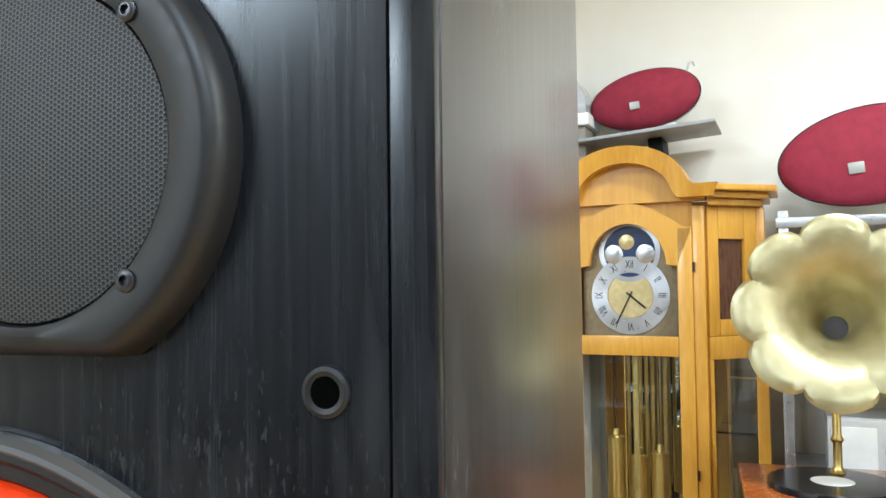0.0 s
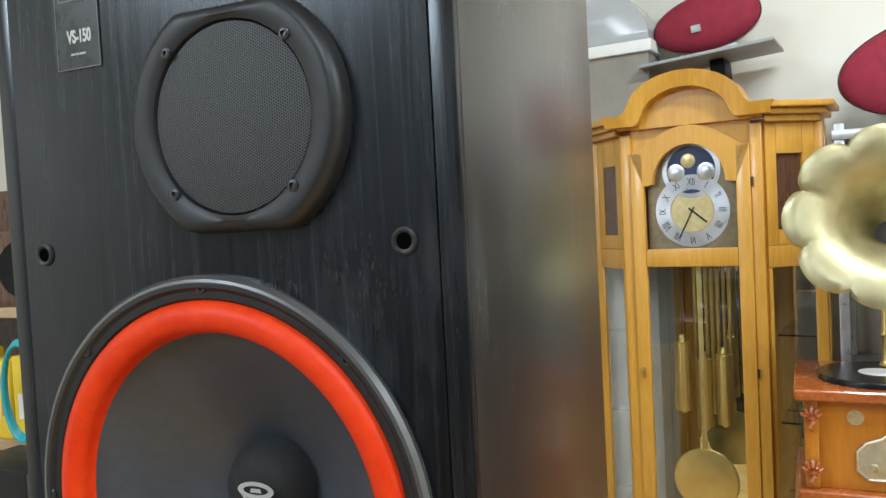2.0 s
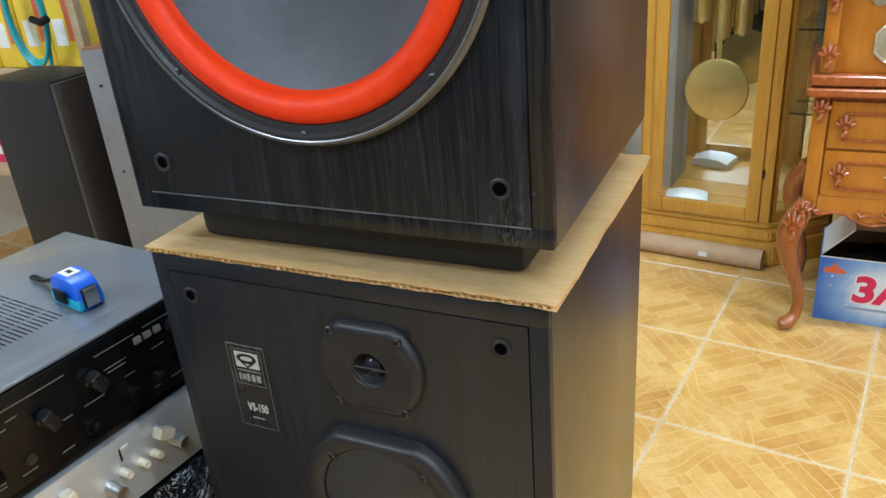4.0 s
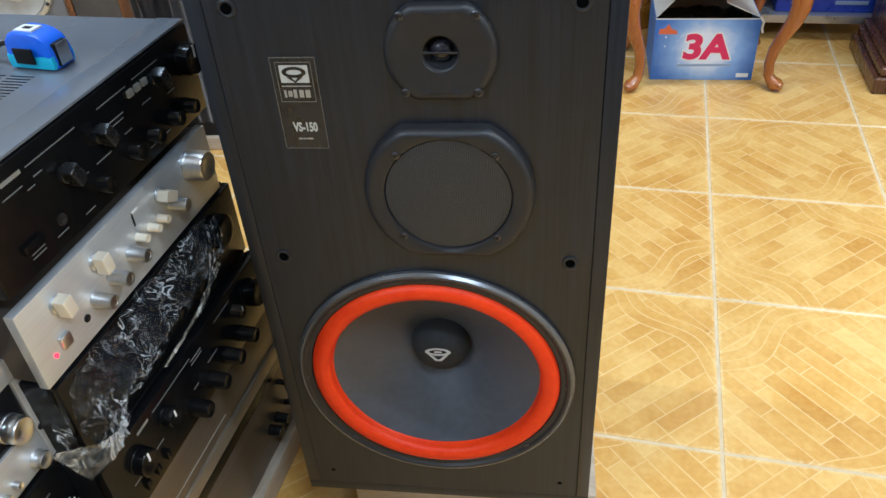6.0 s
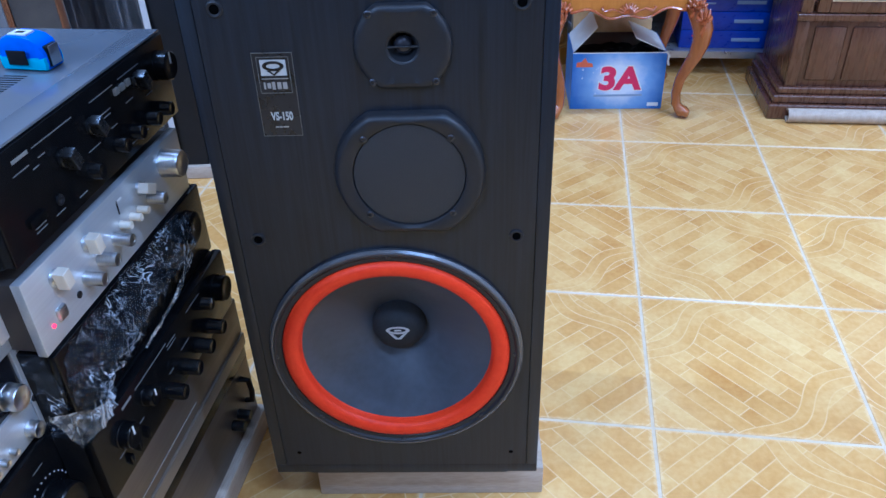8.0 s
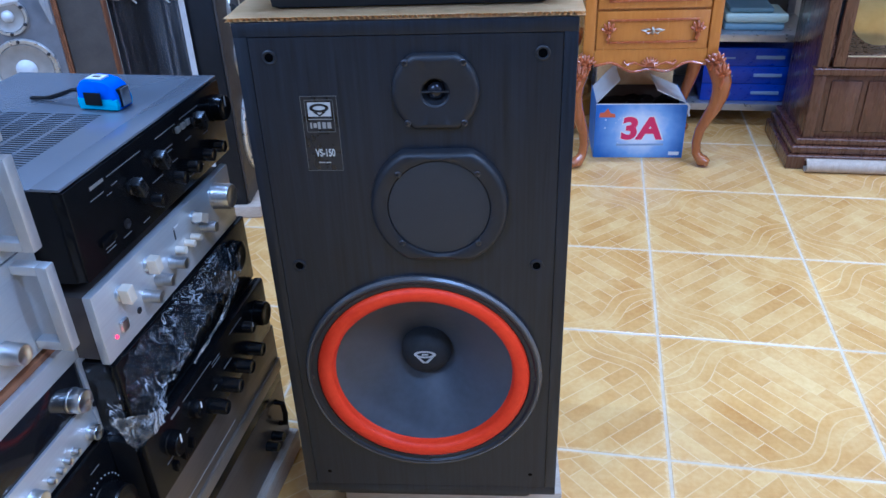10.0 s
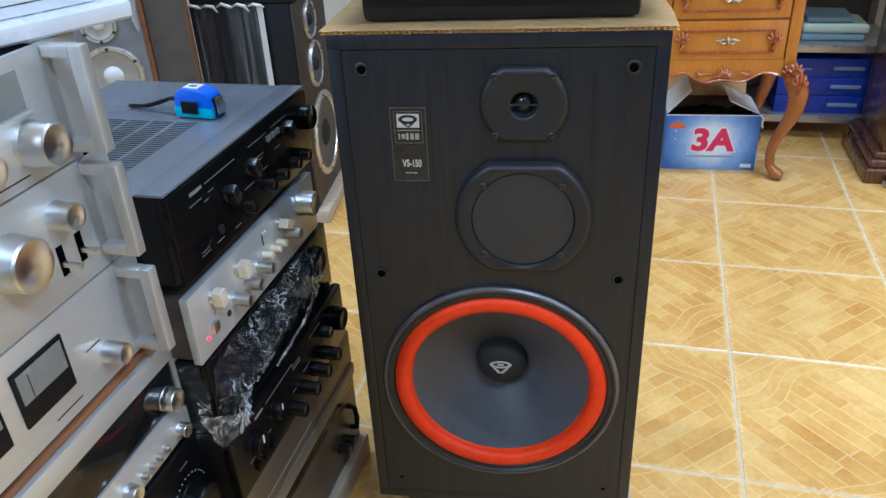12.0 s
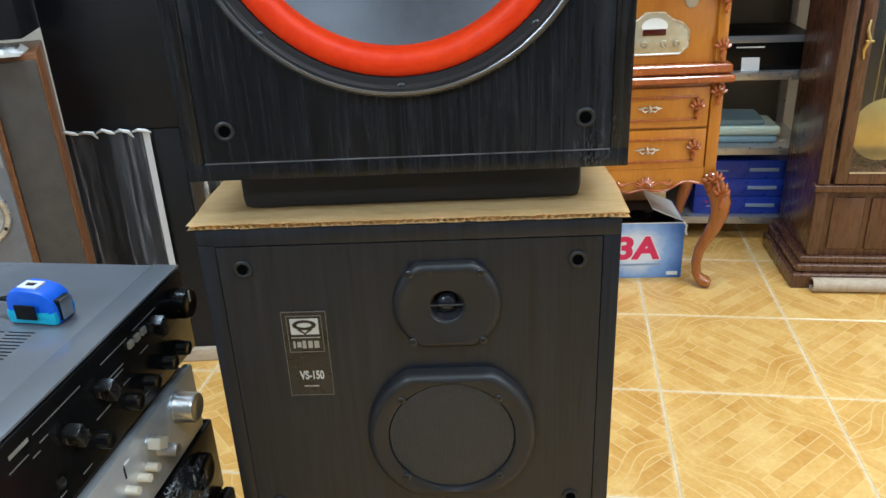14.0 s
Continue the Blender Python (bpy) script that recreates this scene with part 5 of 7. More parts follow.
    for i in range(7):
        part("chime_tube", bm_lathe([(0.007, 0), (0.007, 0.62 - 0.03 * i), (0, 0.62 - 0.03 * i)], 12), M_BRASS, c, "", pose(-0.05 + 0.020 * i, 0.22, 0.70 + 0.03 * i))
    part("chime_rack", bm_box(-0.09, 0.11, 0.20, 0.24, 1.325, 1.345), M_OAK, c)
    return c


M_DIALBACK = varied("bronze dial plate", (0.20, 0.15, 0.09), (0.30, 0.24, 0.15), 50, (0.3, 0.45), metal=0.6, bmp=0.2)
M_DIALGOLD = varied("gilt dial centre", (0.55, 0.43, 0.20), (0.70, 0.58, 0.32), 60, (0.3, 0.4), metal=0.7, bmp=0.15)
M_NIGHT = mat("dark blue enamel", (0.015, 0.03, 0.09), 0.3)
CLOCK = pose(-0.108, 2.522, 0, 0, 0, TA)
tall_clock(CLOCK)


def loose(name, bm, material, m, label, category):
    ob = new(name, to_mesh(name, bm, material))
    ob.matrix_world = m
    return tagged(ob, label, category)


def folded_paper(m, w, d, h, label, mat_=None):
    bm = bmesh.new()
    n = 10
    top = [[bm.verts.new((w * i / n - w / 2, d * j / 6, h * (0.55 + 0.45 * math.sin(2.6 * i / n + 0.4)) * (1 - 0.2 * abs(j - 3) / 3) + 0.004 * noise.noise((i * 0.5, j * 0.7, w * 9)))) for i in range(n + 1)] for j in range(7)]
    for j in range(6):
        for i in range(n):
            bm.faces.new((top[j][i], top[j][i + 1], top[j + 1][i + 1], top[j + 1][i]))
    r = bmesh.ops.extrude_face_region(bm, geom=bm.faces[:])
    for v in r["geom"]:
        if isinstance(v, bmesh.types.BMVert):
            v.co.z = 0.0
    return loose("paper_bundle", bm, mat_ or M_PAPER, m, label, "paper")


folded_paper(CLOCK @ pose(-0.075, 0.035, 0.1512, 0, 0, 10), 0.15, 0.12, 0.045, "folded white paper bundle lying inside the clock")
folded_paper(CLOCK @ pose(-0.10, 0.000, 0.1512, 0, 0, -4), 0.17, 0.030, 0.014, "flat white paper sheets inside the clock")


def roll(m, length, r, material, label):
    a = thing("paper_tube", m, label, "paper tube")
    part("tube", bm_lathe([(r - 0.004, 0.0), (r, 0.0), (r, length), (r - 0.004, length), (r - 0.004, 0.0)], 32), material, a, "", pose(0, 0, r, 0, -90, 0))
    return a


rt = roll(pose(0.112, 2.418, 0.0005, 0, 0, -9.0), 0.62, 0.036, M_KRAFT, "brown cardboard tube lying along the clock's foot")
part("label_sticker", bm_box(-0.215, -0.185, -0.0367, -0.030, 0.030, 0.046), M_PAPER, rt)

# ---- phonograph cabinet ----
def carve(bm, pts, r0, r1):
    n = len(pts)
    return bm_tube(pts, 0, 8, bm, [r0 + (r1 - r0) * math.sin(math.pi * min(1, max(0, i / (n - 1)))) for i in range(n)])


def scroll_mesh():
    """A carved leaf scroll in x, z, about 6 cm high."""
    bm = bmesh.new()
    for k in range(5):
        a = radians(-70 + 35 * k)
        carve(bm, [(0.004 * math.sin(a), -0.004, 0.0), (0.014 * math.sin(a) * 1.2, -0.009, 0.014 * math.cos(a)), (0.024 * math.sin(a), -0.006, 0.026 * math.cos(a)), (0.027 * math.sin(a), -0.003, 0.033 * math.cos(a))], 0.002, 0.0062)
    carve(bm, [(0, -0.004, 0), (0.004, -0.009, -0.014), (-0.003, -0.009, -0.026), (0.002, -0.004, -0.036)], 0.003, 0.007)
    carve(bm, [(-0.010, -0.004, -0.004), (0, -0.011, -0.002), (0.010, -0.004, -0.004)], 0.003, 0.006)
    return to_mesh("carving", bm, M_ROSE_DARK)


ME_SCROLL = scroll_mesh()


def leaf_pull_mesh():
    bm = bmesh.new()
    for sx in (-1, 1):
        carve(bm, [(0.006 * sx, -0.004, 0.003), (0.018 * sx, -0.007, 0.006), (0.030 * sx, -0.005, 0.001), (0.040 * sx, -0.003, 0.002)], 0.0012, 0.0042)
        carve(bm, [(0.004 * sx, -0.004, -0.004), (0.016 * sx, -0.009, -0.009), (0.026 * sx, -0.005, -0.002)], 0.0012, 0.0030)
    carve(bm, [(0, -0.003, 0.012), (0, -0.010, 0.004), (0, -0.010, -0.006), (0, -0.004, -0.012)], 0.003, 0.0055)
    return to_mesh("pull", bm, M_PULL)


M_PULL = varied("tarnished silver pull", (0.50, 0.46, 0.38), (0.68, 0.64, 0.55), 90, (0.25, 0.4), metal=0.9, bmp=0.1)
ME_PULL = leaf_pull_mesh()


def cabriole(sx, sy):
    """A curved leg from the knee at the top down to a scrolled foot, leaning out by sx, sy."""
    bm = bmesh.new()
    path = [(0.0, 0.43, 0.024), (0.010, 0.40, 0.031), (0.030, 0.365, 0.036), (0.040, 0.33, 0.034), (0.040, 0.29, 0.030), (0.030, 0.24, 0.025), (0.012, 0.19, 0.021), (-0.004, 0.14, 0.018), (-0.010, 0.09, 0.0165), (-0.006, 0.05, 0.017), (0.004, 0.034, 0.019), (0.016, 0.024, 0.024), (0.026, 0.018, 0.019), (0.026, 0.010, 0.011)]
    bm_tube([(sx * o, sy * o * 0.8, z) for o, z, r in path], 0, 12, bm, [r for o, z, r in path])
    return bm


def phonograph():
    x0, x1, yf, yb = 0.205, 0.665, 0.0, 0.38
    c = thing("phonograph_cabinet", pose(0.0, 2.012, 0, 0, 0, -1.0), "glossy orange brown phonograph cabinet with carved legs and drawers", "cabinet")
    cx = (x0 + x1) / 2
    part("body", bm_box(x0 + 0.018, x1 - 0.018, 0.012, yb, 0.428, 0.738, 0.004), M_ROSE, c)
    for x in (x0 + 0.016, x1 - 0.016):
        part("corner_post", bm_box(x - 0.020, x + 0.020, -0.002, 0.040, 0.415, 0.738, 0.008), M_ROSE, c)
        share("carving", ME_SCROLL, c, pose(x, -0.003, 0.700))
        share("carving", ME_SCROLL, c, pose(x, -0.006, 0.405))
    part("ledge", bm_box(x0 - 0.026, x1 + 0.026, -0.030, yb + 0.01, 0.7385, 0.762, 0.009, 3), M_ROSE_DARK, c, "moulded ledge")
    part("upper_ledge", bm_box(x0 - 0.018, x1 + 0.018, -0.022, yb + 0.005, 0.7660, 0.796, 0.010, 3), M_ROSE_DARK, c)
    part("ledge_neck", bm_box(x0, x1, -0.006, yb, 0.7622, 0.7658), M_DARKWOOD, c)
    part("upper_body", bm_box(x0 + 0.020, x1 - 0.020, 0.014, yb - 0.01, 0.7962, 1.030, 0.004), M_ROSE, c)
    for x in (x0 + 0.018, x1 - 0.018):
        part("upper_post", bm_box(x - 0.018, x + 0.018, 0.0, 0.036, 0.7962, 1.030, 0.008), M_ROSE, c)
        for z in (0.842, 0.985):
            share("carving", ME_SCROLL, c, pose(x, -0.002, z))
    part("top", bm_box(x0 - 0.022, x1 + 0.022, -0.026, yb + 0.01, 1.0305, 1.060, 0.009, 3), M_ROSE_DARK, c, "moulded top")
    # drawers
    for zb, zt in ((0.592, 0.722), (0.452, 0.584)):
        dr = part("drawer", bm_box(x0 + 0.040, x1 - 0.040, 0.000, 0.0115, zb, zt, 0.003), M_ROSE, c, "drawer with raised frame and silver pull")
        zc = (zb + zt) / 2
        bm = bmesh.new()
        for a0, a1, b0, b1 in ((x0 + 0.075, x1 - 0.075, zt - 0.034, zt - 0.026), (x0 + 0.075, x1 - 0.075, zb + 0.022, zb + 0.030), (x0 + 0.075, x0 + 0.083, zb + 0.0305, zt - 0.0345), (x1 - 0.083, x1 - 0.075, zb + 0.0305, zt - 0.0345)):
            bm_box(a0, a1, -0.006, 0.0005, b0, b1, 0.003, 2, bm)
        part("raised_frame", bm, M_ROSE_DARK, dr)
        for x in (x0 + 0.079, x1 - 0.079):
            share("carving", ME_SCROLL, dr, pose(x, -0.004, zc))
        share("pull", ME_PULL, dr, pose(cx, -0.002, zc))
    # scalloped apron with shell
    n = 24
    low = [(x0 + 0.036 + (x1 - x0 - 0.072) * i / n, 0.405 - 0.030 * math.sin(math.pi * i / n) ** 2 - 0.008 * math.cos(6 * math.pi * i / n)) for i in range(n + 1)]
    part("apron", bm_prism(low + [(x1 - 0.036, 0.4515), (x0 + 0.036, 0.4515)], 0.001, 0.020), M_ROSE, c, "scalloped apron")
    bm = bmesh.new()
    bm_tube([(x, -0.002, z) for x, z in low], 0.005, 8, bm)
    part("apron_bead", bm, M_ROSE_DARK, c)
    sh = bmesh.new()
    for k in range(9):
        a = radians(-80 + 20 * k)
        carve(sh, [(cx, -0.003, 0.392), (cx + 0.018 * math.sin(a), -0.012, 0.392 + 0.018 * math.cos(a)), (cx + 0.036 * math.sin(a), -0.006, 0.392 + 0.036 * math.cos(a))], 0.002, 0.0052)
    for sx in (-1, 1):
        carve(sh, [(cx + 0.030 * sx, -0.003, 0.398), (cx + 0.055 * sx, -0.010, 0.408), (cx + 0.080 * sx, -0.008, 0.400), (cx + 0.092 * sx, -0.005, 0.410), (cx + 0.084 * sx, -0.004, 0.416)], 0.002, 0.0062)
    part("shell_carving", sh, M_ROSE_DARK, c, "carved shell")
    for x, sx in ((x0 + 0.012, -1), (x1 - 0.012, 1)):
        for y, sy in ((0.022, -1), (yb - 0.03, 1)):
            lg = part("leg", cabriole(sx, sy), M_LEG, c, "carved cabriole leg", pose(x, y, 0))
            if sy < 0:
                share("knee_carving", ME_SCROLL, lg, pose(sx * 0.030, -0.052, 0.365) @ Matrix.Diagonal((1.05, 1.2, 1.5, 1)))
                share("knee_carving", ME_SCROLL, lg, pose(sx * 0.012, -0.042, 0.412))
    # radio panel
    out = [(-0.082, 0.0), (0.082, 0.0), (0.105, 0.022), (0.105, 0.070), (0.085, 0.092), (0.050, 0.105), (0.028, 0.125), (-0.028, 0.125), (-0.050, 0.105), (-0.085, 0.092), (-0.105, 0.070), (-0.105, 0.022)]
    rp = part("radio_panel", bm_prism(out, -0.006, 0.004, 0.003), M_RADIO, c, "antique silver radio panel", pose(cx, 0.012, 0.828))
    part("radio_rim", bm_tube([(x * 1.02, -0.004, z) for x, z in out + out[:1]], 0.0045, 8), M_PULL, rp)
    part("display", bm_box(-0.036, 0.036, -0.0085, -0.0062, 0.058, 0.078, 0.001), M_DISPLAY, rp, "dark red display")
    part("dial_scale", bm_lathe([(0.040, 0), (0.040, 0.002), (0, 0.002)], 32), M_PAPER, rp, "", front(0, -0.006, 0.086) @ Matrix.Diagonal((1, 0.62, 1, 1)))
    for x in (-0.07, -0.03, 0.03, 0.07):
        knob(rp, x, 0.032, 0.010, 0.014, M_PULL, -0.006)
    for sx in (-1, 1):
        fr = bmesh.new()
        bm_prism(arc_pts(0, 0, 0.020, 0, 340, 12), -0.002, 0.002, 0, fr)
        part("fret_disc", fr, M_PULL, c, "", pose(cx + 0.11 * sx, 0.0125, 0.985))
    return c


M_RADIO = varied("antique silver panel", (0.46, 0.42, 0.32), (0.62, 0.58, 0.46), 70, (0.3, 0.45), metal=0.6, bmp=0.2)
M_DISPLAY = mat("dark red display", (0.05, 0.004, 0.004), 0.2)
phonograph()

# record and horn
M_VINYL = mat("black vinyl", (0.008, 0.008, 0.009), 0.22)
rd = thing("turntable_record", pose(0.395, 2.16, 1.0610), "black vinyl record with a pale label on the cabinet", "record")
part("disc", bm_lathe([(0, 0), (0.150, 0), (0.150, 0.012), (0.148, 0.016), (0.05, 0.0155), (0, 0.0155)], 64), M_VINYL, rd)
part("label", bm_lathe([(0.050, 0.0156), (0.050, 0.0162), (0, 0.0162)], 32), M_PAPER, rd, "pale record label")


def horn(m):
    h = thing("phonograph_horn", m, "large scalloped pale brass phonograph horn on an elbow", "horn")
    bm = bmesh.new()
    n, petals = 96, 8
    prof = [(0.026, 0.34), (0.032, 0.28), (0.041, 0.22), (0.054, 0.165), (0.072, 0.115), (0.096, 0.072), (0.125, 0.040), (0.165, 0.018), (0.205, 0.006), (0.232, 0.004), (0.246, 0.010)]
    rings = []
    for k, (r, d) in enumerate(prof):
        f = max(0.0, (k - 3) / 7.0)
        ring_ = []
        for i in range(n):
            t = 2 * math.pi * i / n
            lobe = abs(math.cos(petals * t / 2)) ** 0.6
            rr = r * (1 - 0.13 * f * (1 - lobe))
            ring_.append(bm.verts.new((rr * math.cos(t), d + 0.014 * f * (1 - lobe), rr * math.sin(t))))
        rings.append(ring_)
    for a, b in zip(rings, rings[1:]):
        for i in range(n):
            bm.faces.new((a[i], a[(i + 1) % n], b[(i + 1) % n], b[i]))
    bmesh.ops.solidify(bm, geom=bm.faces[:], thickness=0.0025)
    part("bell", bm, M_HORN, h, "scalloped pale brass bell")
    # dark disc across the bell stands in for the shade deep in its throat
    part("throat", bm_lathe([(0.0325, 0.0), (0.0, 0.001)], 24), M_BROWNCASE, h, "", pose(0, 0.280, 0, 90))
    part("elbow", bm_tube([(0, 0.330, 0), (0, 0.370, -0.006), (0, 0.392, -0.035), (0, 0.395, -0.10), (0, 0.385, -0.22)], 0.021, 16), M_BRASS, h)
    return h


horn(pose(0.410, 2.10, 1.500, -12, 0, -8))
stem = thing("horn_stand", pose(0.425, 2.26, 1.0610), "slender brass column that carries the horn", "stand")
part("column", bm_lathe([(0.040, 0.0), (0.040, 0.006), (0.020, 0.016), (0.011, 0.03), (0.011, 0.09), (0.017, 0.10), (0.011, 0.11), (0.010, 0.30), (0.018, 0.31), (0.012, 0.33), (0, 0.33)], 24), M_BRASS, stem)


# ---- carton under the cabinet ----
def carton():
    w, d, h = 0.338, 0.24, 0.215
    c = thing("carton", pose(0.276, 2.112, 0.0, 0, 0, -3.2), "open blue printed carton with white flaps under the cabinet", "box")
    t = 0.004
    part("front_side", bm_box(0, w, 0, t, 0.001, h, 0.001), M_BLUEFRONT, c, "printed blue front")
    part("back_side", bm_box(0, w, d - t, d, 0.001, h), M_BROWNCARD, c)
    for x in (0, w - t):
        part("end_side", bm_box(x, x + t, t + 0.0005, d - t - 0.0005, 0.001, h), M_BLUECARD, c)
    part("bottom", bm_box(t, w - t, t, d - t, 0.001, 0.004), M_CARD, c)
    fill = bmesh.new()
    fr_ = [[fill.verts.new((t + 0.002 + (w - 2 * t - 0.004) * i / 16, t + 0.002 + (d - 2 * t - 0.004) * j / 10, h * (0.80 + 0.16 * noise.noise((i * 0.45, j * 0.5, 4.0))))) for i in range(17)] for j in range(11)]
    for j in range(10):
        for i in range(16):
            fill.faces.new((fr_[j][i], fr_[j][i + 1], fr_[j + 1][i + 1], fr_[j + 1][i]))
    part("filling", fill, M_DULLBLACK, c, "uneven dark sheet inside")
    part("rim", bm_box(0, w, -0.0010, t, h + 0.0002, h + 0.0030, 0.0008), M_PAPER, c, "pale cut rim")
    part("side_flap", bm_box(-0.0015, 0.0015, 0, 0.20, 0, 0.12), M_PAPER, c, "white inner flap", pose(0.004, 0.02, h, 0, 42, 0))
    part("side_flap", bm_box(-0.0015, 0.0015, 0, 0.20, 0, 0.12), M_PAPER, c, "white inner flap", pose(w - 0.004, 0.02, h, 0, -66, 0))
    part("back_flap", bm_box(0.02, w - 0.02, -0.0015, 0.0015, 0, 0.12), M_CARD, c, "", pose(0, d - 0.002, h, -12, 0, 0))
    part("torn_edge", bm_tube([(w - 0.006, 0.004, h + 0.006), (w + 0.006, 0.000, h - 0.010), (w + 0.003, -0.002, h - 0.030), (w + 0.008, 0.0, h - 0.045)], 0.004, 6), M_PAPER, c)
    y = -0.0012
    letters("text_outline", "3A", 0.118, M_PAPER, c, front(0.173, y + 0.0008, 0.116), 0.0003, 1.10, "", 0.0085, 0.06)
    letters("print_text", "3A", 0.118, M_MAGENTA, c, front(0.173, y, 0.116), 0.0004, 1.10, "", 0.0050, 0.06)
    part("print_patch", bm_prism([(0.014, 0.165), (0.075, 0.165), (0.072, 0.178), (0.055, 0.182), (0.045, 0.200), (0.032, 0.184), (0.016, 0.182)], -0.0008, 0.0), M_ORANGE, c, "small orange mark")
    part("print_line", bm_prism([(0.085, 0.050), (0.262, 0.052), (0.262, 0.060), (0.085, 0.058)], -0.0012, -0.0006), M_NAVY, c)
    part("print_mark", bm_box(0.285, 0.325, -0.0008, 0.0, 0.012, 0.026), M_PAPER, c)
    rnd = random.Random(8)
    for k in range(16):
        x, z = rnd.uniform(0.02, 0.32), rnd.uniform(0.06, 0.16)
        if abs(x - 0.172) > 0.075:
            part("print_bubble", bm_prism(arc_pts(x, z, rnd.uniform(0.002, 0.0055), 0, 320, 8), -0.0008, 0.0), M_PALEBLUE, c)


M_BROWNCARD = varied("dull brown card", (0.10, 0.07, 0.045), (0.15, 0.105, 0.07), 30, (0.75, 0.9), bmp=0.05)
M_BLUECARD = varied("blue printed carton", (0.035, 0.15, 0.50), (0.08, 0.26, 0.66), 12, (0.35, 0.5), bmp=0.05)
M_PALEBLUE = varied("pale blue print", (0.45, 0.56, 0.74), (0.62, 0.70, 0.82), 12, (0.4, 0.5), bmp=0.0)
M_MAGENTA = mat("crimson print", (0.62, 0.02, 0.10), 0.45)
M_ORANGE = mat("orange print", (0.65, 0.13, 0.05), 0.45)
M_NAVY = mat("grey blue print", (0.25, 0.33, 0.48), 0.5)
def blue_front():
    m = mat("blue carton print", (0.05, 0.2, 0.6), 0.4)
    v = coords(m, (1, 1, 1))
    d = nd(m, "ShaderNodeVectorMath", operation="DISTANCE")
    ln(m, v, d.inputs[0])
    d.inputs[1].default_value = (0.172, 0.0, 0.112)
    n = noise_tex(m, v, 28, 5)
    f = math_n(m, "ADD", d.outputs["Value"], math_n(m, "MULTIPLY", n, 0.05))
    ln(m, ramp(m, f, [(0.08, (0.66, 0.72, 0.82)), (0.13, (0.22, 0.38, 0.70)), (0.20, (0.05, 0.16, 0.52))]), bsdf(m).inputs["Base Color"])
    return m


M_BLUEFRONT = blue_front()
carton()

# ---- red satellite loudspeakers ----
M_REDCLOTH = varied("dark red grille cloth", (0.20, 0.008, 0.025), (0.28, 0.016, 0.040), 220, (0.75, 0.9), bmp=0.3, dist=0.0008)
M_GREYSHELL = varied("pale grey plastic shell", (0.50, 0.50, 0.50), (0.60, 0.60, 0.59), 30, (0.35, 0.45), bmp=0.04)
M_SHELF = varied("grey painted shelf", (0.22, 0.23, 0.24), (0.32, 0.33, 0.34), 30, (0.35, 0.5), metal=0.2, bmp=0.05)


def satellite(m, w, h, label):
    s = thing("satellite_loudspeaker", m, label, "loudspeaker", "red oval loudspeakers")
    def dome(depth, k):
        bm = bmesh.new()
        n, rings = 64, []
        for j in range(9):
            a = math.pi / 2 * j / 8
            if j == 8:
                rings.append([bm.verts.new((0.015 * w, depth, 0.0))])
                continue
            ring_ = []
            for i in range(n):
                t = 2 * math.pi * i / n
                # a leaning egg: fuller above on one side
                ex, ez = math.cos(t), math.sin(t)
                ring_.append(bm.verts.new((k * w / 2 * ex * math.cos(a) + 0.05 * w * ez * math.cos(a) * 0.5, depth * math.sin(a), k * h / 2 * ez * math.cos(a) * (1 + 0.05 * ex))))
            rings.append(ring_)
        for a_, b_ in zip(rings, rings[1:]):
            for i in range(n):
                if len(b_) == 1:
                    bm.faces.new((a_[i], a_[(i + 1) % n], b_[0]))
                else:
                    bm.faces.new((a_[i], a_[(i + 1) % n], b_[(i + 1) % n], b_[i]))
        return bm
    part("shell", dome(0.16, 1.02), M_GREYSHELL, s, "pale grey rear shell")
    part("grille", dome(-0.055, 1.0), M_REDCLOTH, s, "dark red cloth grille")
    part("badge", bm_box(-0.045 * w, 0.045 * w, -0.058, -0.050, -0.035 * w, 0.035 * w, 0.002), M_INK_SILVER, s, "small silver badge", pose(-0.07 * w, 0.002, -0.13 * h))
    return s


satellite(pose(-0.060, 2.80, 2.205, 0, -5, TA), 0.375, 0.205, "dark red oval loudspeaker on a grey wall shelf above the clock")
sf = thing("wall_shelf", pose(-0.055, 2.78, 2.068, 0, -4, TA), "grey wall shelf on a bracket", "shelf")
part("board", bm_box(-0.225, 0.235, -0.10, 0.16, 0, 0.012, 0.003), M_SHELF, sf)
part("bracket", bm_box(0.0, 0.05, 0.02, 0.16, -0.10, -0.0005, 0.004), M_DULLBLACK, sf)
part("shell_foot", bm_box(-0.04, 0.10, 0.02, 0.10, 0.0125, 0.045, 0.006), M_GREYSHELL, sf)
satellite(pose(0.605, 2.70, 1.955, 0, -6, TA), 0.50, 0.305, "large dark red oval loudspeaker on top of the steel rack")
wc = thing("wall_cable", pose(0.085, 2.945, 2.25, 0, 0, TA), "short grey cable out of the wall", "cable")
part("cable", bm_tube([(0.0, -0.05, 0.0), (0.004, -0.03, 0.07), (0.010, -0.012, 0.105), (0.022, -0.006, 0.11), (0.026, 0.01, 0.10)], 0.004, 8), M_GREYSHELL, wc)

# ---- steel rack with its goods ----
M_RACK = varied("satin steel rack", (0.42, 0.42, 0.43), (0.56, 0.56, 0.57), 40, (0.25, 0.4), metal=0.8, bmp=0.03)
rk = thing("steel_rack", pose(0.34, 2.50, 0, 0, 0, TA), "steel shelving rack with bright shelf edges", "rack")
for x in (0.0, 0.80):
    for y in (0.0, 0.34):
        part("post", bm_box(x - 0.014, x + 0.014, y - 0.014, y + 0.014, 0.0, 1.775, 0.003), M_RACK, rk)
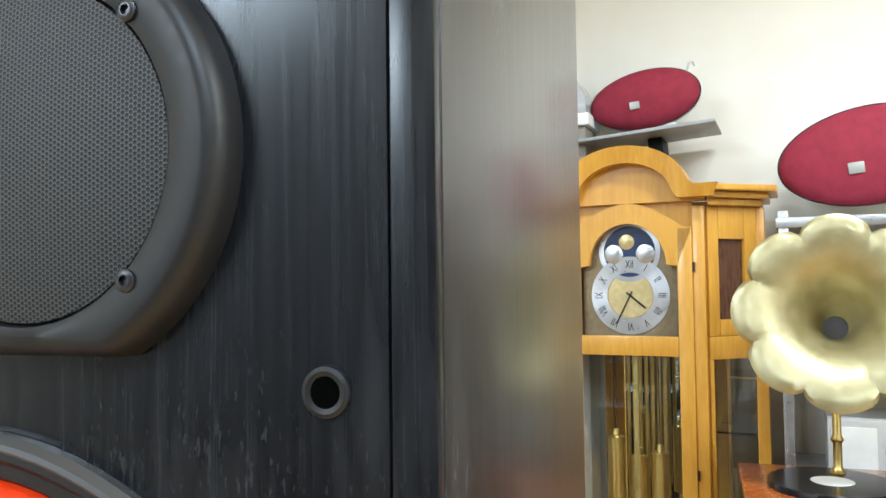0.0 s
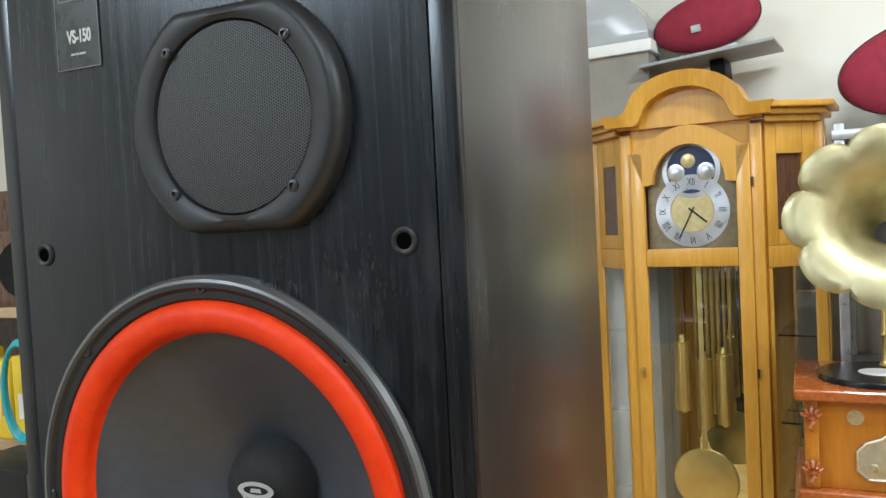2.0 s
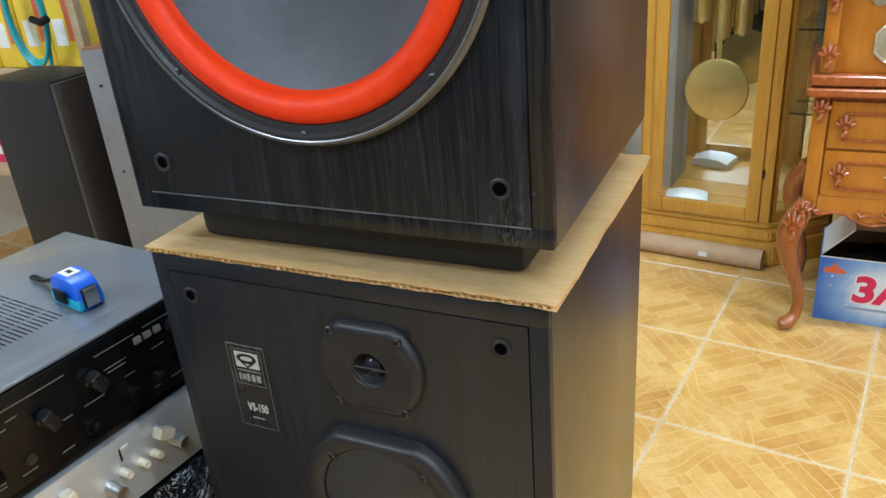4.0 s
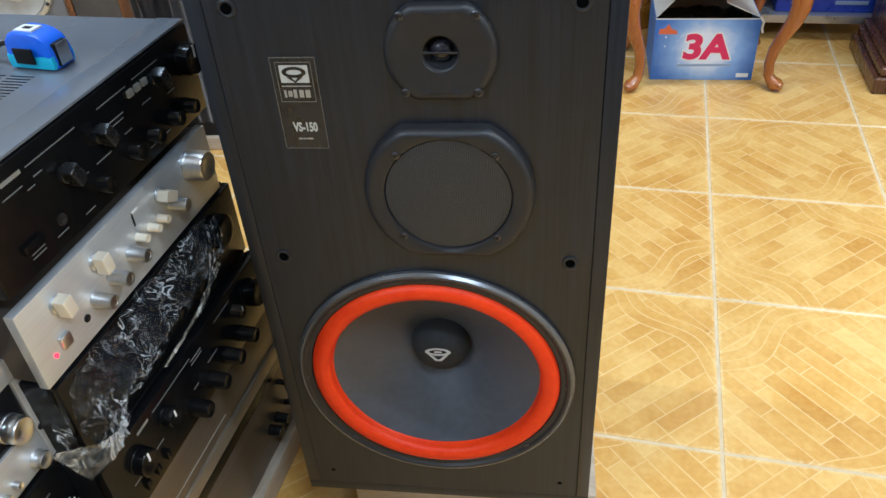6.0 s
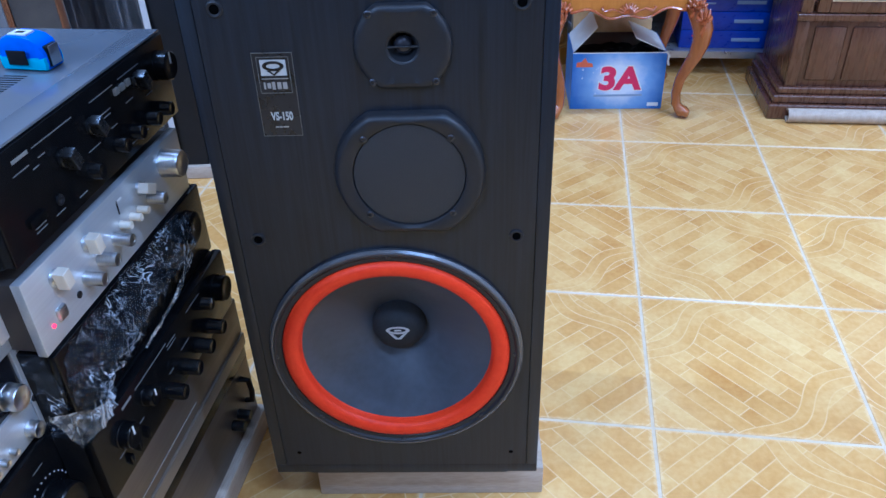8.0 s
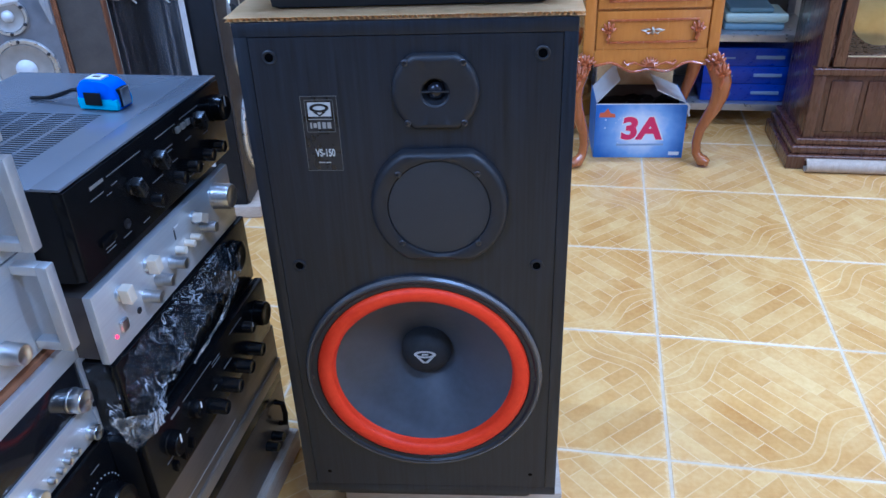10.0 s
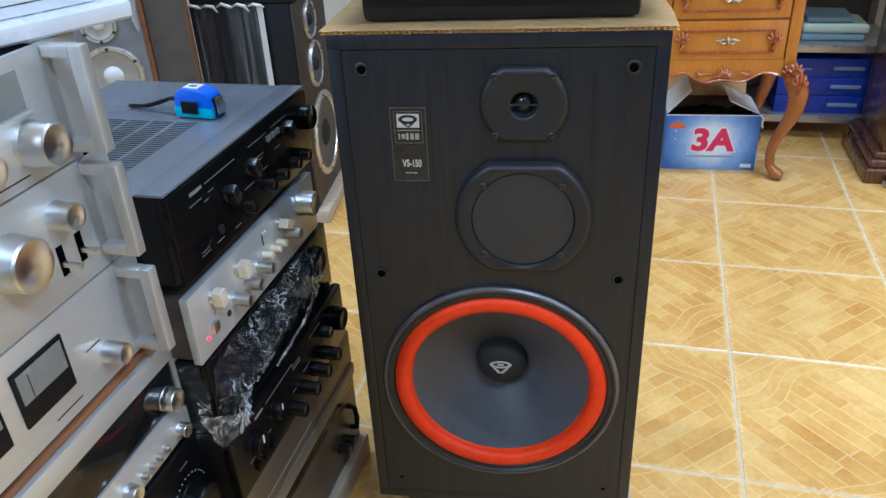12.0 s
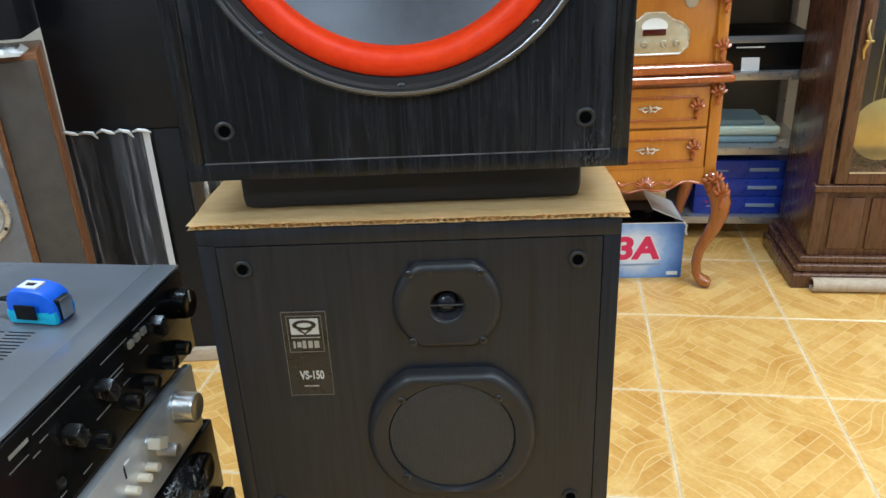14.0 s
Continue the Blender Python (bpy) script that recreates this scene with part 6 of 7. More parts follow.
for z in (0.100, 0.385, 0.672, 1.00, 1.38, 1.755):
    part("shelf", bm_box(-0.02, 0.82, -0.020, 0.36, z - 0.030, z, 0.003), M_RACK, rk, "bright steel edged shelf")
M_RACKBACK = varied("grey brown board", (0.20, 0.18, 0.15), (0.28, 0.25, 0.21), 14, (0.6, 0.75), bmp=0.06)
part("back_panel", bm_box(-0.02, 0.82, 0.361, 0.366, 0.10, 1.0), M_RACKBACK, rk, "grey brown back panel")
RK = pose(0.34, 2.50, 0, 0, 0, TA)
M_BLUEBOX = varied("blue plastic drawer", (0.010, 0.030, 0.30), (0.018, 0.055, 0.42), 40, (0.25, 0.38), bmp=0.04)
for i in range(3):
    bx_ = thing("storage_drawer", RK @ pose(0.42, 0.012, 0.1005 + 0.074 * i), "glossy blue plastic storage drawer with a label slot", "drawer", "blue drawers on the rack")
    part("body", bm_box(0.0, 0.36, 0.0, 0.25, 0, 0.0735, 0.005), M_BLUEBOX, bx_)
    part("label_slot", bm_box(0.20, 0.31, -0.003, 0.0004, 0.030, 0.044, 0.001), M_NAVY, bx_)
    part("red_dot", bm_box(0.045, 0.053, -0.002, 0.0004, 0.048, 0.055), M_MAGENTA, bx_)
    part("front_mark", bm_box(0.05, 0.12, -0.002, 0.0004, 0.030, 0.036), M_NAVY, bx_)
M_TOWEL = varied("pale green and blue cloth", (0.48, 0.60, 0.56), (0.68, 0.72, 0.50), 8, (0.85, 0.95), bmp=0.5, dist=0.004)
M_TOWEL2 = varied("blue grey cloth", (0.22, 0.34, 0.40), (0.34, 0.46, 0.50), 8, (0.85, 0.95), bmp=0.5, dist=0.004)
def cloth(m, w, d, h, material, label):
    bm = bm_box(-w / 2, w / 2, 0, d, 0, h, h * 0.42, 4)
    for v in bm.verts:
        v.co.z = max(0.0, v.co.z + 0.006 * noise.noise((v.co.x * 14, v.co.y * 14, h * 40)) * (v.co.z / h))
    return loose("folded_towel", bm, material, m, label, "towel")
cloth(RK @ pose(0.60, 0.04, 0.3855), 0.23, 0.2, 0.030, M_TOWEL2, "folded pale blue grey towel on the rack")
cloth(RK @ pose(0.605, 0.035, 0.4160), 0.24, 0.2, 0.034, M_TOWEL, "folded pale yellow green towel on the rack")
cloth(RK @ pose(0.585, 0.06, 0.4505), 0.17, 0.18, 0.022, M_TOWEL2, "folded blue grey towel on the rack")
ra = thing("amplifier", RK @ pose(0.42, 0.02, 0.6725), "black amplifier on the steel rack", "amplifier")
part("case", bm_box(0, 0.37, 0.006, 0.30, 0.0, 0.125, 0.003), M_DULLBLACK, ra)
part("fascia", bm_box(0, 0.37, -0.006, 0.0055, 0.0, 0.125, 0.003), M_GLOSSBLACK, ra)
part("light_strip", bm_box(0.10, 0.20, -0.0068, -0.0058, 0.082, 0.087), M_WHITE_INK, ra)
part("lid_lip", bm_box(0, 0.37, -0.008, 0.0, 0.1, 0.125, 0.002), M_AMP_TOP, ra)
pc = loose("price_card", bm_box(-0.032, 0.032, 0, 0.002, 0, 0.050), M_PAPER, RK @ pose(0.575, 0.004, 0.6730, -12), "small blank white card leaning on the amplifier", "card")
for z, w_, h_, x_ in ((1.0005, 0.30, 0.17, 0.10), (1.3805, 0.34, 0.20, 0.10)):
    u = thing("bookshelf_loudspeaker", RK @ pose(x_, 0.03, z), "grey boxed loudspeaker on the steel rack", "loudspeaker")
    part("cabinet", bm_box(0, w_, 0, 0.25, 0, h_, 0.004), M_GREYSHELL, u)
    part("driver", bm_lathe([(0.07, 0), (0.066, 0.005), (0.055, 0.002), (0.02, -0.001), (0, 0.004)], 32), M_DULLBLACK, u, "", front(w_ * 0.72, -0.0005, h_ / 2))
    part("front_plate", bm_box(0.01, w_ * 0.42, -0.003, 0.0, 0.02, h_ - 0.02, 0.001), M_PAPER, u)

# ---- dark cabinet clock ----
def dark_clock():
    c = thing("grandfather_clock", pose(1.02, 2.020, 0, 0, 0, TA), "dark walnut cabinet clock with glass door and brass pendulum", "clock")
    w, d = 0.56, 0.34
    part("plinth", bm_box(-0.050, w + 0.05, -0.052, d, 0.0, 0.055, 0.010, 3), M_DARKWOOD, c)
    part("plinth_step", bm_box(-0.036, w + 0.036, -0.038, d, 0.0555, 0.085, 0.010, 3), M_DARKWOOD, c)
    part("plinth_cap", bm_box(-0.022, w + 0.022, -0.024, d, 0.0855, 0.110, 0.008, 3), M_DARKWOOD, c)
    part("side", bm_box(0.0, 0.022, 0.0, d, 0.1105, 1.85, 0.003), M_DARKWOOD, c, "dark panelled side")
    part("side", bm_box(w - 0.022, w, 0.0, d, 0.1105, 1.85, 0.003), M_DARKWOOD, c)
    part("back", bm_box(0.0225, w - 0.0225, d - 0.012, d, 0.1105, 1.85), M_DARKWOOD, c)
    part("corner_post", bm_box(0.0, 0.040, -0.014, -0.0005, 0.1105, 0.345, 0.006), M_DARKWOOD, c)
    part("corner_post", bm_box(0.0, 0.040, -0.014, -0.0005, 0.371, 1.85, 0.006), M_DARKWOOD, c)
    part("waist_moulding", bm_box(-0.008, w + 0.008, -0.022, 0.02, 0.3455, 0.3705, 0.006, 3), M_DARKWOOD, c)
    lp = part("lower_panel", bm_box(0.0405, w - 0.0405, -0.004, 0.010, 0.1105, 0.345, 0.003), M_DARKWOOD, c)
    for a, b in ((0.062, 0.165), (0.185, 0.37), (0.39, 0.50)):
        part("raised_field", bm_box(a, b, -0.012, -0.0045, 0.135, 0.325, 0.006), M_DARKWOOD, lp)
    dr = part("door", bm_box(0.052, 0.092, -0.018, 0.006, 0.375, 1.60, 0.005), M_DARKWOOD, c, "glazed dark door")
    part("stile", bm_box(w - 0.092, w - 0.052, -0.018, 0.006, 0.375, 1.60, 0.005), M_DARKWOOD, dr)
    part("rail", bm_box(0.0925, w - 0.0925, -0.018, 0.006, 0.375, 0.412, 0.004), M_DARKWOOD, dr)
    part("rail", bm_box(0.0925, w - 0.0925, -0.018, 0.006, 1.56, 1.60, 0.004), M_DARKWOOD, dr)
    part("bead", bm_box(0.0925, w - 0.0925, -0.0195, -0.0175, 0.4125, 0.418, 0.0008), M_CHROME, dr, "bright bevelled edge of the glass")
    pane(dr, 0.0925, w - 0.0925, -0.008, -0.004, 0.418, 1.56)
    bm = bmesh.new()
    carve(bm, [(0.072, -0.022, 0.79), (0.066, -0.028, 0.82), (0.078, -0.030, 0.85), (0.068, -0.030, 0.88), (0.074, -0.024, 0.91)], 0.003, 0.007)
    bm_box(0.066, 0.092, -0.036, -0.026, 0.842, 0.850, 0.002, 1, bm)
    part("handle_pull", bm, M_BRASS, dr, "ornate brass pull")
    part("mirror_back", bm_box(0.0225, w - 0.0225, d - 0.018, d - 0.0125, 0.40, 1.6), M_DULLBLACK, c)
    part("inner_floor", bm_box(0.0225, w - 0.0225, 0.02, d - 0.019, 0.375, 0.39), M_DARKWOOD, c)
    pe = part("pendulum", bm_lathe([(0, -0.003), (0.100, -0.002), (0.108, 0.001), (0.06, 0.010), (0, 0.011)], 56), M_BRASS, c, "brass pendulum bob", front(0.225, 0.10, 0.530))
    part("rod", bm_box(-0.006, 0.006, 0.1, 0.95, -0.002, 0.002), M_BRASS, pe)
    for x in (0.19, 0.215, 0.24):
        part("chain", bm_lathe([(0.002, 0), (0.002, 0.95), (0, 0.95)], 6), M_BRASS, c, "", pose(x, 0.14, 0.60))
    part("head", bm_box(-0.02, w + 0.02, -0.03, d, 1.8505, 1.92, 0.012, 3), M_DARKWOOD, c)
    part("frieze", bm_box(0.0405, w - 0.0405, -0.010, 0.01, 1.6005, 1.85, 0.003), M_DARKWOOD, c)


dark_clock()
r2 = roll(pose(1.64, 1.872, 0.0005, 0, 0, TA), 0.62, 0.025, M_BOARD, "pale grey paper roll lying before the dark cabinet")

# domed cabinet on the wall side
M_ACDOME = mat("grey acrylic dome", (0.42, 0.43, 0.45), 0.12)
dm = thing("domed_cabinet", pose(-0.455, 2.80, 0, 0, 0, TA), "brown display cabinet under a grey dome with white rim", "cabinet")
part("body", bm_box(-0.20, 0.20, -0.02, 0.14, 0.0, 2.12, 0.004), M_RACKBACK, dm, "brown cabinet body")
part("rim", bm_box(-0.215, 0.215, -0.035, 0.145, 2.1205, 2.165, 0.006), M_PAPER, dm, "white rim")
part("dome", bm_prism([(-0.205, 2.1655), (0.205, 2.1655)] + arc_pts(0, 2.1655, 0.205, 2, 178, 24), -0.025, 0.14, 0.01), M_ACDOME, dm, "glossy grey dome")


# ---- loudspeakers behind the amplifiers ----
M_RING = varied("bright driver ring", (0.58, 0.58, 0.57), (0.72, 0.72, 0.70), 60, (0.25, 0.35), metal=0.8, bmp=0.03)
M_GREYBAFFLE = varied("silver grey baffle", (0.16, 0.16, 0.168), (0.21, 0.21, 0.22), 60, (0.35, 0.5), metal=0.3, bmp=0.05)
M_DRIVER = varied("pale grey cone", (0.24, 0.22, 0.19), (0.34, 0.31, 0.27), 40, (0.4, 0.55), bmp=0.05)
M_BROWNCLOTH = varied("brown grille cloth", (0.048, 0.039, 0.031), (0.072, 0.060, 0.048), 160, (0.8, 0.95), bmp=0.3, dist=0.0008)
M_BROWNBAFFLE = varied("dark brown baffle", (0.022, 0.018, 0.015), (0.038, 0.031, 0.026), 40, (0.4, 0.55), bmp=0.05)
M_BLACKBOX = varied("plain black vinyl", (0.006, 0.007, 0.009), (0.010, 0.011, 0.014), 40, (0.4, 0.5), bmp=0.02, Specular_IOR_Level=0.25)


def driver(parent, x, z, r, cone, y=0.0):
    k = part("driver", bm_lathe([(r, 0), (r, 0.006), (r * 0.97, 0.010), (r * 0.86, 0.010), (r * 0.84, 0.004)], 56), M_RING, parent, "bright metal driver ring", front(x, y, z))
    part("cone", bm_lathe([(r * 0.845, 0.005), (r * 0.80, 0.008), (r * 0.74, 0.005), (r * 0.5, 0.0025), (r * 0.32, 0.0015)], 48), cone, k)
    part("dust_cap", bm_lathe([(r * 0.33, 0.001), (r * 0.24, 0.010), (r * 0.12, 0.014), (0, 0.015)], 32), M_GREYSHELL if cone is M_DRIVER else M_CAP, k)
    for i in range(6):
        a = radians(60 * i + 30)
        share("screw", ME_SCREW, k, pose(r * 0.915 * math.cos(a), r * 0.915 * math.sin(a), 0.0095))
    return k


def three_way(m, label, z0, h, upside):
    """Local front faces -y; it is turned so that the front looks along +x."""
    w, d = 0.38, 0.325
    s = thing("floor_loudspeaker", m, label, "loudspeaker", "ring-trimmed loudspeakers")
    part("cabinet", bm_box(0, w, 0.004, d, z0, z0 + h, 0.004), M_BLACKBOX, s, "plain black cabinet")
    part("baffle", bm_box(0.004, w - 0.004, -0.006, 0.0038, z0 + 0.004, z0 + h - 0.004, 0.003), M_BROWNBAFFLE, s, "dark brown baffle")
    if not upside:
        driver(s, w / 2, z0 + 0.215, 0.150, M_CONE, -0.006)
        driver(s, w / 2 - 0.02, z0 + 0.47, 0.078, M_CONE, -0.006)
        driver(s, w / 2 - 0.03, z0 + 0.620, 0.062, M_CONE, -0.006)
    else:
        driver(s, w / 2, z0 + 0.19, 0.150, M_CONE, -0.006)
        driver(s, w / 2, z0 + 0.46, 0.078, M_CONE, -0.006)
    return s


three_way(pose(-0.962, 1.655, 0, 0, 0, 90), "black three-way floor loudspeaker with bright driver rings, partly wrapped", 0.045, 0.705, False)
three_way(pose(-0.955, 1.650, 0, 0, 0, 90), "black floor loudspeaker with bright driver ring, stacked on another", 0.7535, 0.72, True)
ft = thing("support_board", pose(-1.28, 1.66, 0), "pale wooden board under the floor loudspeaker", "board")
part("board", bm_box(-0.01, 0.36, -0.02, 0.40, 0.001, 0.0445, 0.004), M_BOARD, ft)
# plastic film round the lower one: a sheet with painted sheen streaks, torn top edge and a pale tape strip
M_FILM = mat("film with painted sheen streaks", (0.80, 0.84, 0.90), 0.15)


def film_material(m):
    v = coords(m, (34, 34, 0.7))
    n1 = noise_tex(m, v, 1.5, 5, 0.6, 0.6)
    # pale vertical streaks mixed into the clear film stand in for its sheen
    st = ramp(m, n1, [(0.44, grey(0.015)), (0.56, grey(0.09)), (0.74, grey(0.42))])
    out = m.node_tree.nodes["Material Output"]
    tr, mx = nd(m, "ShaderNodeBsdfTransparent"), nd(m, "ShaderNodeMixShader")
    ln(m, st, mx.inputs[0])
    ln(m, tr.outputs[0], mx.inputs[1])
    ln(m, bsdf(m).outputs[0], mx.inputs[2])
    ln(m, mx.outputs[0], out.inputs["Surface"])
    bump(m, n1, 0.5, 0.004)


film_material(M_FILM)
bm = bmesh.new()
nx, nz = 30, 24
vs = [[bm.verts.new((-1.300 + 0.250 * i / nx + (0.016 * noise.noise((j * 0.5, 0, 3)) if i == 0 else 0), 1.646 - 0.005 * (1 + noise.noise((i * 0.5, j * 0.3, 1))), 0.10 + (0.655 + 0.006 * noise.noise((i * 0.9, 0, 5))) * j / nz)) for i in range(nx + 1)] for j in range(nz + 1)]
for j in range(nz):
    for i in range(nx):
        bm.faces.new((vs[j][i], vs[j][i + 1], vs[j + 1][i + 1], vs[j + 1][i]))
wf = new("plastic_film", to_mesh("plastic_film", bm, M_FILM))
tagged(wf, "clear plastic film with painted sheen streaks over the loudspeaker's side", "plastic film")
wf.visible_shadow = False
part("tape_strip", bm_box(-1.062, -1.044, 1.6385, 1.6400, 0.10, 0.752), M_GREYSHELL, wf, "pale sealing strip")
tb = bmesh.new()
for k in range(5):
    x = -1.29 + 0.05 * k
    bm_tube([(x, 1.640, 0.748), (x + 0.02, 1.632, 0.756 + 0.006 * noise.noise((k * 1.7, 0, 0))), (x + 0.04, 1.636, 0.750), (x + 0.050, 1.642, 0.744 - 0.012 * (k % 2))], 0, 6, tb, [0.002, 0.005, 0.006, 0.002])
part("bunched_edge", tb, M_GREYSHELL, wf, "whitish bunched edge")


# grey loudspeaker and brown panel loudspeaker
gs = thing("floor_loudspeaker", pose(-1.315, 1.395, 0, 0, 0, 16), "silver grey loudspeaker with pale cones in a wooden case", "loudspeaker")
part("cabinet", bm_box(-0.34, 0.0, 0.004, 0.28, 0.02, 1.00, 0.004), M_WALNUT, gs, "orange brown wooden case")
part("baffle", bm_box(-0.336, -0.004, -0.008, 0.0038, 0.024, 0.996, 0.003), M_GREYBAFFLE, gs, "silver grey baffle")
driver(gs, -0.108, 0.622, 0.086, M_DRIVER, -0.008)
driver(gs, -0.116, 0.768, 0.050, M_DRIVER, -0.008)
for sx, sz in ((-0.03, 0.65), (-0.03, 0.90), (-0.30, 0.65), (-0.30, 0.90)):
    share("screw", ME_SCREW, gs, front(sx, -0.008, sz))
fg = bmesh.new()
bm_tube([(-0.008, -0.012, 0.99), (-0.014, -0.018, 0.93), (-0.006, -0.016, 0.86), (-0.016, -0.020, 0.80), (-0.010, -0.014, 0.74)], 0, 6, fg, [0.010, 0.014, 0.010, 0.012, 0.004])
part("plastic_shred", fg, M_WRAP_FOLD, gs, "torn clear plastic along the edge")
bp = thing("floor_loudspeaker", pose(-1.332, 1.405, 0, 0, 0, 22), "wooden loudspeaker with a brown cloth front", "loudspeaker")
part("cabinet", bm_box(0.0, 0.134, 0.012, 0.25, 0.02, 1.00, 0.004), M_WALNUT, bp)
part("grille", bm_box(0.022, 0.131, 0.000, 0.0118, 0.03, 0.985, 0.004), M_BROWNCLOTH, bp, "brown cloth grille")
part("edge_post", bm_box(0.0, 0.0205, -0.004, 0.0118, 0.02, 1.00, 0.003), M_WALNUT, bp, "orange wooden edge")
bt = thing("loudspeaker", pose(-1.62, 1.36, 1.035, 0, 0, 14), "black loudspeaker lying on the wooden one", "loudspeaker")
part("cabinet", bm_box(0.0, 0.40, 0.0, 0.26, 0.0, 0.30, 0.004), M_BLACKBOX, bt)
bag = bmesh.new()
rows = [[bag.verts.new((-0.02 + 0.012 * i, -0.03 + 0.022 * j, 0.004 + 0.030 * (0.5 + noise.noise((i * 0.55, j * 0.6, 2.0))) * math.sin(math.pi * (i + 0.5) / 11) ** 0.5)) for i in range(11)] for j in range(9)]
for j in range(8):
    for i in range(10):
        bag.faces.new((rows[j][i], rows[j][i + 1], rows[j + 1][i + 1], rows[j + 1][i]))
ext = bmesh.ops.extrude_face_region(bag, geom=bag.faces[:])
for v in ext["geom"]:
    if isinstance(v, bmesh.types.BMVert):
        v.co.z = 0.0
loose("plastic_bag", bag, M_GREYSHELL, pose(-1.29, 1.42, 1.0005, 0, 0, 16) @ Matrix.Scale(0.6, 4), "crumpled white plastic bag between two loudspeakers", "bag")

ba = thing("floor_loudspeaker", pose(-2.036, 1.270, 0, 0, 0, -1), "tall plain black loudspeaker cabinet", "loudspeaker")
part("cabinet", bm_box(0.0, 0.285, 0.0, 0.20, 0.02, 0.915, 0.006), M_BLACKBOX, ba)
part("edge_strip", bm_box(0.2855, 0.300, 0.0, 0.20, 0.02, 0.910, 0.004), M_BROWNBAFFLE, ba, "dark baffle edge")
for x in (0.03, 0.255):
    for y in (0.03, 0.17):
        part("foot", bm_lathe([(0.015, 0), (0.014, 0.0195), (0, 0.0195)], 12), M_DULLBLACK, ba, "", pose(x, y, 0))

# row of dark loudspeakers added opposite to darken baffle reflections; mirrored in the clock
for x in (-1.75, -1.05, -0.30, 0.45, 1.15):
    rl = thing("floor_loudspeaker", grid(x, -1.95, 0, 180), "added tall black loudspeaker that darkens reflections, with a dark cloth front", "loudspeaker", "dark loudspeakers opposite the clock")
    part("cabinet", bm_box(-0.20, 0.20, 0.012, 0.34, 0.02, 1.02, 0.005), M_BLACKBOX, rl)
    part("grille", bm_box(-0.19, 0.19, 0.0, 0.0118, 0.04, 1.00, 0.005), M_BROWNCLOTH, rl, "dark brown cloth front")
    for fx in (-0.16, 0.16):
        for fy in (0.05, 0.30):
            part("foot", bm_lathe([(0.015, 0), (0.014, 0.0195), (0, 0.0195)], 12), M_DULLBLACK, rl, "", pose(fx, fy, 0))

# ---- goods shelf in the corner ----
M_PINE = varied("worn pine", (0.36, 0.24, 0.13), (0.50, 0.36, 0.21), 20, (0.55, 0.7), bmp=0.12, stretch=(1, 8, 8))
M_YELLOW = varied("yellow packaging", (0.72, 0.48, 0.02), (0.82, 0.60, 0.05), 18, (0.3, 0.45), bmp=0.08)
M_TEAL = mat("teal cable", (0.02, 0.30, 0.34), 0.35)
sh = thing("goods_shelf", pose(-2.95, 1.56, 0, 0, 0, 4), "worn wooden goods shelf with metal legs", "shelf")
for z in (0.50, 0.865, 1.32):
    part("board", bm_box(0, 0.98, 0, 0.42, z - 0.03, z, 0.003), M_PINE, sh)
for x in (0.02, 0.95):
    for y in (0.02, 0.40):
        part("leg", bm_box(x - 0.016, x + 0.016, y - 0.016, y + 0.016, 0.0, 1.70, 0.003), M_DARKWOOD if y > 0.2 else M_PINE, sh)
# added panel that darkens the view behind the shelf and hides the cream wall
part("back_panel", bm_box(0.0, 0.97, 0.421, 0.427, 0.10, 1.75), M_DARKWOOD, sh, "added dark panel in place of the dark clutter behind")
SH = pose(-2.95, 1.56, 0, 0, 0, 4)
rnd = random.Random(3)
for i in range(7):
    yb_ = thing("yellow_packet", SH @ pose(0.06 + 0.125 * i, 0.03, 0.8655, 0, 0, rnd.uniform(-6, 6)), "yellow packet with white and red print", "packet", "yellow packets on the shelf")
    hh = rnd.uniform(0.26, 0.32)
    part("pack", bm_box(0, 0.115, 0, 0.10, 0, hh, 0.008), M_YELLOW, yb_)
    part("print_patch", bm_box(0.02, 0.065, -0.0015, 0.0005, hh * 0.25, hh * 0.55), M_PAPER, yb_)
    part("print_patch", bm_box(0.075, 0.10, -0.0015, 0.0005, hh * 0.3, hh * 0.8), M_ORANGE, yb_)
cc = thing("cable_coil", SH @ pose(0.80, -0.03, 1.06), "coiled teal cable hanging from the shelf", "cable")
for k in range(4):
    pts = [(0.075 * math.cos(2 * math.pi * i / 32) + 0.004 * k, -0.008 * k, 0.16 * math.sin(2 * math.pi * i / 32) - 0.004 * k) for i in range(33)]
    part("loop", bm_tube(pts, 0.0065, 8), M_TEAL, cc)
part("tie", bm_tube([(0.045, -0.03, -0.02), (0.08, -0.035, -0.03), (0.11, -0.03, -0.02)], 0.012, 8), M_DULLBLACK, cc)
part("tail", bm_tube([(0.075, -0.01, -0.03), (0.06, -0.015, -0.16), (0.02, -0.02, -0.26), (-0.02, -0.02, -0.30)], 0.0065, 8), M_TEAL, cc)
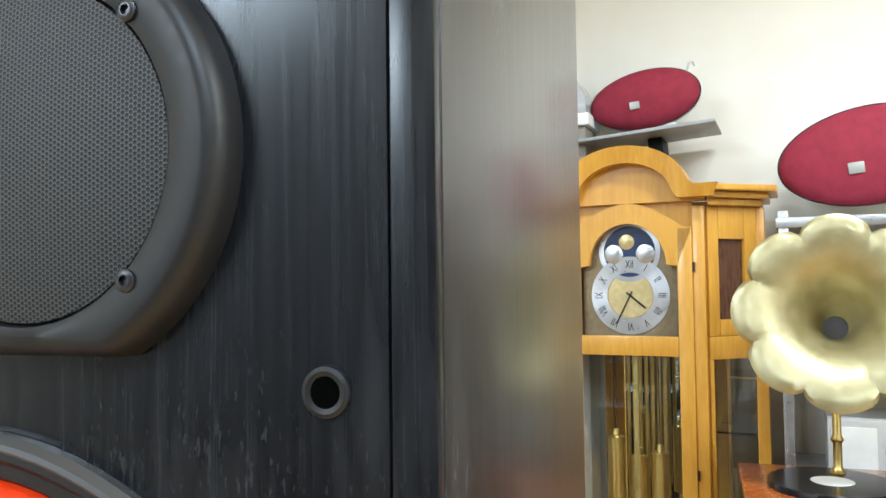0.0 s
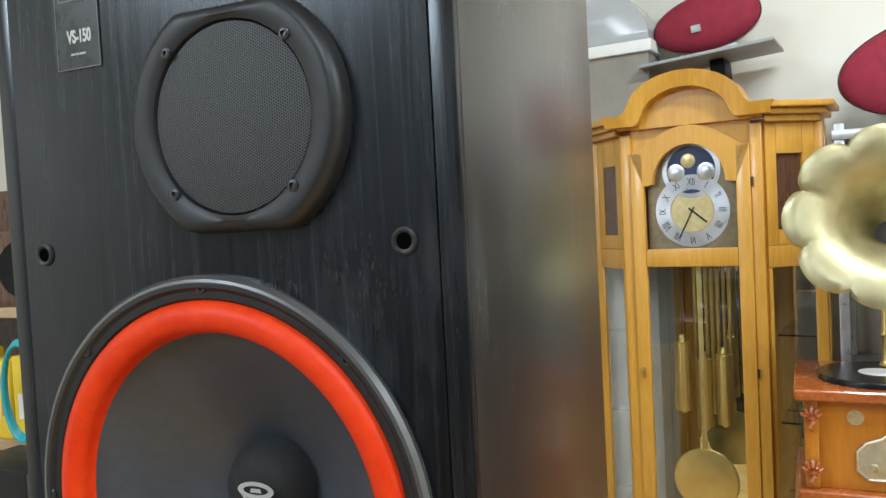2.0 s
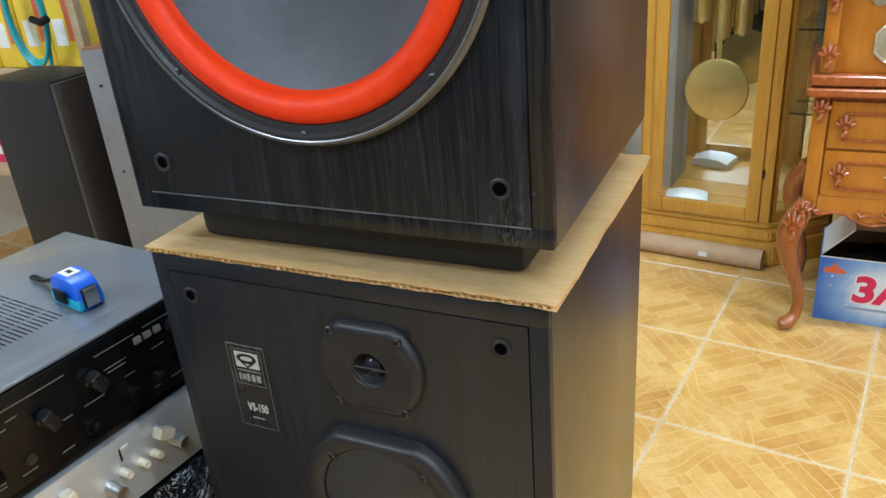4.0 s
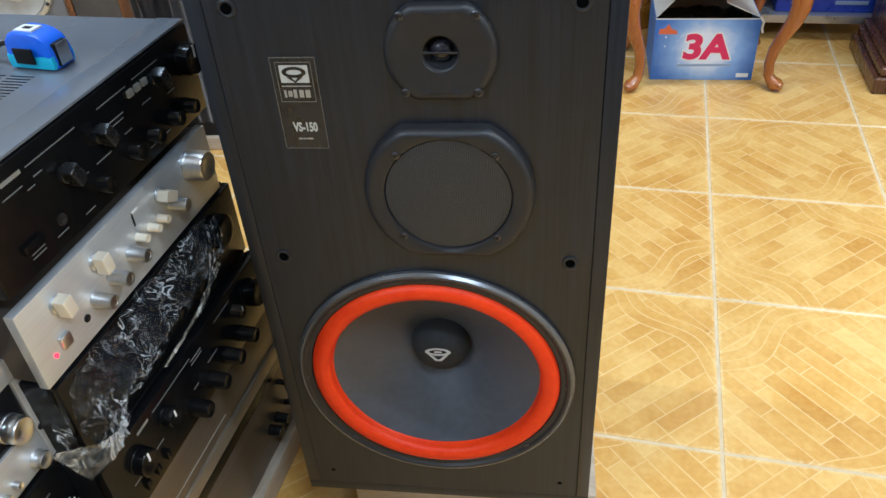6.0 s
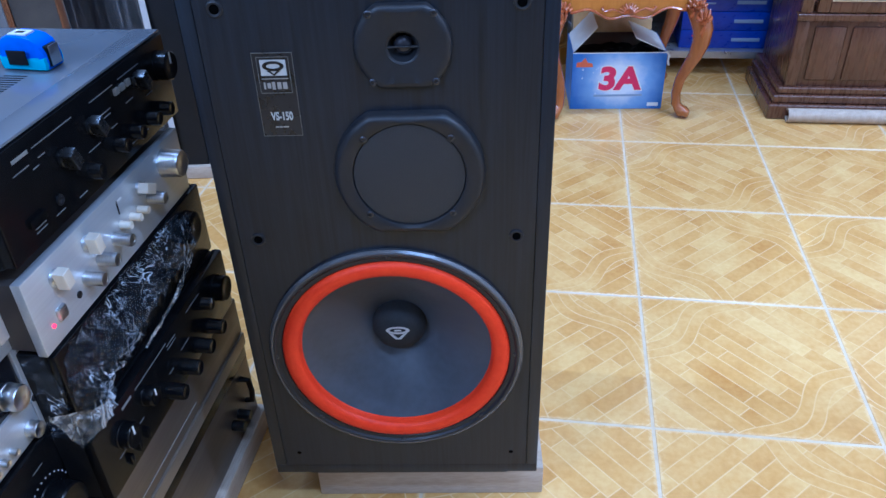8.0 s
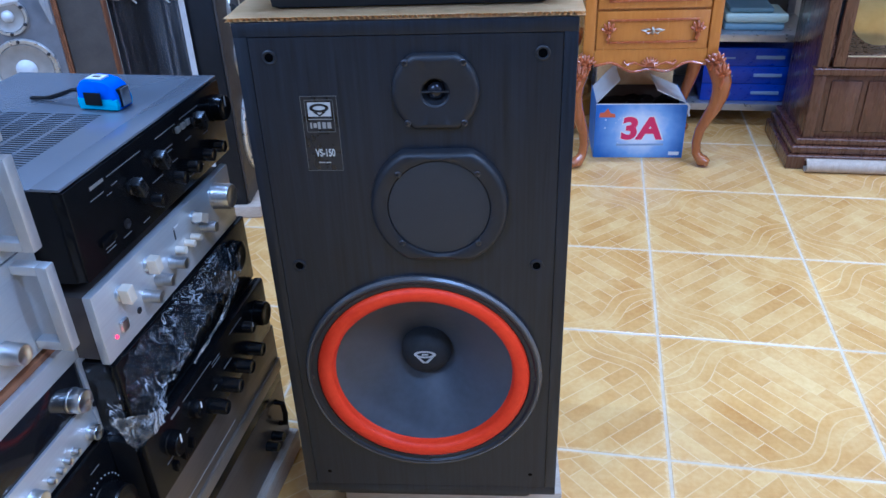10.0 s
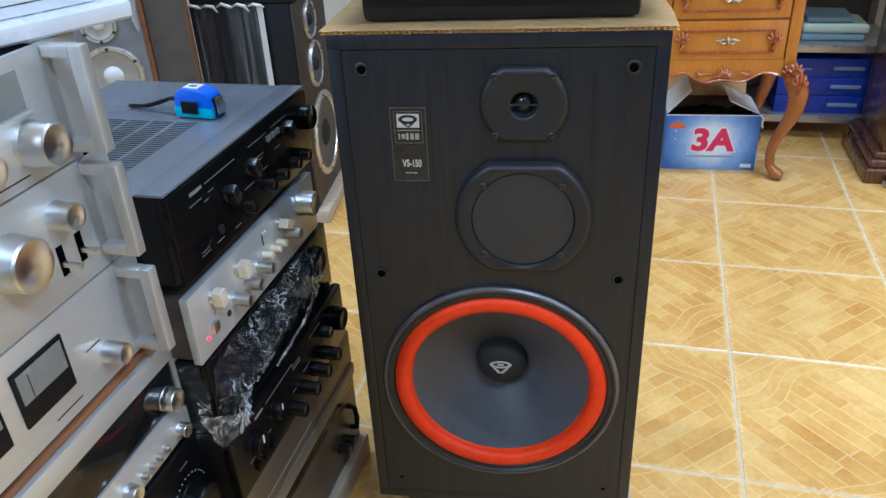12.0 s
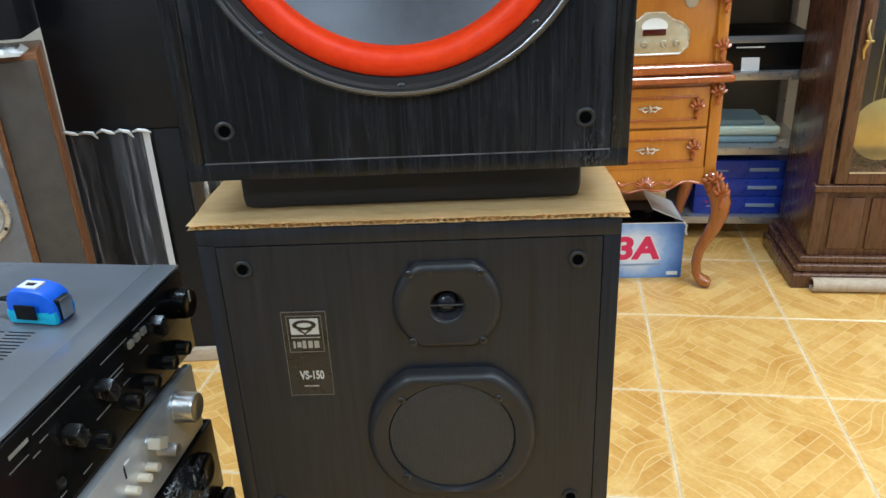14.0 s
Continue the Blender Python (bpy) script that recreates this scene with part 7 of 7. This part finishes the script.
for i, (x, w_, h_, mm, lb) in enumerate(((0.08, 0.16, 0.16, M_GREYSHELL, "pale grey carton on the lower shelf"), (0.30, 0.13, 0.11, M_MAGENTA, "small red box on the lower shelf"), (0.47, 0.18, 0.20, M_DULLBLACK, "black carton on the lower shelf"), (0.70, 0.12, 0.10, M_MAGENTA, "small red box on the lower shelf"), (0.84, 0.11, 0.14, M_DULLBLACK, "black carton on the lower shelf"))):
    bx2 = thing("small_carton", SH @ pose(x, 0.06, 0.5005), lb, "box", "cartons on the lower shelf")
    part("box_body", bm_box(0, w_, 0, 0.2, 0, h_, 0.004), mm, bx2)
    part("box_label", bm_box(w_ * 0.2, w_ * 0.7, -0.0012, 0.0005, h_ * 0.3, h_ * 0.6), M_PAPER, bx2)
us = thing("bookshelf_loudspeaker", SH @ pose(0.40, 0.05, 1.3205), "dark brown loudspeaker with black driver on the upper shelf", "loudspeaker")
part("cabinet", bm_box(0, 0.50, 0, 0.28, 0, 0.26, 0.005), M_DARKWOOD, us)
part("driver", bm_lathe([(0.10, 0), (0.096, 0.006), (0.07, 0.002), (0.03, -0.0005), (0, 0.006)], 40), M_DULLBLACK, us, "", front(0.34, -0.0005, 0.13))


# ---- floor tiles ----
def lay_tiles():
    half, pitch, turn = 0.2208, 0.4470, -1.25
    me = to_mesh("floor_tile", bm_box(-half, half, -half, half, -0.010, 0.0, 0.0018, 1), M_TILE)
    flo = bpy.data.objects["floor"]
    # one joint crossing lies at (0.422, 1.830)
    c, s = math.cos(radians(TA)), math.sin(radians(TA))
    gx, gy = 0.422 * c + 1.830 * s, -0.422 * s + 1.830 * c
    base = pose(gx, gy, 0, 0, 0, turn)
    for i in range(-9, 8):
        for j in range(-13, 4):
            m = base @ pose(pitch * (i + 0.5), pitch * (j + 0.5), 0, 0, 0, 90 * ((i + j + 1) % 2))
            if R0 + 0.1 < m.translation.x < R1 - 0.1 and FRONT + 0.1 < m.translation.y < BACK - 0.0:
                share("floor_tile", me, flo, m)


lay_tiles()
